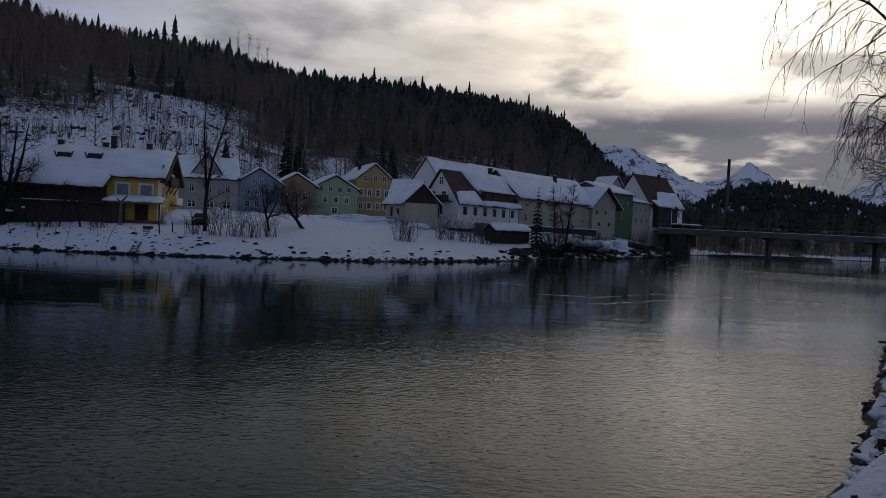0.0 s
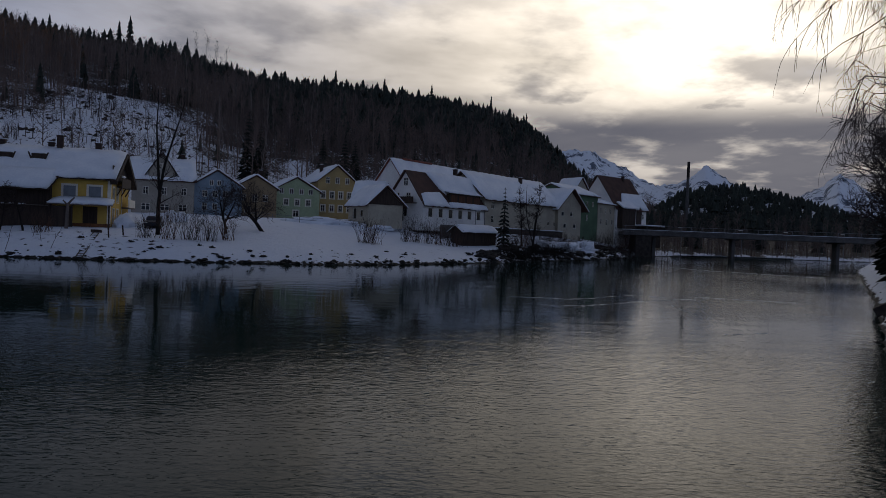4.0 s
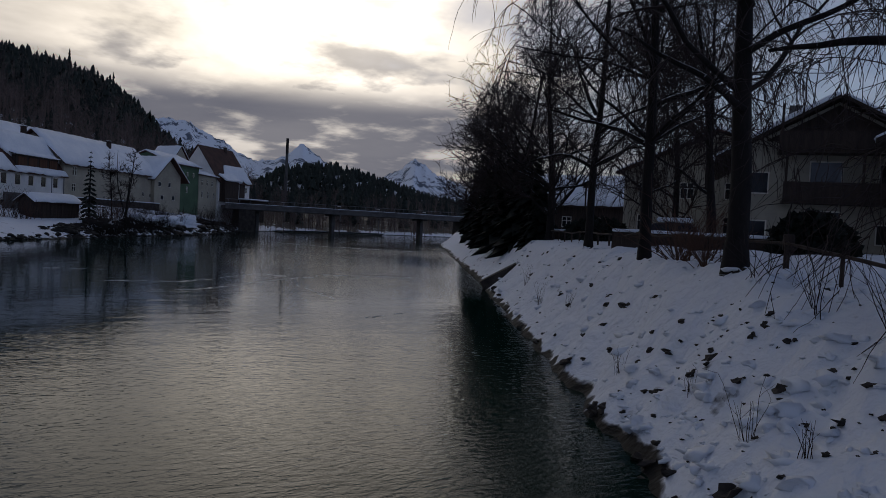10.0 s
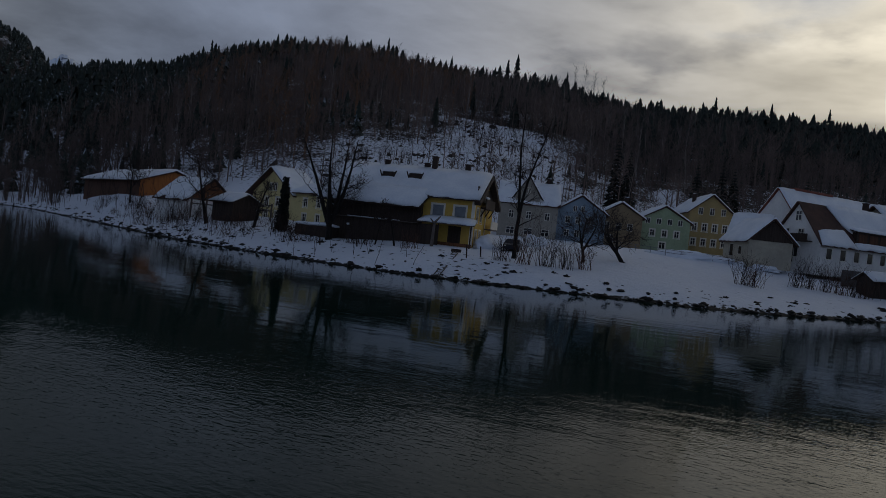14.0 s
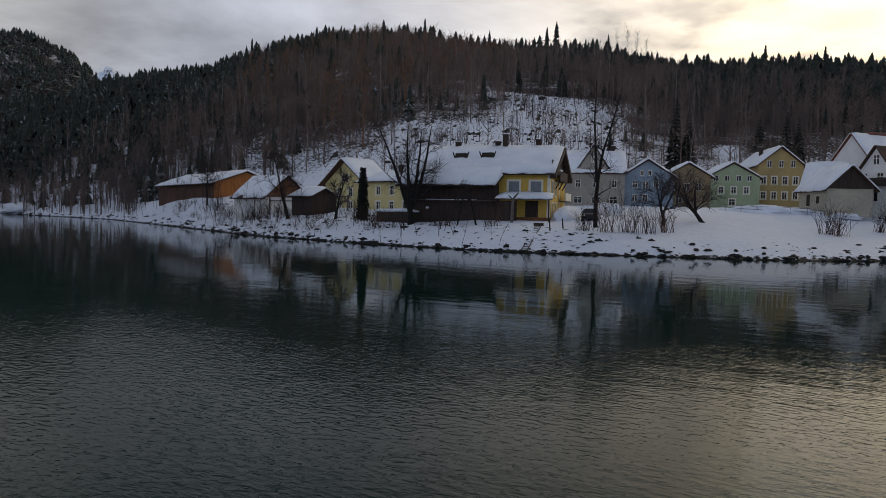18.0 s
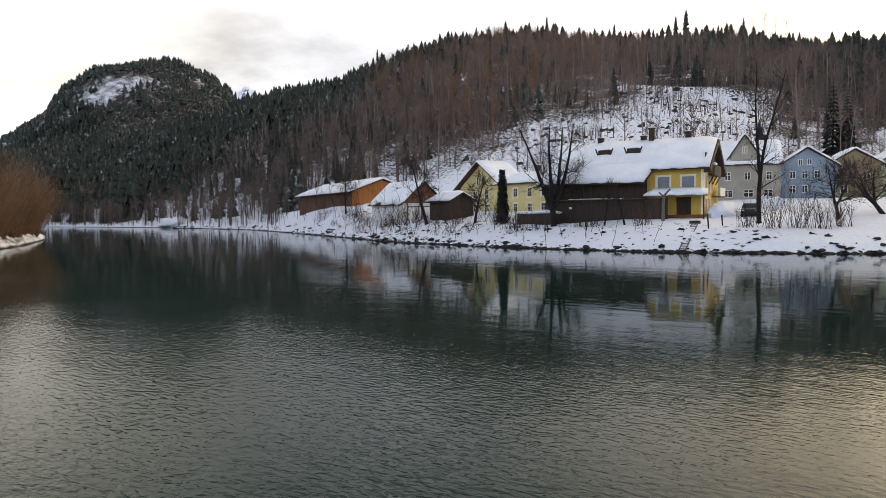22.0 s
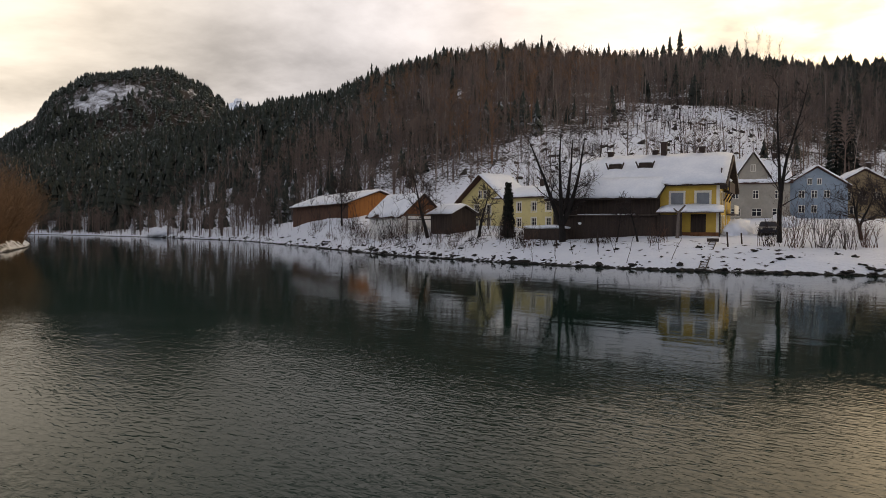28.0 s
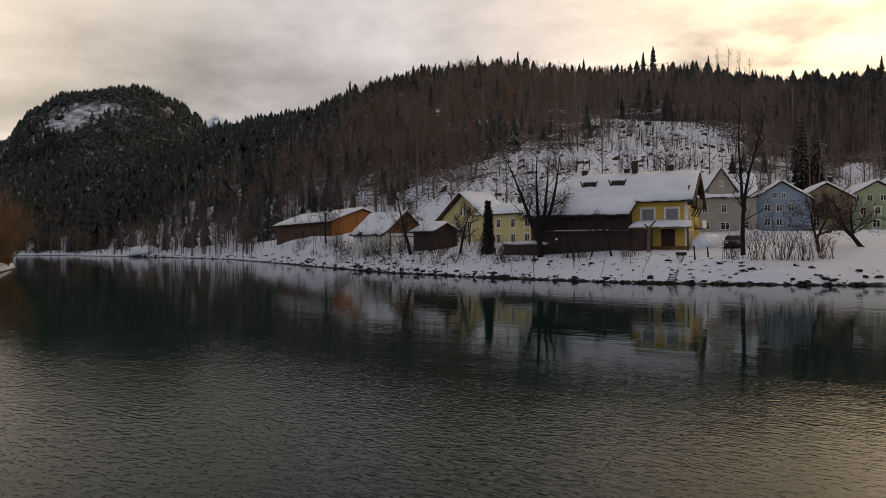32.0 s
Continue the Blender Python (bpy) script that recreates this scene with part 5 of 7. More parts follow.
bmesh.ops.recalc_face_normals(bm, faces=bm.faces)
cg = part("cross_gable", bm, PL_GREY, gh)
for s_ in (-1, 1):
    q_ = [(4.3 + s_ * 2.4, -0.45, 5.95), (4.3 + s_ * 2.4, 4.5, 5.95), (4.3, 4.5, 9.55), (4.3, -0.45, 9.55)]
    part("gable_roof", slab(q_, 0.12), WOOD_DARK, cg)
    part("gable_snow", snow_sheet(q_ if s_ > 0 else [q_[1], q_[0], q_[3], q_[2]], 0.22, 42 + s_, 0.125), ROOF_SNOW, cg)
fr, pn, sr = window_meshes(0.7, 1.0, True, False)
at = piece("window", fr, cg, m=Matrix.Translation((3.95, -0.16, 6.9)))
at["label"] = "small attic window in the cross gable"

# the snow-roofed barn, the tall white house behind and the low roof beside it
m, w = face_of(-4.8, 102.6, 0.1, 104.8, 5.2)
house("small_barn", m, w, 8.5, 2.3, 4.9, PL_CREAM, TILE_BROWN, "small pale barn with a dark boarded gable and snowy roof", "barn", left=[(2.0, 0.0, 1.4, 1.7), (5.0, 0.3, 1.2, 1.1)], over=0.5, snow=0.35, seed=51, bars=False)
part("gable_cladding", slab([(0.0, -0.06, 2.2), (w, -0.06, 2.2), (w / 2, -0.06, 4.7), (w / 2 - 0.02, -0.06, 4.7)], 0.05), WOOD_DARK, bpy.data.objects["small_barn"], "dark boarded gable")
m, w = face_of(-8.2, 118.4, -3.6, 117.6, 6.0)
house("low_house", m, w, 6.0, 2.6, 5.6, PL_WHITE, TILE_BROWN, "low white house almost hidden under roof snow", gable="side", snow=0.4, seed=52)
m, w = face_of(-5.4, 126.8, 0.4, 122.4, 6.0)
house("tall_white_house", m, w, 26.0, 5.6, 10.2, PL_WHITE, TILE_RED, "tall white gabled house with red tiles showing through snow", front=[(1.2, 3.4, 0.7, 1.0), (3.6, 3.4, 0.7, 1.0), (3.9, 0.8, 1.0, 1.6)],
      over=0.35, snow=0.22, seed=53, bites=0.75, chimneys=((3.6, 8.0, 9.8), (3.6, 17.0, 9.6)))
part("ridge_tiles", boxed(w / 2 - 0.45, w / 2 + 0.45, 3.0, 12.0, 10.22, 10.66, 0.1), TILE_RED, bpy.data.objects["tall_white_house"], "bare red ridge tiles")

# the long white house along the bank: gable end up the river, dormer, tiles showing where snow slid off
m, w = face_of(3.2, 108.2, 13.9, 121.6, 5.1)
wh = house("white_house", m, w, 7.2, 3.1, 8.0, PL_WHITE, TILE_BROWN, "long white house with dark windows and broken snow cover", gable="side", front=row_of(6, 1.3, 2.7, 0.9, 1.15, 1.45),
           left=[(2.2, 3.15 - 3.0, 1.2, 2.0), (3.0, 0.9, 1.0, 1.4)], over=0.45, snow=0.0, seed=54, bars=False, ridge_at=0.5, chimneys=((14.6, 4.6, 9.4),))
part("snow", snow_sheet([(-0.45, -0.5, 2.45), (6.5, -0.5, 2.45), (5.6, 1.2, 4.75), (0.3, 0.9, 4.35)], 0.3, 61, 0.15), ROOF_SNOW, wh, "snow slid down to the eave")
part("snow", snow_sheet([(6.4, 0.9, 4.4), (17.5, 0.9, 4.4), (17.5, 3.5, 7.95), (4.6, 3.5, 7.95)], 0.35, 62, 0.15, bites=0.3), ROOF_SNOW, wh, "thick snow on the upper roof")
part("snow", snow_sheet([(6.5, -0.5, 2.45), (17.5, -0.5, 2.45), (17.5, 0.1, 3.3), (6.5, 0.1, 3.3)], 0.25, 63, 0.15), ROOF_SNOW, wh, "narrow band of snow above the gutter")
dr = part("dormer", boxed(7.0, 16.0, 0.15, 2.6, 3.4, 4.9), WOOD_DARK, wh, "long dark timber dormer")
part("dormer_roof", slab([(6.7, -0.15, 4.85), (16.3, -0.15, 4.85), (16.3, 2.9, 5.6), (6.7, 2.9, 5.6)], 0.1), WOOD_DARK, dr)
part("dormer_snow", snow_sheet([(6.7, -0.15, 4.85), (16.3, -0.15, 4.85), (16.3, 2.9, 5.6), (6.7, 2.9, 5.6)], 0.3, 64, 0.11), ROOF_SNOW, dr)
# panels coloured dark to stand in for the shaded opening below the snow
for x in (7.4, 9.6, 11.8, 14.0):
    part("dormer_gap_panel", boxed(x, x + 1.7, 0.10, 0.148, 3.55, 4.7), WOOD_UMBER, dr, "dark brown panel standing in for the shaded dormer opening")
part("balcony", boxed(-1.1, -0.02, 1.2, 5.8, 2.9, 3.05), WOOD_DARK, wh)
part("balcony_rail", boxed(-1.1, -1.03, 1.2, 5.8, 3.05, 3.9), WOOD_DARK, wh)
for z, x0, n in ((3.3, 1.6, 2), (5.6, 3.2, 1)):
    for k in range(n):
        fr, pn, sr = window_meshes(0.9, 1.3, True, False)
        at = piece("window", fr, wh, m=Matrix.Translation((-0.12, 7.2 - x0 - 2.2 * k, z)) @ pose(0, 0, 0, 0, 0, -90))
        piece("pane", pn, at, "dark gable pane")
part("downpipe", rod(bmesh.new(), (17.0, -0.2, -0.5), (17.0, -0.2, 2.6), 0.07, sides=6), METAL, wh)
part("terrace_wall", boxed(1.5, 13.0, -2.6, -2.2, -2.2, -0.2), CONCRETE, wh, "dark concrete terrace wall")
part("stair_wall", slab([(8.0, -2.9, -0.2), (13.5, -3.6, -2.4), (13.5, -3.3, -2.4), (8.0, -2.6, -0.2)], 0.25), CONCRETE, wh)

# the long cream building that continues down the river, with its wide gable end
m, w = face_of(13.9, 121.8, 31.0, 142.5, 5.2)
lh = house("cream_house", m, w, 9.5, 5.0, 9.2, PL_CREAM, TILE_BROWN, "long cream house with few windows under unbroken roof snow", gable="side", over=0.8, snow=0.4,
           front=[(2.2, 3.0, 1.1, 1.3), (2.2, 0.6, 0.9, 1.2), (6.0, 3.0, 1.3, 1.3), (6.2, 0.4, 1.0, 1.4), (10.0, 3.2, 0.7, 0.7), (10.5, -0.2, 0.6, 0.5), (18.0, 3.0, 1.1, 1.0), (22.5, 0.8, 0.8, 0.8), (25.0, 0.6, 0.7, 0.9)],
           right=[(1.6, 2.6, 0.8, 0.9), (3.8, 2.6, 0.7, 0.9), (2.0, 0.4, 0.8, 0.9), (5.2, 0.4, 0.8, 0.9)], seed=55, chimneys=((17.2, 3.4, 9.6),), bites=0.0)
part("terrace_wall", boxed(0.5, 26.0, -1.5, -1.1, -3.0, -0.35), STONE, lh, "dark stone retaining wall below the house")
part("wall_snow", boxed(0.5, 26.0, -1.55, -1.05, -0.345, -0.2, 0.04), ROOF_SNOW, lh)
part("lean_to", boxed(26.9, 29.4, 4.2, 9.4, -1.2, 1.7), WOOD_DARK, lh, "small dark lean-to")
part("lean_to_snow", slab([(26.9, 3.9, 1.6), (29.9, 3.9, 1.2), (29.9, 9.6, 1.2), (26.9, 9.6, 1.6)], 0.3), ROOF_SNOW, lh)

m, w = face_of(30.6, 140.8, 36.0, 144.4, 5.2)
house("gabled_house", m, w, 9.0, 4.9, 8.2, PL_CREAM, TILE_BROWN, "cream house whose broad gable faces the river", over=1.1, snow=0.32, seed=60, sink=4.0, front=[(0.9, 2.8, 0.8, 0.9), (3.4, 2.8, 0.7, 0.9), (1.6, 0.4, 0.8, 0.9), (4.4, 0.4, 0.8, 0.9)], bars=False)

# the cluster by the bridge
m, w = face_of(35.0, 148.5, 42.8, 157.5, 6.4)
house("dark_green_house", m, w, 10.0, 6.6, 8.6, PL_DGREEN, TILE_BROWN, "dark green house with a shallow snowy roof", gable="side", over=0.5, snow=0.3, seed=56, sink=4.0,
      front=row_of(4, 1.4, 2.6, 4.3, 0.8, 1.0) + [(2.0, 1.2, 0.9, 1.2), (6.5, 1.2, 0.9, 1.2)], left=[(2.0, 4.2, 0.7, 0.9), (5.0, 4.2, 0.7, 0.9)])
m, w = face_of(38.6, 163.6, 42.8, 165.6, 7.0)
house("pale_gable_house", m, w, 7.0, 7.2, 10.6, PL_CREAM, TILE_BROWN, "pale house whose gable rises behind snowy roofs", over=0.4, snow=0.3, seed=57, sink=4.0)
m, w = face_of(42.9, 157.4, 50.4, 167.0, 6.2)
house("cream_terrace", m, w, 9.0, 5.4, 6.6, PL_CREAM, TILE_BROWN, "cream terrace house with small windows and snowy roof", gable="side", over=0.4, snow=0.3, seed=58, sink=4.0,
      front=row_of(4, 1.2, 2.7, 3.3, 0.9, 1.2) + row_of(3, 1.4, 3.2, 0.7, 0.9, 1.3))
m, w = face_of(49.0, 164.5, 58.8, 172.6, 5.6)
dh = house("steep_roof_house", m, w, 11.0, 5.6, 13.2, PL_WHITE, TILE_BROWN, "tall house with a steep dark tiled roof and snowy lower slope", gable="side", over=0.4, snow=0.0, seed=59, sink=4.0,
           front=[(6.9, 0.8, 0.9, 1.4), (6.9, 3.2, 0.9, 1.4), (10.9, 0.8, 0.8, 1.3), (10.9, 3.2, 0.8, 1.3)], right=[(1.5, 3.0, 0.8, 1.2), (4.0, 3.0, 0.8, 1.2), (1.5, 0.8, 0.8, 1.2), (4.0, 0.8, 0.8, 1.2)], chimneys=((9.5, 5.0, 13.6),))
part("snow", snow_sheet([(1.5, -0.45, 5.2), (13.0, -0.45, 5.2), (13.0, 2.4, 9.0), (5.0, 2.4, 9.0)], 0.3, 65, 0.16, bites=0.25), ROOF_SNOW, dh, "snow on the lower roof slope")
part("timber_bay", boxed(0.6, 6.0, -1.4, -0.02, 0.8, 5.6), WOOD_DARK, dh, "dark timber bay")
part("bay_roof", slab([(0.2, -1.9, 5.4), (6.4, -1.9, 5.4), (6.4, 0.2, 6.8), (0.2, 0.2, 6.8)], 0.3), ROOF_SNOW, dh, "snowy roof of the timber bay")
part("timber_panel", boxed(8.4, 10.6, -0.10, -0.03, 0.5, 5.3), WOOD_DARK, dh)
m, w = face_of(57.2, 167.4, 62.2, 171.5, 5.0)
kh = thing("bridge_kiosk", m, "low dark kiosk with a flat snowy roof beside the bridge", "kiosk")
part("wall", boxed(0, w, 0, 4, -3.0, 2.0, 0.03), WOOD_DARK, kh)
part("roof", boxed(-0.8, w + 0.8, -0.8, 4.8, 2.0, 2.15), WOOD_DARK, kh)
part("snow", boxed(-0.75, w + 0.75, -0.75, 4.75, 2.15, 2.5, 0.12), ROOF_SNOW, kh, "flat snow cap")

# boat shed on the bank
m, w = face_of(9.0, 103.6, 14.2, 106.2, 2.0)
bs = thing("boat_shed", m, "small dark boarded shed with a snowy roof on the bank", "shed")
part("wall", boxed(0, w, 0, 3.4, -0.6, 1.9), WOOD_DARK, bs)
for i in range(12):
    part("board", boxed(0.05 + i * w / 12, 0.4 + i * w / 12, -0.05, -0.01, -0.5, 1.85), WOOD_DARK, bs)
pts = [(-0.4, -0.5, 1.75), (w + 0.4, -0.5, 1.75), (w + 0.4, 1.7, 2.75), (-0.4, 1.7, 2.75)]
ptb = [(w + 0.4, 3.9, 1.75), (-0.4, 3.9, 1.75), (-0.4, 1.7, 2.75), (w + 0.4, 1.7, 2.75)]
for k, p_ in enumerate((pts, ptb)):
    rf = part("roof", slab(p_, 0.1), WOOD_DARK, bs)
    part("snow", snow_sheet(p_, 0.22, 66 + k, 0.11), ROOF_SNOW, rf, "snow on the shed roof")
part("gable", slab([(-0.03, 0.0, 1.85), (-0.03, 3.4, 1.85), (-0.03, 1.72, 2.72), (-0.03, 1.70, 2.72)], 0.04), WOOD_DARK, bs)

# up the river: orange barn, white-walled shed, dark shed, pale yellow house
m, w = face_of(-134.0, 110.5, -102.4, 96.4, 5.6)
ob = house("orange_barn", m, w, 12.0, 2.4, 4.6, WOOD_UMBER, TILE_BROWN, "long brown boarded barn with an orange gable and snowy roof", "barn", gable="side", over=0.7, snow=0.35, seed=71, sink=3.2)
part("gable_cladding", boxed(w + 0.01, w + 0.06, 0.05, 11.95, -0.9, 2.4), WOOD_ORANGE, ob, "orange boarded gable wall")
part("gable_top", slab([(w + 0.03, 0.1, 2.4), (w + 0.03, 11.9, 2.4), (w + 0.03, 6.05, 4.45), (w + 0.03, 5.95, 4.45)], 0.04), WOOD_ORANGE, ob, "orange boarded gable wall")
m, w = face_of(-88.8, 87.8, -79.5, 85.0, 2.0)
ws = house("white_shed", m, w, 7.4, 3.4, 6.6, PL_WHITE, TILE_BROWN, "white-walled shed with a brown boarded gable and patchy roof snow", "shed", gable="side", over=0.5, snow=0.2, seed=72, front=row_of(3, 2.0, 2.1, 1.9, 0.35, 0.9), bars=False, bites=0.25)
part("gable_cladding", slab([(w + 0.03, 0.0, 3.3), (w + 0.03, 7.4, 3.3), (w + 0.03, 3.75, 6.4), (w + 0.03, 3.65, 6.4)], 0.05), WOOD_BROWN, ws, "brown boarded gable")
m, w = face_of(-68.8, 78.6, -64.8, 77.9, 3.4)
ds = house("dark_shed", m, w, 4.4, 1.9, 2.9, WOOD_DARK, WOOD_DARK, "low dark boarded shed with a snowy roof", "shed", gable="side", over=0.4, snow=0.3, seed=73)
m, w = face_of(-65.8, 89.6, -52.6, 85.6, 3.2)
py = house("pale_yellow_house", m, w, 9.0, 4.5, 5.9, PL_PALE, TILE_BROWN, "pale yellow house with paired windows and snow on its roof", gable="side", over=0.5, snow=0.3, seed=74,
           front=[(4.4, 2.6, 0.9, 1.2), (7.4, 2.6, 0.9, 1.2), (10.2, 2.6, 0.9, 1.2), (4.4, 0.5, 0.9, 1.2), (7.4, 0.5, 0.9, 1.2), (10.2, 0.5, 0.9, 1.2)], chimneys=((5.2, 4.0, 7.0), (8.6, 4.0, 7.0)), trim=True)
m, w = face_of(-74.0, 92.4, -64.0, 89.4, 3.2)
pg = house("gabled_yellow_house", m, w, 4.2, 4.4, 7.9, PL_PALE, TILE_BROWN, "pale yellow house with a broad snowy gable", over=0.9, snow=0.3, seed=75, front=[(3.2, 2.4, 1.0, 1.3), (6.0, 2.4, 1.0, 1.3), (3.2, 0.4, 1.0, 1.3), (6.0, 0.4, 1.0, 1.3)], trim=True)
fr, pn, sr = window_meshes(0.8, 1.2, True, True)
for x in (5.4, 6.5):
    at = piece("window", fr, pg, m=Matrix.Translation((x - 1.2, -0.12, 4.6)))
    piece("pane", pn, at, "small attic pane")


# ---- bridge, chimney stack ----
m, w = face_of(55.0, 158.0, 108.0, 150.0, 0.5)
br = thing("road_bridge", m, "low concrete road bridge on slim piers with a snowy edge", "bridge")
part("deck", boxed(-6, w + 6, 0, 9, 4.4, 5.2, 0.05), CONCRETE, br)
part("parapet", boxed(-6, w + 6, -0.15, 0.15, 5.21, 5.6), CONCRETE, br, "dark concrete edge beam")
part("edge_snow", boxed(-6, w + 6, -0.14, 0.14, 5.605, 5.68), ROOF_SNOW, br)
for x in (0.5, 18.0, 40.5):
    pr = part("pier", boxed(x + 0.6, x + 1.4, 3.0, 5.4, -2.5, 4.4, 0.1), CONCRETE, br)
    part("pier_cap", boxed(x + 0.3, x + 1.7, 1.2, 7.8, 4.05, 4.4), CONCRETE, pr)
part("abutment", boxed(-3, 0.5, 0.3, 9.5, -1.0, 4.5), STONE, br, "stained concrete abutment")
part("abutment", boxed(w - 0.5, w + 8, -0.5, 9.5, -1.0, 4.5), CONCRETE, br, "stained concrete abutment")
for i in range(27):
    part("rail_post", boxed(-5.5 + i * 2.4, -5.42 + i * 2.4, -0.04, 0.04, 5.6, 6.5), METAL, br)
part("handrail", rod(bmesh.new(), (-6, 0, 6.5), (w + 6, 0, 6.5), 0.05, sides=5), METAL, br)

st = thing("factory_chimney", pose(176.6, 452, 4), "slim tall grey factory chimney beyond the bridge", "chimney")
bm = bmesh.new()
rod(bm, (0, 0, 0), (0, 0, 50.5), 1.15, 0.8, 16)
part("shaft", bm, CONCRETE, st)
part("dark_cap", rod(bmesh.new(), (0, 0, 41), (0, 0, 51), 0.92, 0.86, 16), STONE, st, "sooty dark band at the top")
tagged(new("snow_bar", mesh_of("snow_bar", [(66, 177, 0.05), (104, 189, 0.05), (105, 187.5, 0.5), (88, 181.5, 0.6), (67, 175, 0.4)], [(0, 4, 3, 2, 1)], SNOW)), "snow-covered gravel bar beyond the bridge", "gravel bar", kind="structure")

# lamps and low buildings beyond the bridge
for i, (x, y) in enumerate(((66, 168), (84, 175), (96, 176), (112, 178))):
    lp = thing("street_lamp", pose(x, y, float(ground_z(x, y)) - 0.2), "slim street lamp on the road beyond the bridge", "street lamp", "street lamps by the bridge")
    part("pole", rod(bmesh.new(), (0, 0, 0), (0, 0, 9), 0.09, 0.05, 6), METAL, lp)
    part("lamp_head", boxed(-0.9, 0.1, -0.12, 0.12, 8.95, 9.1), TRIM, lp)

# ---- right bank: house with balconies, hedge, garden walls ----
def chalet(name, ax, ay, bx, by, depth, eave, ridge, label, seed, over):
    """A gabled house with two dark balconies across its front."""
    m, w = face_of(ax, ay, bx, by, 3.1)
    h = house(name, m, w, depth, eave, ridge, PL_CREAM, WOOD_DARK, label, gable="front", over=over, snow=0.28, seed=seed, bars=False,
              front=[(0.8, 0.5, 1.1, 1.1), (w * 0.38, 0.2, 1.6, 2.0), (w * 0.70, 0.5, 1.3, 1.1), (0.8, 3.0, 1.1, 1.2), (w * 0.38, 2.8, 1.6, 2.0), (w * 0.70, 2.9, 1.3, 1.8)], left=row_of(3, 1.6, 3.4, 3.0, 1.1, 1.2) + row_of(3, 1.6, 3.4, 0.5, 1.1, 1.2))
    for z, x0, x1 in ((2.5, w * 0.25, w - 0.3), (5.1, w * 0.22, w * 0.80)):
        b = part("balcony", boxed(x0, x1, -1.35, -0.02, z, z + 0.15), WOOD_DARK, h)
        part("balcony_front", boxed(x0, x1, -1.4, -1.32, z + 0.15, z + 1.1), WOOD_DARK, b, "dark boarded balcony front")
        for k in range(3):
            x = x0 + 0.05 + k * (x1 - x0 - 0.2) / 2
            part("balcony_post", boxed(x, x + 0.12, -1.38, -1.26, z + 1.1, z + 2.5), WOOD_DARK, b)
    part("chimney", boxed(w * 0.3, w * 0.3 + 0.7, 5.0, 5.7, eave, ridge + 0.6), CONCRETE, h)
    part("gable_cladding", slab([(w * 0.16, -0.05, eave + (ridge - eave) * 0.22), (w * 0.84, -0.05, eave + (ridge - eave) * 0.22), (w * 0.502, -0.05, ridge - 0.3), (w * 0.498, -0.05, ridge - 0.3)], 0.03), WOOD_DARK, h, "dark boarded gable top")
    return h


chalet("balcony_house", 36.4, 26.6, 42.2, 18.4, 12.0, 5.2, 8.0, "cream chalet house with dark balconies behind bare trees", 81, 1.0)
chalet("tall_chalet", 37.6, 18.0, 43.6, 6.0, 13.0, 6.0, 9.6, "large cream chalet with a dark gable and dark balconies", 85, 1.5)
m, w = face_of(55.0, 67.0, 62.0, 55.0, 3.3)
house("dark_chalet", m, w, 9.0, 3.6, 6.6, WOOD_DARK, WOOD_DARK, "dark timber house with a snowy roof behind the trees", gable="side", over=0.8, snow=0.3, seed=82, front=row_of(3, 1.2, 3.8, 0.8, 1.1, 1.2))
m, w = face_of(47.0, 44.0, 52.0, 30.0, 3.4)
house("pale_villa", m, w, 10.0, 5.4, 8.4, PL_CREAM, TILE_BROWN, "pale house seen between the bare trees", gable="front", over=0.6, snow=0.3, seed=83, front=row_of(4, 1.2, 3.4, 0.6, 1.1, 1.3) + row_of(4, 1.2, 3.4, 3.2, 1.1, 1.3))
m, w = face_of(70.0, 90.0, 78.0, 76.0, 3.4)
house("far_villa", m, w, 10.0, 5.0, 8.4, PL_GREY, TILE_BROWN, "grey house behind the riverside trees", gable="side", over=0.6, snow=0.3, seed=84, front=row_of(4, 1.2, 3.4, 2.6, 1.1, 1.3))


# ---- trees and shrubs ----
def limb_path(r, p, d, length, n, r0, r1, wiggle, pull, out):
    """Segments along a bending limb; pull: how far each step turns up (+) or down (-). Returns nodes with directions."""
    p, d = np.array(p, float), np.array(d, float)
    d /= np.linalg.norm(d)
    nodes, step = [(p.copy(), d.copy(), r0)], length / n
    for k in range(n):
        d = d + r.normal(0, wiggle, 3) + np.array([0, 0, pull])
        d /= np.linalg.norm(d)
        q = p + d * step
        ra, rb = r0 + (r1 - r0) * k / n, r0 + (r1 - r0) * (k + 1) / n
        out.append((*p, *q, ra, rb))
        p = q
        nodes.append((p.copy(), d.copy(), rb))
    return nodes


def side_way(r, d, spread, rise):
    """A direction that leaves d sideways."""
    s = np.cross(d, r.normal(size=3))
    s /= np.linalg.norm(s) + 1e-9
    v = d * (1 - spread) + s * spread + np.array([0, 0, rise])
    return v / np.linalg.norm(v)


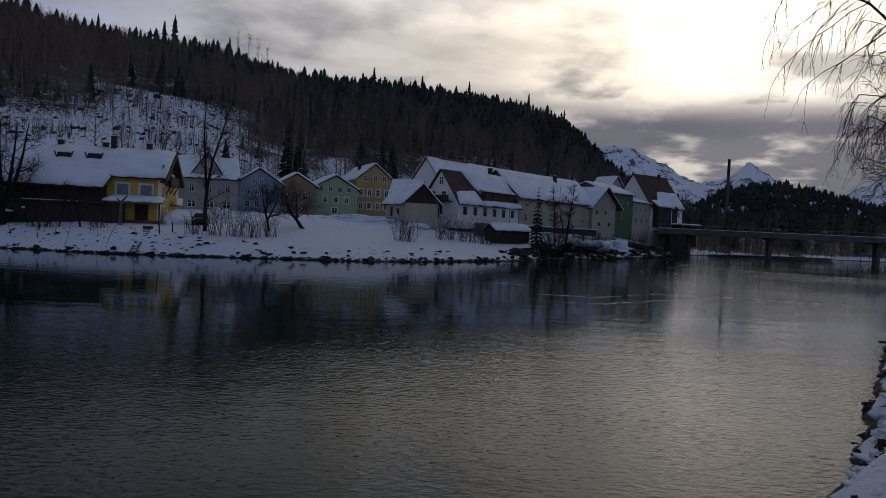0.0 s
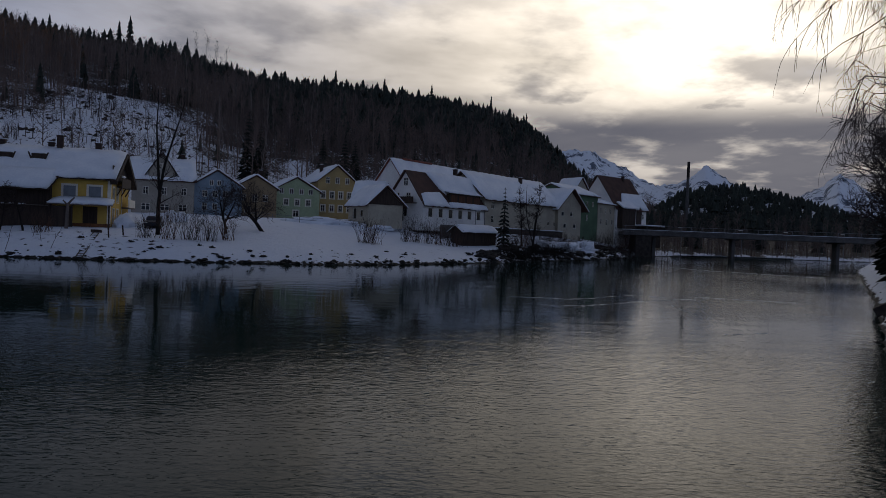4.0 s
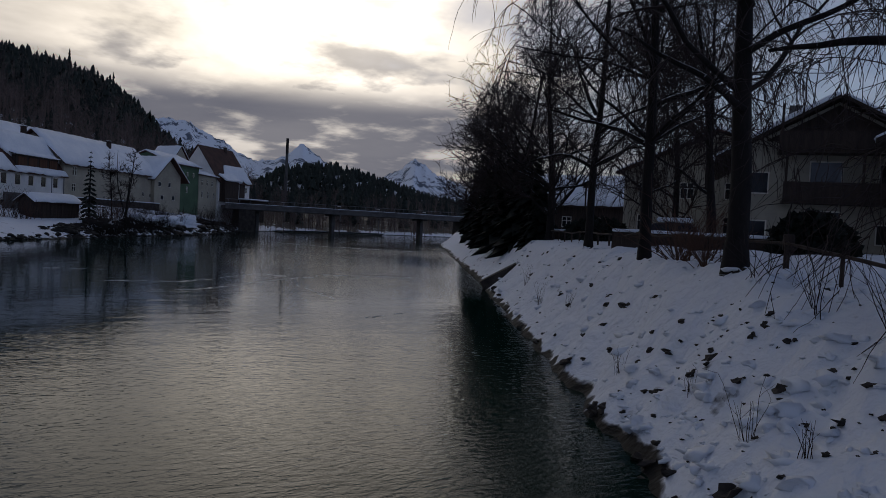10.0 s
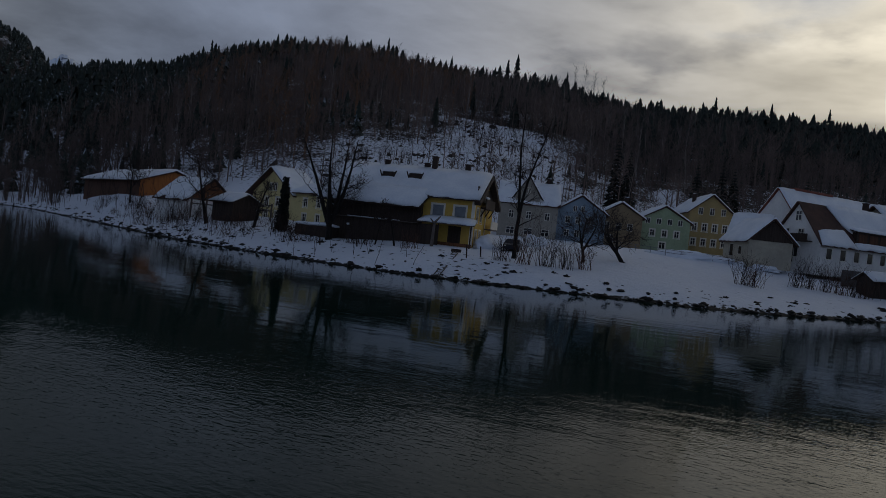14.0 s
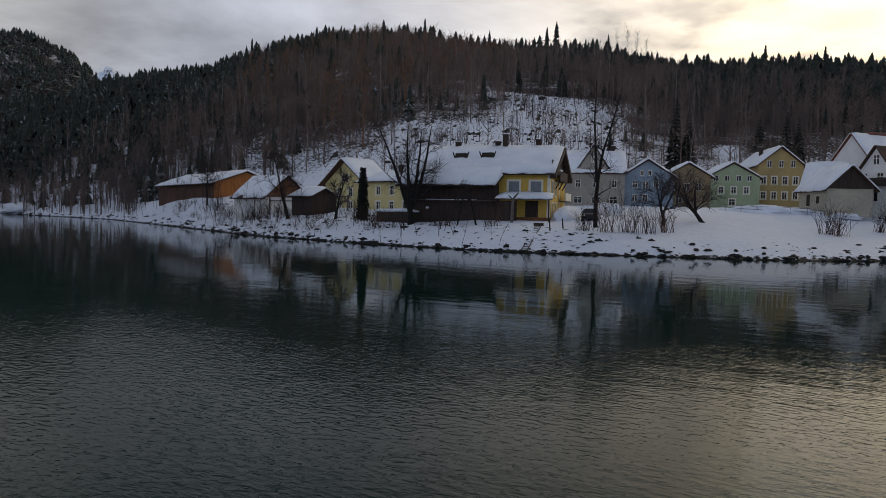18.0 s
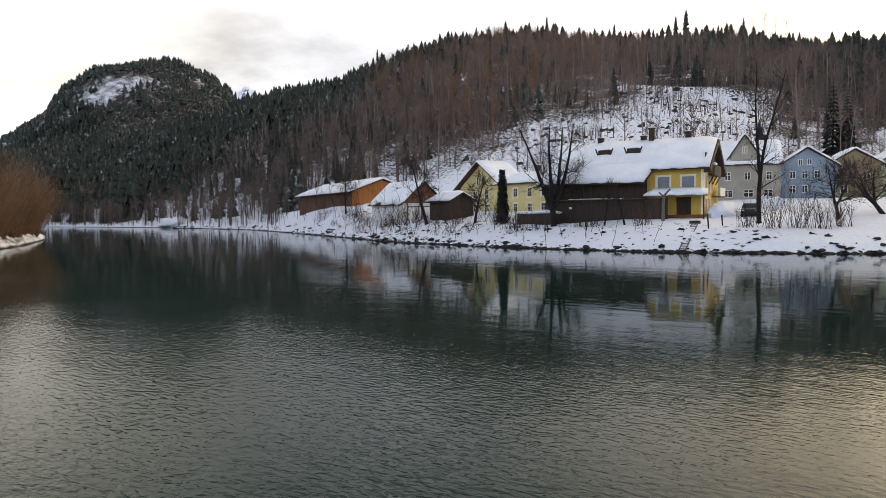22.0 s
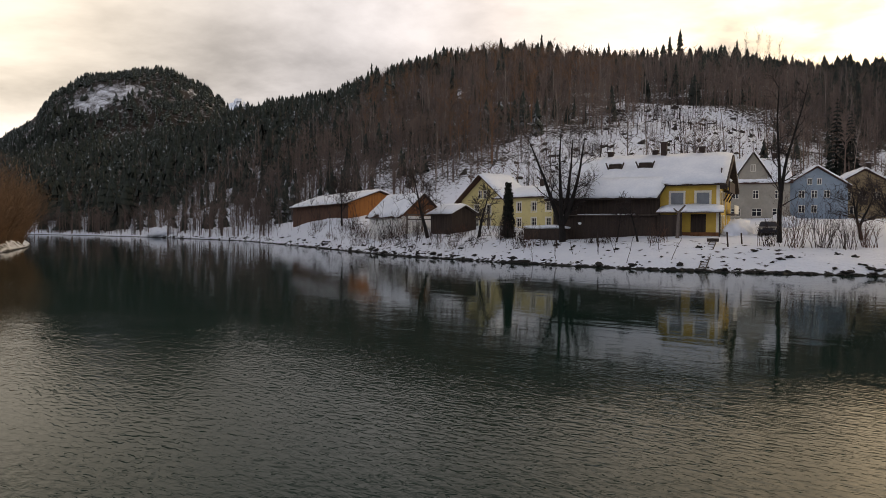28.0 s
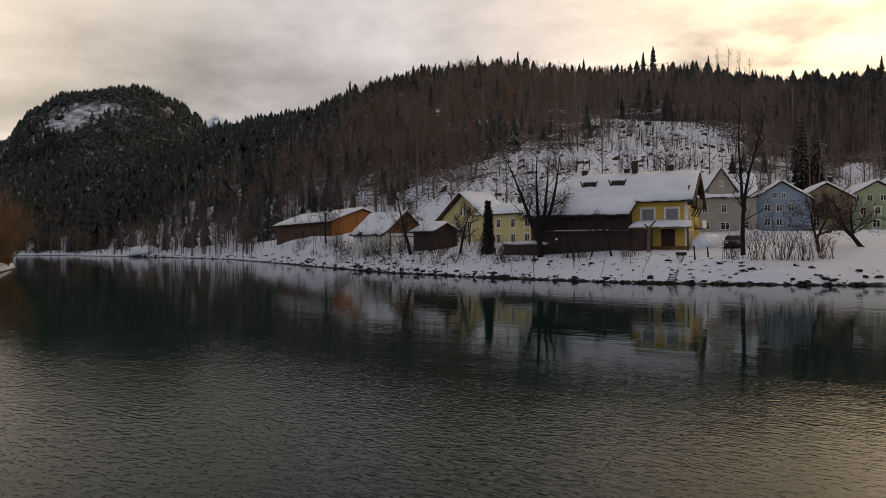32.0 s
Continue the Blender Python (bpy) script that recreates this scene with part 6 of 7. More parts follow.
def tree_parts(seed, height, radius, lean=(0, 0), fork=0.3, limbs=12, limb_len=0.42, limb_rise=0.55, limb_pull=0.03, second=6, twigs=6, twig_len=0.9, twig_pull=-0.02, weep=False, stems=1, split=0.0, spread=0.33, arms=()):
    r = np.random.RandomState(seed)
    trunk, mid, fine = [], [], []
    flows = []
    base = limb_path(r, (0, 0, 0), (lean[0], lean[1], 1), height * (split if stems > 1 else 1), 9 if stems == 1 else 4, radius, radius * (0.78 if stems > 1 else 0.12), 0.035, 0.02, trunk)
    if stems > 1:
        for s in range(stems):
            a = s * 2 * np.pi / stems + r.uniform(0, 1)
            nodes = limb_path(r, base[-1][0], (spread * np.cos(a) + lean[0], spread * np.sin(a) + lean[1], 1), height * (1 - split), 9, radius * 0.72, radius * 0.1, 0.05, 0.05, trunk)
            flows += nodes[1:-1]
        flows += base[-2:]
    else:
        flows += [base[max(1, int(round(k)))] for k in np.linspace(fork * 9, 8, 8)]
    for i in range(limbs):
        p, d, rr = flows[i % len(flows)] if i < len(flows) else flows[r.randint(len(flows))]
        a = i * 2.4 + r.uniform(-0.4, 0.4)
        rel = p[2] / height
        ln = height * limb_len * (1.15 - 0.75 * rel) * r.uniform(0.75, 1.2)
        way = (np.cos(a), np.sin(a), limb_rise + r.uniform(-0.15, 0.3))
        nodes = limb_path(r, p, way, ln, 8, max(0.03, rr * 0.38), 0.016, 0.14, limb_pull, trunk)
        for k in range(second):
            q, dq, rq = nodes[r.randint(2, len(nodes))]
            sub = limb_path(r, q, side_way(r, dq, 0.6, -0.1 if weep else 0.2), ln * r.uniform(0.25, 0.5), 5, max(0.012, rq * 0.55), 0.009, 0.14, -0.10 if weep else 0.04, mid)
            for t in range(twigs):
                u, du, ru = sub[r.randint(1, len(sub))]
                if weep:
                    tw = limb_path(r, u, side_way(r, du, 0.4, -0.3), twig_len * r.uniform(0.5, 1.5), 5, 0.009, 0.004, 0.10, -0.26, fine)
                    for _ in range(2):
                        e, de, _r = tw[r.randint(1, len(tw))]
                        limb_path(r, e, side_way(r, de, 0.35, -0.2), twig_len * r.uniform(0.25, 0.6), 3, 0.006, 0.0035, 0.1, -0.15, fine)
                else:
                    tw = limb_path(r, u, side_way(r, du, 0.5, 0.15), twig_len * r.uniform(0.5, 1.4), 3, 0.010, 0.005, 0.15, twig_pull, fine)
                    e, de, _r = tw[-2]
                    limb_path(r, e, side_way(r, de, 0.5, 0.1), twig_len * 0.5, 2, 0.007, 0.004, 0.15, twig_pull, fine)
    # long arms from which strands of twigs hang
    for z, way, ln, ra, pull in arms:
        nodes = limb_path(r, (lean[0] * z, lean[1] * z, z), way, ln, 12, ra, 0.025, 0.09, pull, trunk)
        for k in range(11):
            q, dq, rq = nodes[r.randint(2, len(nodes))]
            st = limb_path(r, q, side_way(r, dq, 0.65, 0.0), r.uniform(0.7, 2.2), 9, max(0.007, min(0.013, rq * 0.35)), 0.004, 0.13, -0.13, mid)
            for _ in range(7):
                u, du, ru = st[r.randint(1, len(st))]
                tw = limb_path(r, u, side_way(r, du, 0.5, -0.1), r.uniform(0.4, 1.2), 4, 0.009, 0.004, 0.16, -0.12, fine)
                e, de, _r = tw[r.randint(1, len(tw))]
                limb_path(r, e, side_way(r, de, 0.5, -0.1), r.uniform(0.2, 0.6), 3, 0.006, 0.0035, 0.16, -0.08, fine)
    return trunk, mid, fine


def tree(name, x, y, label, bark=None, twig=None, sink=0.25, group="", thick=1.0, **k):
    trunk, mid, fine = tree_parts(**k)
    z = float(ground_z(x, y)) - sink
    t = thing(name, pose(x, y, z), label, "tree", group)
    s = np.array(trunk)
    # roots flare at the foot and go on into the slope
    ra = s[0, 6]
    foot = [(0, 0, -0.9, 0, 0, 0.05, ra * 1.4, ra * 1.3), (0, 0, 0.05, *(s[0, 3:6] * 0.4), ra * 1.3, ra * 1.02)]
    v, f = tubes(np.concatenate([foot, s]), 9)
    ob = piece("trunk", mesh_np("trunk", v, f, bark or BARK, True), t)
    # snow lies along the flatter limbs
    d = s[:, 3:6] - s[:, :3]
    flat = (np.abs(d[:, 2]) < 0.72 * np.linalg.norm(d, axis=1)) & (s[:, 6] > 0.04)
    if flat.any():
        w = s[flat].copy()
        w[:, 2] += w[:, 6] * 0.55; w[:, 5] += w[:, 7] * 0.55
        w[:, 6:] *= 0.55
        sv, sf = tubes(w, 6)
        tagged(piece("snow", mesh_np("snow", sv, sf, SNOW, True), ob), "snow lying along the limbs", kind="stuff")
    fv, ff = join_np([tubes(np.array(mid) * np.array([1, 1, 1, 1, 1, 1, thick, thick]), 4), tubes(np.array(fine) * np.array([1, 1, 1, 1, 1, 1, thick, thick]), 3)])
    piece("crown", mesh_np("crown", fv, ff, twig or TWIG), t, "bare branches and thin twigs")
    return t


ROW = "bare trees along the fence"
# the weeping trees on the steep bank
tree("weeping_tree", 11.75, 4.75, "leaning forked bare tree with long hanging branches by the fence", group=ROW, seed=101, height=15, radius=0.31, lean=(0.03, 0.06), stems=2, split=0.25, spread=0.24, limbs=28, limb_len=0.32, limb_rise=0.7, limb_pull=-0.02, second=6, twigs=7, twig_len=1.1, weep=True, thick=0.85,
     arms=((2.9, (-0.25, 0.95, 0.75), 3.6, 0.13, -0.02), (2.6, (-0.9, 0.4, 0.2), 2.2, 0.07, -0.07), (4.0, (-0.3, 0.85, 0.45), 3.2, 0.09, -0.05), (3.4, (0.7, -0.7, 0.5), 3.6, 0.09, -0.06), (3.2, (-0.88, 0.48, 0.1), 2.4, 0.042, -0.10), (2.9, (-0.95, 0.25, 0.1), 2.2, 0.04, -0.11), (3.4, (-0.75, 0.65, 0.25), 2.7, 0.045, -0.10)))
for x, y, h, seed, ra in ((14.5, 11.0, 17, 102, 0.23), (17.9, 16.3, 16, 103, 0.18), (22.1, 22.8, 15.5, 104, 0.17)):
    tree("bare_tree", x, y, "tall dark bare tree with drooping twigs beside the fence rail", group=ROW, seed=seed, height=h, radius=ra, fork=0.20, limbs=27, limb_len=0.34, limb_rise=0.6, limb_pull=-0.01, second=8, twigs=8, twig_len=0.85, weep=True, thick=1.05,
         arms=((3.4, (-0.7, 0.5, 0.6), 3.2, 0.08, -0.03), (4.6, (0.6, -0.6, 0.6), 3.6, 0.08, -0.04), (5.5, (-0.8, -0.2, 0.8), 3.2, 0.08, -0.02)))
for x, y, h, seed, th in ((31.0, 35.0, 15, 105, 1.5), (36.5, 45.5, 14, 106, 1.8), (44.5, 58.0, 13.5, 107, 2.2), (54.0, 73.0, 13, 108, 2.6)):
    tree("bare_tree", x, y, "dark bare tree at the top of the bank", group=ROW, seed=seed, height=h, radius=0.26, fork=0.10, limbs=32, limb_len=0.42, limb_rise=0.5, second=8, twigs=8, twig_len=1.0, thick=th)
tree("forked_tree", 29.5, 22.5, "bare garden tree forked low behind the fence", seed=109, height=13, radius=0.24, stems=2, split=0.2, spread=0.25, limbs=22, limb_len=0.38, limb_rise=0.7, second=8, twigs=7, twig_len=1.1, weep=True, thick=1.3)
tree("garden_tree", 24.0, 8.5, "bare weeping garden tree near the chalets", seed=110, height=12, radius=0.20, fork=0.3, limbs=16, limb_len=0.36, limb_rise=0.5, limb_pull=-0.03, second=6, twigs=5, twig_len=1.2, weep=True, thick=1.0)
tree("garden_tree", 40.0, 33.0, "bare garden tree among the houses", seed=111, height=14, radius=0.24, fork=0.15, limbs=28, limb_len=0.42, limb_rise=0.6, second=8, twigs=8, twig_len=1.2, thick=1.8)
tree("garden_tree", 34.0, 30.0, "bare garden tree with drooping twigs among the houses", seed=113, height=14, radius=0.22, fork=0.2, limbs=18, limb_len=0.36, limb_rise=0.6, second=6, twigs=5, twig_len=1.0, weep=True, thick=1.1)
tree("garden_tree", 20.5, -1.5, "bare weeping garden tree beyond the fence", seed=112, height=13, radius=0.24, fork=0.3, limbs=22, limb_len=0.44, limb_rise=0.3, limb_pull=-0.03, second=8, twigs=7, twig_len=1.5, weep=True)

# trees of the north bank
NB = "bare trees on the opposite bank"
tree("tall_tree", -24.6, 73.4, "tall twin-stemmed bare tree beside the parked car", group=NB, seed=121, height=15, radius=0.23, stems=2, split=0.30, spread=0.10, limbs=22, limb_len=0.17, limb_rise=0.8, second=5, twigs=4, twig_len=0.8, thick=1.2)
tree("bank_tree", -45.0, 71.0, "bushy bare tree in front of the dark barn", group=NB, seed=122, height=11.5, radius=0.38, stems=4, split=0.16, spread=0.5, limbs=26, limb_len=0.34, limb_rise=0.7, second=6, twigs=5, twig_len=0.9, thick=1.5)
tree("apple_tree", -19.0, 78.6, "gnarled dark apple tree on the snowy lawn", group=NB, seed=123, height=5.2, radius=0.18, stems=3, split=0.28, spread=0.6, limbs=22, limb_len=0.55, limb_rise=0.4, second=5, twigs=5, twig_len=0.8, thick=1.5)
tree("apple_tree", -15.8, 83.0, "leaning dark apple tree on the snowy lawn", group=NB, seed=124, height=5.0, radius=0.24, lean=(-0.75, 0.0), stems=3, split=0.30, spread=0.6, limbs=22, limb_len=0.6, limb_rise=0.4, second=5, twigs=5, twig_len=0.8, thick=1.5)
tree("leaning_tree", -67.6, 76.6, "thin tree leaning over the snowy bank", group=NB, seed=125, height=9, radius=0.26, lean=(-0.30, 0.0), fork=0.3, limbs=14, limb_len=0.36, limb_rise=0.6, second=5, twigs=5, twig_len=0.9, thick=2.2)
tree("bank_tree", -57.5, 73.6, "crooked bare tree beside the dark shed", group=NB, seed=126, height=6, radius=0.2, lean=(0.15, 0), fork=0.3, limbs=12, limb_len=0.4, second=5, twigs=5, twig_len=0.7, thick=2.2)
tree("bank_tree", -101.5, 94.0, "snow-dusted bare tree at the water's edge", group=NB, seed=127, height=8, radius=0.2, fork=0.3, limbs=12, limb_len=0.4, second=5, twigs=5, twig_len=0.9, thick=2.4)
tree("bank_tree", -36.6, 70.6, "thin crooked tree in front of the porch", group=NB, seed=128, height=4.6, radius=0.12, lean=(-0.2, 0), fork=0.4, limbs=8, limb_len=0.35, second=4, twigs=4, twig_len=0.5, thick=2.2)
tree("bank_tree", -38.6, 70.0, "thin crooked tree in front of the porch", group=NB, seed=129, height=3.8, radius=0.10, lean=(0.25, 0), fork=0.4, limbs=8, limb_len=0.35, second=4, twigs=4, twig_len=0.5, thick=2.2)
tree("young_tree", 20.6, 110.5, "slender bare multi-stemmed tree on the rocky bank", group=NB, seed=130, height=10.5, radius=0.16, stems=3, split=0.08, limbs=14, limb_len=0.16, limb_rise=1.2, second=5, twigs=4, twig_len=0.8, thick=2.4)
tree("young_tree", 18.6, 109.5, "slender bare tree on the rocky bank", group=NB, seed=131, height=9, radius=0.13, fork=0.3, limbs=12, limb_len=0.16, limb_rise=1.2, second=5, twigs=4, twig_len=0.8, thick=2.4)

# up the river on the near side
SB = "bare trees on the bluff"
for i, (x, y, h) in enumerate(((-101, 31, 15), (-105, 28, 15), (-99, 22, 13), (-109, 35, 13), (-118, 42, 10), (-126, 47, 9), (-104, 24, 14))):
    tree("bluff_tree", x, y, "bare tree with snow on its limbs above the bluff", group=SB, seed=140 + i, height=h, radius=0.3, stems=2 if i < 3 else 1, split=0.2, fork=0.2, limbs=16, limb_len=0.36, limb_rise=0.8, second=6, twigs=6, twig_len=1.2, thick=2.2, bark=BARK)


def shrub(name, x, y, label, seed, height, stems=14, spread=0.55, twig=None, r0=0.012, group="", category="shrub", parts_each=4, sink=0.05, foot=0.12):
    r = np.random.RandomState(seed)
    segs, fine = [], []
    for k in range(stems):
        a, s = r.uniform(0, 2 * np.pi), r.uniform(0.1, spread)
        nodes = limb_path(r, (r.normal(0, 1) * foot, r.normal(0, 1) * foot, 0), (s * np.cos(a), s * np.sin(a), 1), height * r.uniform(0.55, 1.1), 6, r0, r0 * 0.4, 0.07, -0.01, segs)
        for _ in range(parts_each):
            q, d, _r = nodes[r.randint(2, len(nodes))]
            limb_path(r, q, side_way(r, d, 0.45, 0.1), height * r.uniform(0.15, 0.35), 3, r0 * 0.5, r0 * 0.3, 0.12, 0.0, fine)
    v, f = join_np([tubes(segs, 4), tubes(fine, 3)] if fine else [tubes(segs, 4)])
    ob = new(name, mesh_np(name, v, f, twig or TWIG))
    ob.matrix_basis = pose(x, y, float(ground_z(x, y)) - sink)
    return tagged(ob, label, category, group)


# near bank: a low willow bush, dry stalks, hanging suckers
shrub("willow_bush", 16.8, 14.2, "reddish bare willow bush on the snowy slope", 201, 2.0, 46, 1.3, TWIG_RED, 0.014)
shrub("willow_bush", 15.9, 12.7, "reddish bare willow bush at the foot of a tree", 202, 1.5, 34, 1.3, TWIG_RED, 0.012)
STALKS = "dry stalks on the near slope"
for i, (x, y, h) in enumerate(((9.7, 7.4, 0.95), (9.3, 6.4, 0.5), (11.4, 9.6, 0.45), (12.6, 12.2, 0.5), (19.0, 22.0, 0.9), (22.5, 27.0, 1.0), (8.3, 4.6, 0.55), (17.2, 18.6, 0.6))):
    shrub("dry_stalk", x, y, "thin dry stalks standing in the snow", 210 + i, h, 9, 0.16, TWIG, 0.006, STALKS, "plant", 1, foot=0.05)
for i, (x, y, h) in enumerate(((11.8, 6.6, 1.5), (12.6, 8.2, 1.3), (10.0, 2.6, 1.6), (13.8, 10.0, 1.2))):
    shrub("sucker_shrub", x, y, "thin bare shoots under the hanging branches", 220 + i, h, 10, 0.7, TWIG, 0.008, "bare shoots below the trees")
# opposite bank
OB = "bare shrubs on the opposite bank"
r_ = random.Random(77)
for i, (x, y, h) in enumerate(((-22.6, 70.8, 2.6), (-20.8, 71.6, 2.8), (-19.2, 72.4, 2.2), (-17.8, 74.5, 1.6), (-24.6, 70.4, 2.0), (-4.2, 86.0, 3.0), (-3.2, 86.6, 2.4), (2.2, 95.5, 2.8), (3.6, 96.5, 3.0), (5.2, 98.0, 2.8), (6.8, 99.5, 2.6), (0.8, 94.0, 2.2), (8.0, 101.0, 2.2),
                               (-41.0, 69.6, 1.8), (-39.4, 69.5, 2.0), (-34.2, 69.3, 1.6), (-50.0, 70.6, 1.6), (-53.5, 72.6, 1.8), (-60.5, 74.2, 1.8), (-63.5, 75.6, 1.6), (-71.5, 78.6, 2.4), (-74.5, 79.6, 2.6), (-78.0, 81.5, 2.4), (-82.0, 83.6, 2.0), (-90.0, 87.5, 2.2), (-95.0, 90.5, 2.6),
                               (16.8, 104.0, 2.2), (18.6, 106.4, 2.4), (23.5, 113.5, 2.6), (27.0, 118.0, 2.6), (31.0, 124.0, 2.4), (36.0, 132.0, 2.6), (41.0, 139.5, 3.0), (46.0, 148.0, 3.4), (49.5, 154.0, 3.6))):
    shrub("bank_shrub", x, y, "bare brown shrub on the snowy bank", 240 + i, h * (1.45 if -26 < x < -16 else 1.15) * r_.uniform(0.8, 1.2), 30, 0.5, TWIG_RED if i % 3 == 0 else TWIG, 0.020, OB, foot=0.45)
for i in range(22):
    t_ = i / 21
    x, y = 14.5 + 36 * t_ + r_.uniform(-1, 1), 99.5 + 52 * t_ + r_.uniform(0.5, 5.0)
    shrub("bank_shrub", x, y, "dark tangled shrub on the rocky bank", 560 + i, r_.uniform(1.2, 2.8), 26, 0.9, TWIG, 0.022, OB, foot=0.5)
for i in range(14):
    t_ = (i + r_.random()) / 14
    x, y = 14.0 + 13 * t_, 94.6 + 19.5 * t_ + r_.uniform(-0.6, 2.2)
    shrub("bramble", x, y, "dense dark brambles over the rubble at the waterline", 780 + i, r_.uniform(1.0, 2.2), 46, 1.4, BARK, 0.030, "brambles on the rocky bank", "shrub", 5, foot=0.8)
for i in range(46):
    x = -98 + 68 * (i + r_.random()) / 46
    y = float(np.interp(x, NORTH_SHORE[5:13, 0], NORTH_SHORE[5:13, 1])) + r_.uniform(0.8, 4.5)
    shrub("sapling", x, y, "thin bare sapling on the snowy bank", 500 + i, r_.uniform(1.6, 4.2), r_.choice((1, 1, 2)), 0.3, TWIG, 0.028, "saplings on the opposite bank", "sapling", 5, foot=0.0)
for i in range(54):
    x = -118 + 72 * (i + r_.random()) / 54
    y = float(np.interp(x, NORTH_SHORE[5:13, 0], NORTH_SHORE[5:13, 1])) + r_.uniform(1.0, 8.0)
    shrub("bank_shrub", x, y, "low tangled brush on the steep snowy bank", 640 + i, r_.uniform(0.9, 2.6), r_.randint(9, 20), 0.8, TWIG_RED if i % 4 == 0 else TWIG, 0.018, OB, foot=0.5)
for i in range(34):
    x = -150 + 84 * (i + r_.random()) / 34
    y = float(np.interp(x, NORTH_SHORE[4:13, 0], NORTH_SHORE[4:13, 1])) + r_.uniform(1.5, 7.0)
    shrub("sapling", x, y, "tall thin bare sapling before the barns", 720 + i, r_.uniform(4.0, 8.5), 1, 0.18, TWIG, 0.045, "saplings on the opposite bank", "sapling", 9, foot=0.0)
# reddish willows at the foot of the bluff, up the river
for i in range(16):
    t_ = i / 15
    x, y = -101 - 42 * t_, 38.2 + 22.5 * t_
    shrub("river_willow", x + r_.uniform(-1, 1), y - 2.5, "dense brown willow thicket at the river's edge", 300 + i, r_.uniform(6.5, 10.0), 58, 0.7, WILLOW, 0.035, "willow thickets up the river", "shrub", 9)
for i, (x, y) in enumerate(((-94.5, 30.5), (-92.5, 27.0), (-97.0, 33.0), (-91.5, 23.5))):
    shrub("bluff_bush", x, y, "snow-dusted dark bush on the bluff", 320 + i, 2.6, 34, 1.2, TWIG, 0.03, "bushes on the bluff")


def conifer(name, x, y, height, width, label, seed, material=None, group="", tiers=16, sides=15, bare=0.05):
    """A spruce or yew as many ragged sprays round a stem."""
    r = np.random.RandomState(seed)
    vs, fs = [], []
    for k in range(tiers):
        f = k / tiers
        z = height * (bare + (1 - bare) * f)
        rad = width * (1 - f) ** 0.8 + 0.06
        for s in range(sides):
            a = r.uniform(0, 2 * np.pi)
            l = rad * r.uniform(0.6, 1.1)
            c, sn = np.cos(a), np.sin(a)
            tip = np.array([c * l, sn * l, z - l * r.uniform(0.25, 0.6)])
            root = np.array([0, 0, z + 0.1])
            side = np.array([-sn, c, 0]) * l * r.uniform(0.16, 0.3)
            m_ = root * 0.4 + tip * 0.6 + np.array([0, 0, l * 0.08])
            n = len(vs)
            vs += [root, m_ - side, tip, m_ + side, m_ - np.array([0, 0, l * 0.22])]
            fs += [(n, n + 1, n + 2), (n, n + 2, n + 3), (n, n + 4, n + 2)]
    t = thing(name, pose(x, y, float(ground_z(x, y)) - 0.1), label, "tree", group)
    piece("crown", mesh_np("crown", np.array(vs), np.array(fs), material or SPRUCE), t)
    part("trunk", rod(bmesh.new(), (0, 0, -0.2), (0, 0, height * 0.97), height * 0.018, 0.01, 6), BARK, t)
    return t


# big spruces at the foot of the slope behind the village
for i, (az_, d_, h_) in enumerate(((-12.3, 172, 17), (-11.4, 178, 14), (-6.6, 178, 15), (-4.9, 176, 16), (-4.1, 182, 14), (0.6, 186, 14), (1.4, 190, 12), (3.6, 190, 12))):
    conifer("tall_spruce", d_ * math.sin(radians(az_)), d_ * math.cos(radians(az_)), h_, 2.6, "tall dark spruce at the foot of the slope", 460 + i, SPRUCE, "tall spruces behind the village", 22, 22, 0.02)
conifer("small_spruce", 15.1, 104.2, 9.3, 1.3, "narrow young spruce on the rocky bank", 401)
for i, (x, y, h, w) in enumerate(((34.2, 40.8, 7.4, 2.7), (38.2, 47.6, 8.2, 2.9), (42.4, 55.0, 7.8, 2.9), (31.4, 36.6, 3.6, 1.5), (49.0, 64.2, 8.0, 2.8), (55.0, 74.8, 8.5, 3.0), (36.6, 44.0, 5.5, 1.9), (45.5, 59.5, 6.5, 2.2))):
    conifer("dark_yew", x, y, h, w, "dense dark evergreen overhanging the water", 410 + i, YEW, "dark evergreens at the river's edge", 18, 34, 0.02)
for i, (x, y, h) in enumerate(((-52.0, 103.0, 6.0), (-55.5, 106.0, 5.0), (-60.0, 112.0, 6.5), (-47.5, 108.0, 5.0), (-80.0, 104.0, 6.0), (-72.0, 108.0, 7.0))):
    conifer("young_spruce", x, y, h, 1.5, "young snow-dusted spruce behind the yellow houses", 430 + i, SPRUCE, "young spruces")
# the ivy-clad stump by the pale yellow house
iv = thing("ivy_trunk", pose(-53.4, 73.6, float(ground_z(-53.4, 73.6)) + 0.1), "dead trunk thickly clad in dark ivy", "tree trunk")
bm = bmesh.new()
for k in range(8):
    rod(bm, (0.06 * math.sin(k * 2.1), 0.05 * math.cos(k * 1.7), k * 0.75), (0.06 * math.sin(k * 2.1 + 2), 0.05 * math.cos(k * 1.7 + 2), k * 0.75 + 0.85), 0.60 - 0.052 * k, 0.56 - 0.052 * k, 9)
part("trunk", bm, YEW, iv)
r9 = np.random.RandomState(440)
lv, lf = [], []
for k in range(900):
    a, z = r9.uniform(0, 2 * np.pi), r9.uniform(0.1, 6.1)
    c = np.array([np.cos(a), np.sin(a), 0]) * (0.66 - 0.078 * z + r9.uniform(-0.05, 0.18)) + np.array([0, 0, z])
    u, w_ = r9.normal(0, 0.10, 3), r9.normal(0, 0.10, 3)
    n = len(lv)
    lv += [c - u, c + w_, c + u, c - w_]
    lf.append((n, n + 1, n + 2, n + 3))
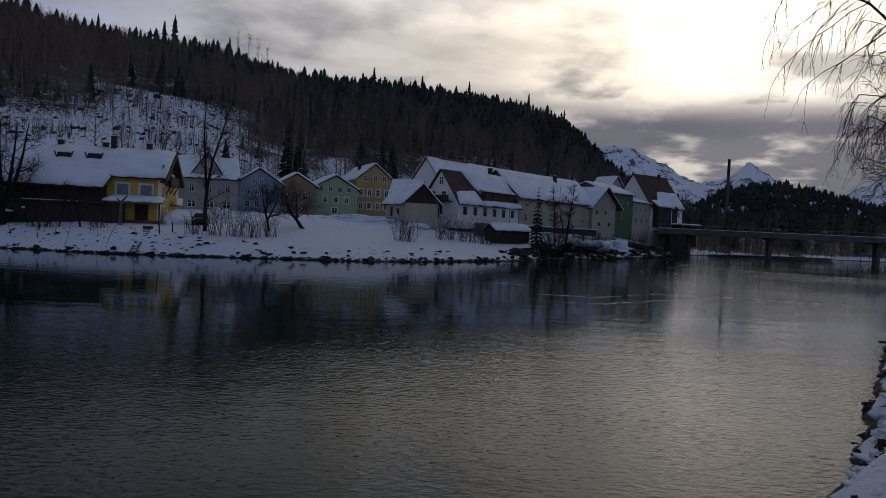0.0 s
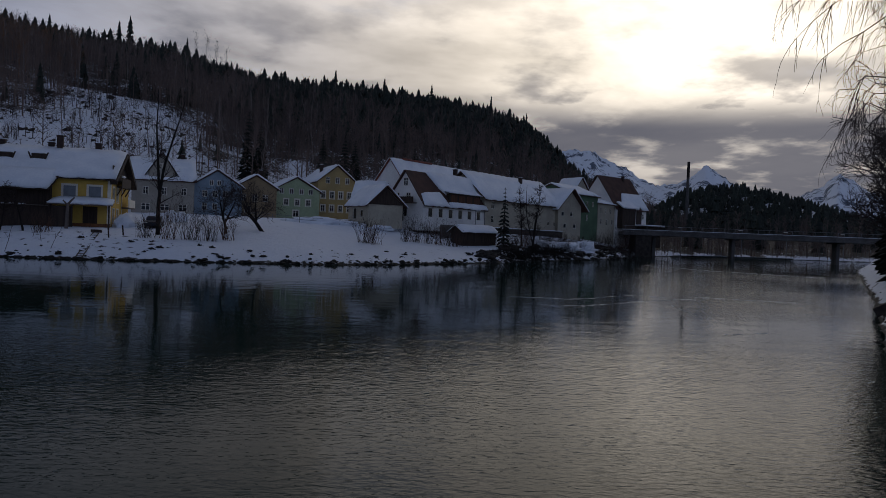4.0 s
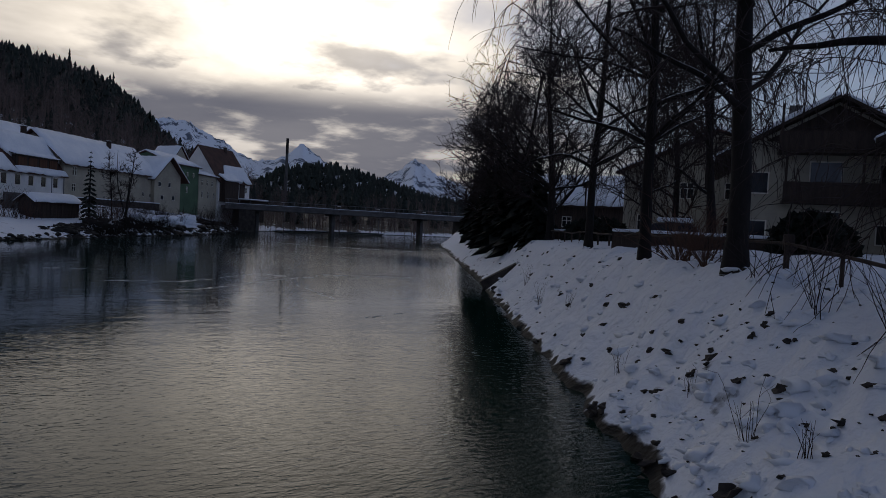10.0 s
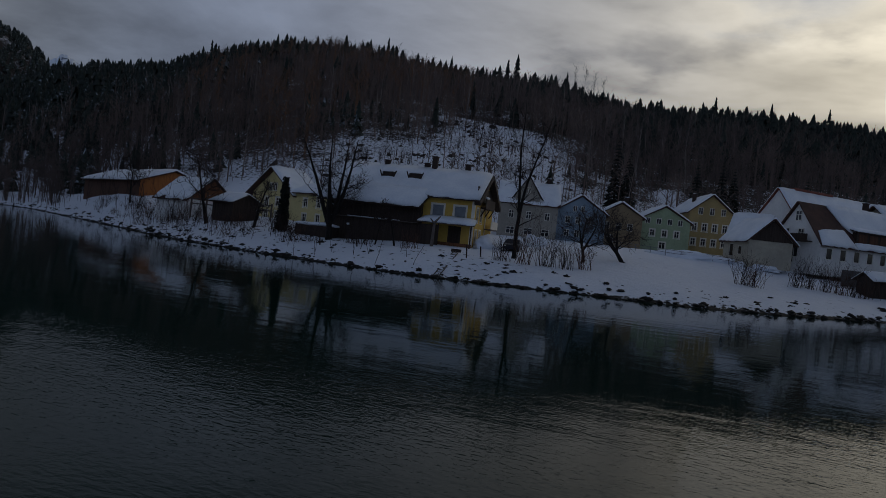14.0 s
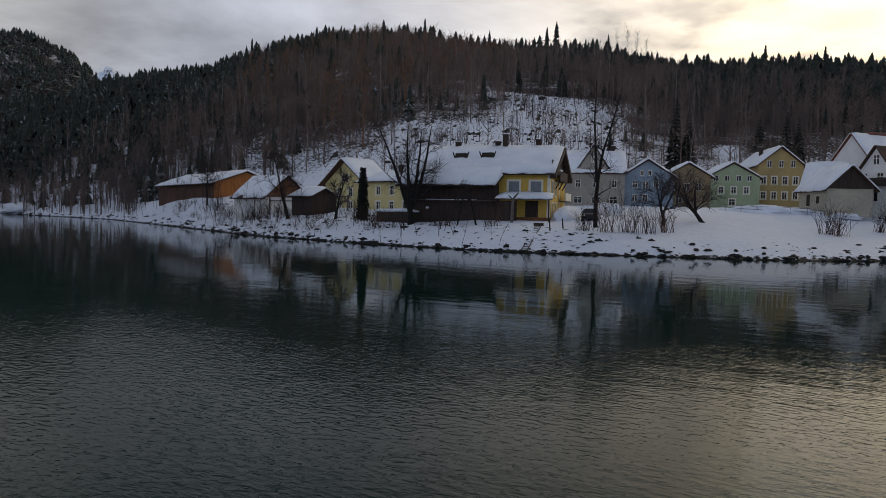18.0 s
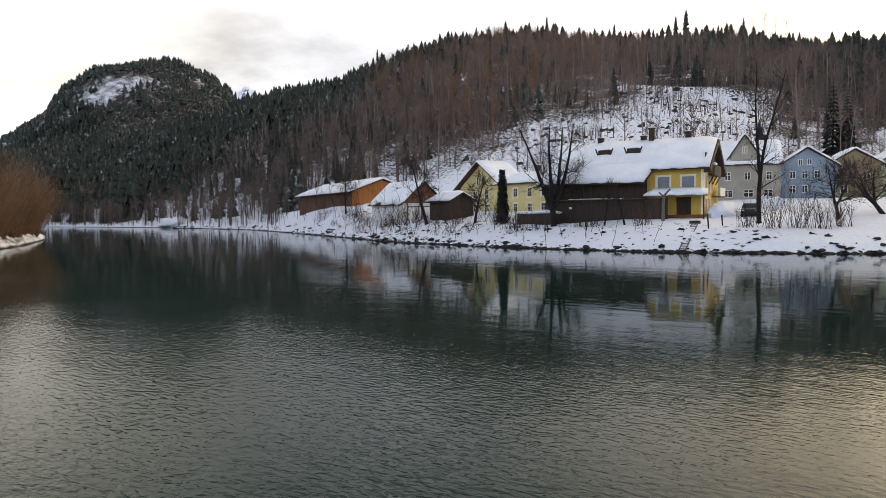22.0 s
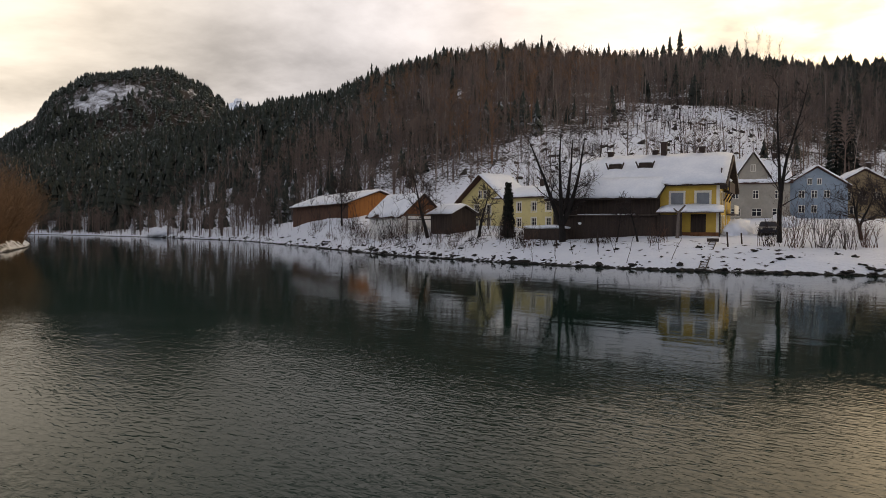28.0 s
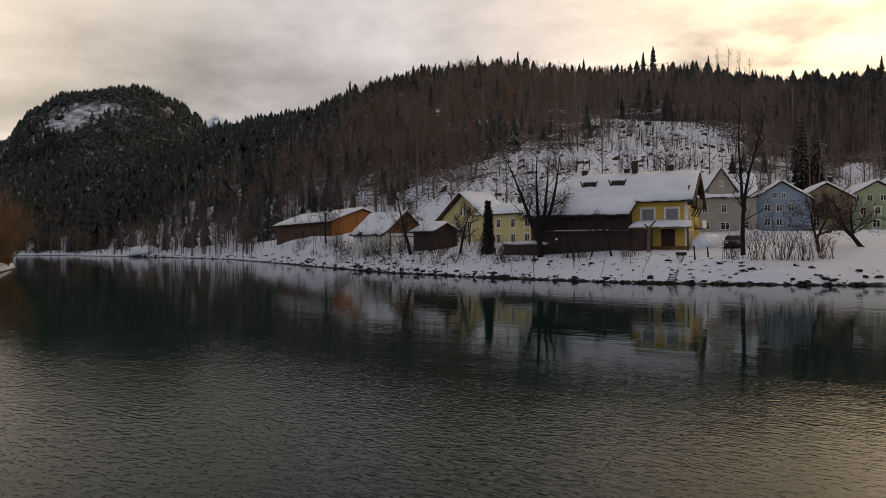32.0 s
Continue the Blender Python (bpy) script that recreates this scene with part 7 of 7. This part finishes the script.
piece("ivy", mesh_np("ivy", np.array(lv), np.array(lf), YEW), iv, "dark ivy leaves")


# ---- stones, fences, small things ----
def stone_mesh(seed, flat=0.7):
    r = np.random.RandomState(seed)
    bm = bmesh.new()
    bmesh.ops.create_icosphere(bm, subdivisions=2, radius=0.5)
    for v in bm.verts:
        n = 0.75 + 0.8 * noise.noise(v.co * 2.6 + Vector((seed, 0, 0))) + 0.40 * noise.noise(v.co * 6 + Vector((0, seed, 0)))
        v.co = Vector((v.co.x * n, v.co.y * n, v.co.z * n * flat))
    me = bpy.data.meshes.new("stone")
    bm.to_mesh(me); bm.free()
    me.materials.append(STONE)
    return me


WET_STONE = mat("wet_dark_stone", (0.030, 0.026, 0.022), (0.012, 0.011, 0.010), 1.6, 0.7, 0.04)
STONES = [stone_mesh(s, 0.55 + 0.08 * (s % 4)) for s in range(8)]
NEAR_STONES = "dark stones in the snow of the near slope"
rs = random.Random(5)


def stone(x, y, size, turn=None, lift=0.0, label="dark stone poking through the snow", group=NEAR_STONES, sx=1.0):
    ob = new("stone", STONES[rs.randrange(8)])
    z = float(ground_z(x, y))
    ob.matrix_basis = pose(x, y, z + lift, rs.uniform(-15, 15), rs.uniform(-15, 15), rs.uniform(0, 360) if turn is None else turn) @ Matrix.Diagonal((size * sx, size, size * 0.8, 1))
    return tagged(ob, label, "stone", group)


for x, y, s in ((8.4, 5.7, 0.42), (7.85, 3.75, 0.62), (8.25, 3.95, 0.5), (9.1, 5.1, 0.34), (9.35, 5.3, 0.26), (12.0, 9.6, 0.42), (11.75, 9.75, 0.26), (11.0, 7.7, 0.36), (10.8, 7.6, 0.2), (9.05, 7.1, 0.5), (8.75, 6.6, 0.34), (14.3, 10.7, 0.4), (10.2, 5.9, 0.3), (10.7, 6.4, 0.22), (9.7, 4.4, 0.3), (8.9, 3.1, 0.3), (13.2, 11.2, 0.24), (11.0, 4.6, 0.28),
                (15.4, 14.6, 0.5), (15.0, 14.9, 0.4), (16.4, 16.2, 0.3), (12.9, 11.9, 0.3), (13.6, 13.4, 0.26), (17.5, 18.8, 0.35), (18.6, 20.4, 0.3), (9.9, 8.2, 0.3), (8.0, 4.9, 0.26), (8.6, 4.3, 0.2)):
    stone(x, y, s, lift=-0.12 * s)
for i in range(125):
    u = rs.random()
    k = 12 - 6.6 * u ** 1.2
    i0 = min(int(12 - k), 6)
    a, b = SOUTH_SHORE[12 - i0], SOUTH_SHORE[11 - i0]
    t_ = rs.random()
    p = a * (1 - t_) + b * t_
    d = (b - a) / np.linalg.norm(b - a)
    s_ = rs.choice((rs.uniform(-0.15, 0.25), rs.uniform(0.3, 3.2), rs.uniform(0.3, 2.4)))
    q = p + np.array([d[1], -d[0]]) * s_
    stone(float(q[0]), float(q[1]), rs.uniform(0.10, 0.27) if s_ > 0.3 else rs.uniform(0.2, 0.5), lift=-0.03 if s_ > 0.3 else -0.04, label="dark wet stone at the water's edge" if s_ < 0.3 else "dark stone poking through the snow")


def stone_line(name, line, lo, hi, step, label, seed, smin, smax, off=(-0.3, 0.35)):
    """A ragged line of small stones along a shore, too many to count."""
    r = np.random.RandomState(seed)
    vs, fs, n = [], [], 0
    tv = [np.array([v.co for v in me.vertices]) for me in STONES]
    tf = [np.array([p.vertices for p in me.polygons]) for me in STONES]
    for (ax, ay), (bx, by) in zip(line[:-1], line[1:]):
        L = math.hypot(bx - ax, by - ay)
        for k in range(int(L / step)):
            t = r.rand()
            x, y = ax + (bx - ax) * t, ay + (by - ay) * t
            if not lo < x < hi:
                continue
            o = r.uniform(*off)
            x, y = x - (by - ay) / L * o, y + (bx - ax) / L * o
            s = smin + (smax - smin) * r.rand() ** 3
            w = r.randint(len(tv))
            a = r.uniform(0, 6.28)
            v = tv[w] * np.array([s * r.uniform(0.9, 2.0), s, s * 0.8])
            v = np.stack([v[:, 0] * np.cos(a) - v[:, 1] * np.sin(a) + x, v[:, 0] * np.sin(a) + v[:, 1] * np.cos(a) + y, v[:, 2] + max(0.03, float(ground_z(x, y)) + s * 0.08)], -1)
            vs.append(v); fs.append(tf[w] + n); n += len(v)
    tagged(new(name, mesh_np(name, np.concatenate(vs), np.concatenate(fs), WET_STONE)), label, "stones", kind="stuff")


stone_line("shore_stones", NORTH_SHORE, -240, 60, 0.30, "dark stones along the opposite waterline", 501, 0.22, 0.85, (-0.4, 0.9))
stone_line("bank_rubble", NORTH_SHORE[16:22], 12, 58, 0.13, "rubble and boulders on the rocky bank below the village", 502, 0.3, 1.6, (-0.2, 4.6))
stone_line("bank_scraps", NORTH_SHORE[7:17], -95, 12, 0.5, "scattered stones and clods on the snowy bank", 503, 0.14, 0.7, (0.4, 5.0))

# concrete slab that crosses the near slope
sl = thing("culvert_wall", pose(0, 0, 0), "dark concrete culvert wall set into the snowy slope", "wall")
p0, p1 = Vector((26.4, 35.4, 0.15)), Vector((29.6, 33.4, 2.3))
d_ = (p1 - p0).normalized()
bm = bmesh.new()
box(bm, 0, (p1 - p0).length, -0.35, 0.35, -0.5, 0.30, 0.03)
bm.transform(Matrix.Translation(p0) @ d_.to_track_quat("X", "Z").to_matrix().to_4x4())
part("wall", bm, STONE, sl)

# the fence along the path
fe = thing("fence", pose(0, 0, 0), "low dark wooden fence with a single rail along the path", "fence")


def along_south(s_off, n):
    """Points a set distance inland from the near shore."""
    line = SOUTH_SHORE[5:16][::-1]
    seg = np.linalg.norm(np.diff(line, axis=0), axis=1)
    cum = np.r_[0, np.cumsum(seg)]
    out = []
    for d in np.linspace(4.0, cum[-1] - 2, n):
        i = min(np.searchsorted(cum, d) - 1, len(seg) - 1)
        t = (d - cum[i]) / seg[i]
        p = line[i] * (1 - t) + line[i + 1] * t
        q = (line[i + 1] - line[i]) / seg[i]
        out.append((p[0] + q[1] * s_off, p[1] - q[0] * s_off))
    return out


posts = along_south(3.8, 52)
for i, (x, y) in enumerate(posts):
    g_ = float(ground_z(x, y))
    part("post", rod(bmesh.new(), (x, y, g_ - 0.3), (x, y, g_ + 0.58), 0.04, 0.038, 7), WOOD_DARK, fe)
    if i + 1 < len(posts):
        x1, y1 = posts[i + 1]
        part("rail", rod(bmesh.new(), (x, y, g_ + 0.53), (x1, y1, float(ground_z(x1, y1)) + 0.53), 0.036, sides=7), WOOD_DARK, fe)
for i, (x, y) in enumerate(((15.5, 10.9),)):
    bx = thing("litter_bin", pose(x + 0.35, y - 0.2, float(ground_z(x, y)), 0, 0, 35), "small dark bin hung at the fence", "bin", "bins at the fence")
    part("body", boxed(-0.13, 0.13, -0.11, 0.11, 0.38, 0.72, 0.02), WOOD_DARK, bx)
    part("post", rod(bmesh.new(), (0, 0, -0.2), (0, 0, 0.36), 0.04, sides=6), WOOD_DARK, bx)
bn = thing("bench", pose(13.9, 7.0, float(ground_z(13.9, 7.0)) - 0.14, 0, 0, 52), "dark wooden plank bench in the snow", "bench")
part("seat", boxed(-0.8, 0.8, -0.16, 0.16, 0.24, 0.29, 0.01), WOOD_DARK, bn)
for x in (-0.6, 0.6):
    part("leg", boxed(x - 0.035, x + 0.035, -0.035, 0.035, -0.15, 0.24), WOOD_DARK, bn)


def blob(name, x, y, sx, sy, h, material, label, category, seed, kind="", z0=None, lumps=0.35):
    """A rounded lumpy mound resting on the ground."""
    bm = bmesh.new()
    bmesh.ops.create_icosphere(bm, subdivisions=4, radius=1.0)
    for v in bm.verts:
        n = 1 + lumps * noise.noise(v.co * 1.7 + Vector((seed, seed, 0))) + lumps * 0.5 * noise.noise(v.co * 5 + Vector((0, seed, 0)))
        v.co = Vector((v.co.x * sx * n, v.co.y * sy * n, max(-0.25, v.co.z) * h * n))
    for f in bm.faces:
        f.smooth = True
    ob = part(name, bm, material)
    ob.matrix_basis = pose(x, y, (float(ground_z(x, y)) if z0 is None else z0) - 0.05)
    return tagged(ob, label, category, kind=kind)


def hedge(x, y, sx, sy, h, label, seed, n=2600, material=None, size=0.13):
    """A clipped evergreen: many small leaves over a dark core."""
    r = np.random.RandomState(seed)
    z0 = float(ground_z(x, y))
    t = thing("hedge", pose(x, y, z0), label, "hedge")
    d = r.normal(size=(n, 3)); d /= np.linalg.norm(d, axis=1, keepdims=True)
    d[:, 2] = np.abs(d[:, 2])
    c = d * np.array([sx, sy, h]) * r.uniform(0.82, 1.08, (n, 1))
    u, w = r.normal(0, size, (n, 3)), r.normal(0, size, (n, 3))
    v = np.stack([c - u, c + w, c + u, c - w], 1).reshape(-1, 3)
    piece("leaves", mesh_np("leaves", v, np.arange(4 * n).reshape(-1, 4), material or YEW), t)
    bm = bmesh.new()
    bmesh.ops.create_icosphere(bm, subdivisions=3, radius=1.0)
    for q in bm.verts:
        q.co = Vector((q.co.x * sx * 0.85, q.co.y * sy * 0.85, max(-0.1, q.co.z) * h * 0.85))
    part("core", bm, YEW, t)
    return t


hedge(25.4, 15.6, 1.4, 1.2, 1.35, "round dark evergreen shrub before the balcony house", 601)
hedge(27.8, 11.0, 1.5, 1.2, 1.1, "low dark clipped shrub before the balcony house", 602, 1400)
hedge(31.5, 31.5, 2.2, 1.4, 1.2, "dark snow-flecked garden shrub", 603, 1600)
gw = thing("garden_wall", pose(0, 0, 0), "low brown boarded garden wall behind the path", "wall")
for (ax, ay), (bx, by) in (((21.5, 21.0), (25.5, 15.2)), ((26.0, 12.5), (28.5, 8.0)), ((31.0, 37.0), (36.0, 30.5)), ((38.0, 50.0), (44.0, 43.0))):
    m_, l_ = face_of(ax, ay, bx, by, float(ground_z((ax + bx) / 2, (ay + by) / 2)))
    bm = boxed(0, l_, -0.05, 0.05, -0.3, 0.5)
    bm.transform(m_)
    part("board_panel", bm, WOOD_DARK, gw)
    bm = boxed(0, l_, -0.12, 0.12, 0.505, 0.62, 0.03)
    bm.transform(m_)
    part("snow_cap", bm, ROOF_SNOW, gw)


def car(x, y, turn, label, paint, snowy=0.0, group=""):
    c = thing("parked_car", pose(x, y, float(ground_z(x, y)) - 0.28, 0, 0, turn), label, "car", group)
    prof = [(-2.0, 0.35), (-2.05, 0.75), (-1.95, 0.95), (-1.3, 1.38), (-0.4, 1.48), (0.5, 1.42), (1.1, 0.98), (1.95, 0.82), (2.05, 0.55), (2.0, 0.35)]
    bm = bmesh.new()
    rows2 = []
    for yy, k in ((-0.82, 1.0), (-0.72, 1.03), (0.72, 1.03), (0.82, 1.0)):
        rows2.append([bm.verts.new((px * (0.98 if abs(yy) > 0.8 else 1.0), yy * (0.82 if pz > 1.1 else 1.0), pz * (0.985 if abs(yy) > 0.8 else 1))) for px, pz in prof])
    for a, b in zip(rows2[:-1], rows2[1:]):
        for i in range(len(prof)):
            j = (i + 1) % len(prof)
            bm.faces.new((a[i], a[j], b[j], b[i]))
    bm.faces.new(rows2[0]); bm.faces.new(rows2[-1][::-1])
    bmesh.ops.recalc_face_normals(bm, faces=bm.faces)
    part("body", bm, paint, c)
    for s in (-1, 1):
        bm = bmesh.new()
        f = [(-1.25, 0.98), (-1.1, 1.30), (-0.4, 1.38), (0.4, 1.33), (0.85, 0.98)]
        bm.faces.new([bm.verts.new((px, s * (0.70 + 0.12 * (1.38 - pz) / 0.4), pz)) for px, pz in (f if s > 0 else f[::-1])])
        g = bmesh.ops.extrude_face_region(bm, geom=bm.faces[:])
        bmesh.ops.translate(bm, verts=[v for v in g["geom"] if isinstance(v, bmesh.types.BMVert)], vec=(0, s * 0.02, 0))
        part("side_window", bm, GLASS, c)
        for wx in (-1.25, 1.25):
            wh_ = part("wheel", rod(bmesh.new(), (wx, s * 0.68, 0.31), (wx, s * 0.86, 0.31), 0.31, sides=18), RUBBER, c)
            part("rim", rod(bmesh.new(), (wx, s * 0.862, 0.31), (wx, s * 0.875, 0.31), 0.19, sides=12), METAL, wh_)
    part("headlight", boxed(1.88, 2.0, 0.45, 0.72, 0.62, 0.76, 0.02), TRIM, c)
    part("headlight", boxed(1.88, 2.0, -0.72, -0.45, 0.62, 0.76, 0.02), TRIM, c)
    if snowy:
        part("snow", boxed(-1.2, 0.5, -0.66, 0.66, 1.46, 1.46 + snowy, 0.08), ROOF_SNOW, c, "snow on the car roof")
    return c


car(-27.1, 79.6, 283, "dark blue hatchback parked on the snowy lane", CAR_PAINT)
car(33.0, 27.0, -60, "parked car buried under snow behind the fence", CAR_PAINT, 0.25)

# ladder down the bank, posts, covered boat, snow heaps
ld = thing("ladder", pose(0, 0, 0), "wooden ladder lying on the snowy bank", "ladder")
a0, a1 = Vector((-28.0, 63.2, 0.15)), Vector((-29.2, 69.6, float(ground_z(-29.2, 69.6)) + 0.12))
for s in (-0.28, 0.28):
    part("side_rail", rod(bmesh.new(), a0 + Vector((s, 0, 0.03)), a1 + Vector((s, 0, 0.03)), 0.05, sides=6), WOOD_GREY, ld)
for k in range(11):
    c_ = a0.lerp(a1, (k + 0.5) / 11)
    part("rung", boxed(c_.x - 0.28, c_.x + 0.28, c_.y - 0.045, c_.y + 0.045, c_.z + 0.04, c_.z + 0.09), WOOD_GREY, ld)
part("top_beam", boxed(a1.x - 0.55, a1.x + 0.45, a1.y + 0.05, a1.y + 0.25, a1.z, a1.z + 0.3), WOOD_DARK, ld)
for i, (x, y, h) in enumerate(((-27.6, 68.6, 1.3), (-27.0, 70.6, 1.0), (-44.2, 68.4, 1.6), (-39.8, 68.6, 1.7))):
    po = part("mooring_post", rod(bmesh.new(), (0, 0, -0.3), (0, 0, h), 0.07, sides=7), WOOD_DARK)
    po.matrix_basis = pose(x, y, float(ground_z(x, y)), 3 * i, -4, 0)
    tagged(po, "dark wooden post standing in the bank", "post", "posts on the bank")
ct = thing("covered_boat", pose(-48.2, 73.2, float(ground_z(-48.2, 73.2)), 0, 0, 4), "long boat rack under a thick roll of snow", "boat")
part("rack", boxed(-2.4, 2.4, -0.7, 0.7, -0.3, 1.15), WOOD_DARK, ct)
bm = bmesh.new()
bmesh.ops.create_icosphere(bm, subdivisions=3, radius=1.0)
for v in bm.verts:
    v.co = Vector((v.co.x * 2.9, v.co.y * 0.9, 1.3 + v.co.z * 0.26 + 0.05 * math.sin(v.co.x * 5)))
part("snow_roll", bm, ROOF_SNOW, ct, "thick rounded snow cover")
bl = thing("path_light", pose(-44.4, 73.6, float(ground_z(-44.4, 73.6))), "short garden light with a cap of snow", "garden light")
part("pole", rod(bmesh.new(), (0, 0, -0.2), (0, 0, 1.3), 0.06, sides=6), WOOD_DARK, bl)
part("lamp", rod(bmesh.new(), (0, 0, 1.3), (0, 0, 1.6), 0.13, 0.1, 8), WOOD_DARK, bl)
part("snow_cap", boxed(-0.16, 0.16, -0.16, 0.16, 1.6, 1.85, 0.08), ROOF_SNOW, bl)
tp = thing("carved_post", pose(-33.9, 73.6, float(ground_z(-33.9, 73.6))), "crooked forked wooden post by the porch", "post")
part("stem", rod(bmesh.new(), (0, 0, -0.3), (0.1, 0, 2.6), 0.2, 0.14, 8), WOOD_GREY, tp)
part("arm", rod(bmesh.new(), (0.1, 0, 2.5), (0.75, 0, 3.2), 0.12, 0.07, 7), WOOD_GREY, tp)
part("arm", rod(bmesh.new(), (0.1, 0, 2.4), (-0.4, 0, 2.9), 0.1, 0.06, 7), WOOD_GREY, tp)
blob("snow_mound", -30.2, 80.5, 1.3, 2.6, 1.7, SNOW, "heap of ploughed snow beside the yellow house", "snow mound", 3)
blob("snow_mound", -28.5, 91.0, 1.7, 1.4, 1.4, SNOW, "heap of ploughed snow on the lane", "snow mound", 5)
blob("snow_mound", -12.0, 103.5, 5.5, 1.6, 0.9, SNOW, "long bank of ploughed snow above the lawn", "snow mound", 6)
blob("snow_mound", -4.5, 104.0, 3.5, 1.4, 0.7, SNOW, "long bank of ploughed snow above the lawn", "snow mound", 8)
blob("snow_mound", 24.5, 116.0, 3.4, 2.2, 1.3, SNOW, "snow tipped over the rocky bank", "snow mound", 9, lumps=0.75)
blob("snow_mound", 31.0, 125.5, 3.0, 2.2, 1.3, SNOW, "snow tipped over the rocky bank", "snow mound", 11, lumps=0.75)
blob("snow_mound", -246, 146.5, 9.0, 4.0, 2.2, SNOW, "slide of snow reaching the river", "snow mound", 12)
lf2 = thing("lawn_fence", pose(0, 0, 0), "thin metal fence along the top of the lawn", "fence")
pts_ = [(-24 + 1.9 * i, 101.5 + 0.12 * i) for i in range(11)]
for i, (x, y) in enumerate(pts_):
    g_ = float(ground_z(x, y))
    part("post", rod(bmesh.new(), (x, y, g_ - 0.2), (x, y, g_ + 0.85), 0.04, sides=6), METAL, lf2)
    if i + 1 < len(pts_):
        x1, y1 = pts_[i + 1]
        for h_ in (0.45, 0.82):
            part("rail", rod(bmesh.new(), (x, y, g_ + h_), (x1, y1, float(ground_z(x1, y1)) + h_), 0.028, sides=5), METAL, lf2)
sp = thing("signal_pole", pose(11.4, 110.4, float(ground_z(11.4, 110.4)) - 0.3), "tall grey pole beside the boat shed", "pole")
part("pole", rod(bmesh.new(), (0, 0, 0), (0, 0, 5.0), 0.08, 0.06, 7), METAL, sp)
part("box", boxed(-0.18, 0.18, -0.15, 0.15, 1.2, 2.0, 0.02), METAL, sp)
ln = thing("park_lamp", pose(33.8, 35.0, float(ground_z(33.8, 35.0))), "slim dark lantern on the path behind the fence", "lamp")
part("pole", rod(bmesh.new(), (0, 0, -0.2), (0, 0, 3.2), 0.05, sides=7), WOOD_DARK, ln)
part("lantern", boxed(-0.14, 0.14, -0.14, 0.14, 3.2, 3.6, 0.02), WOOD_DARK, ln)
rl = thing("lane_rail", pose(0, 0, 0), "timber rail with snow behind the dark shed", "fence")
for k in range(2):
    part("rail", boxed(-76, -62, 82.0, 82.12, 4.6 + k * 0.7, 4.75 + k * 0.7), WOOD_GREY, rl)
for k in range(6):
    part("post", boxed(-76 + k * 2.8, -75.85 + k * 2.8, 81.95, 82.15, 2.4, 5.6), WOOD_GREY, rl)

# thin streaks of foam drifting on the river
def foam(points, width, seed):
    r = np.random.RandomState(seed)
    vs, fs = [], []
    p = np.array(points, float)
    for a, b in zip(p[:-1], p[1:]):
        n = max(3, int(np.linalg.norm(b - a) / 0.35))
        d = (b - a) / np.linalg.norm(b - a)
        for k in range(n):
            if r.rand() < 0.22:
                continue
            c = a + (b - a) * (k + r.rand() * 0.6) / n + np.array([-d[1], d[0]]) * r.normal(0, width * 0.9)
            l, w_ = r.uniform(0.15, 0.5), width * r.uniform(0.25, 0.9)
            ang = np.arange(7) * 2 * np.pi / 7
            q = [c + d * l * np.cos(t) * r.uniform(0.7, 1.2) + np.array([-d[1], d[0]]) * w_ * np.sin(t) * r.uniform(0.6, 1.2) for t in ang]
            m_ = len(vs)
            vs += [(*v, 0.006) for v in q] + [(*c, 0.02)]
            fs += [(m_ + i, m_ + (i + 1) % 7, m_ + 7) for i in range(7)]
    tagged(new("foam_streak", mesh_np("foam_streak", np.array(vs), np.array(fs), FOAM)), "thin pale streak of foam drifting on the dark water", "foam", "foam streaks on the river", kind="stuff")


FOAM = mat("foam", (0.55, 0.56, 0.56), (0.30, 0.31, 0.31), 4.0, 0.6)
for i, (pts_, wd) in enumerate((([(7.1, 39.8), (10.6, 39.3), (16.4, 44.6), (17.6, 42.8)], 0.10), ([(5.1, 47.6), (8.3, 46.9)], 0.08), ([(7.9, 35.2), (10.3, 35.2), (14.7, 39.3), (20.6, 44.0), (26.1, 42.6)], 0.12), ([(36.4, 102.7), (41.3, 91.4), (50.5, 81.8)], 0.22), ([(13.5, 25.2), (15.9, 26.2)], 0.05), ([(16.1, 38.0), (15.1, 30.6)], 0.06))):
    foam(pts_, wd, 700 + i)

# clods of snow and frozen earth on the near slope, too many to count
def clods(name, n, smin, smax, material, label, seed, deep):
    r = np.random.RandomState(seed)
    vs, fs, k0 = [], [], 0
    tv = [np.array([v.co for v in me.vertices]) for me in STONES]
    tf = [np.array([p.vertices for p in me.polygons]) for me in STONES]
    line = SOUTH_SHORE[7:14][::-1]
    for _ in range(n):
        i = r.randint(len(line) - 1) if r.rand() < 0.5 else r.randint(3)
        a, b = line[i], line[i + 1]
        d = (b - a) / np.linalg.norm(b - a)
        p = a + (b - a) * r.rand() + np.array([d[1], -d[0]]) * (0.25 + 4.2 * r.rand() ** 1.3)
        s = smin + (smax - smin) * r.rand() ** 3
        w = r.randint(len(tv))
        t = r.uniform(0, 6.28)
        v = tv[w] * np.array([s * r.uniform(0.8, 1.7), s, s * 0.8])
        v = np.stack([v[:, 0] * np.cos(t) - v[:, 1] * np.sin(t) + p[0], v[:, 0] * np.sin(t) + v[:, 1] * np.cos(t) + p[1], v[:, 2] + float(ground_z(p[0], p[1])) - deep * s], -1)
        vs.append(v); fs.append(tf[w] + k0); k0 += len(v)
    tagged(new(name, mesh_np(name, np.concatenate(vs), np.concatenate(fs), material, True)), label, "clods", kind="stuff")


clods("snow_clod", 700, 0.10, 0.55, SNOW, "lumps of snow on the near slope", 801, 0.10)
clods("earth_clod", 280, 0.04, 0.17, WET_STONE, "crumbs of frozen earth on the near slope", 802, 0.05)
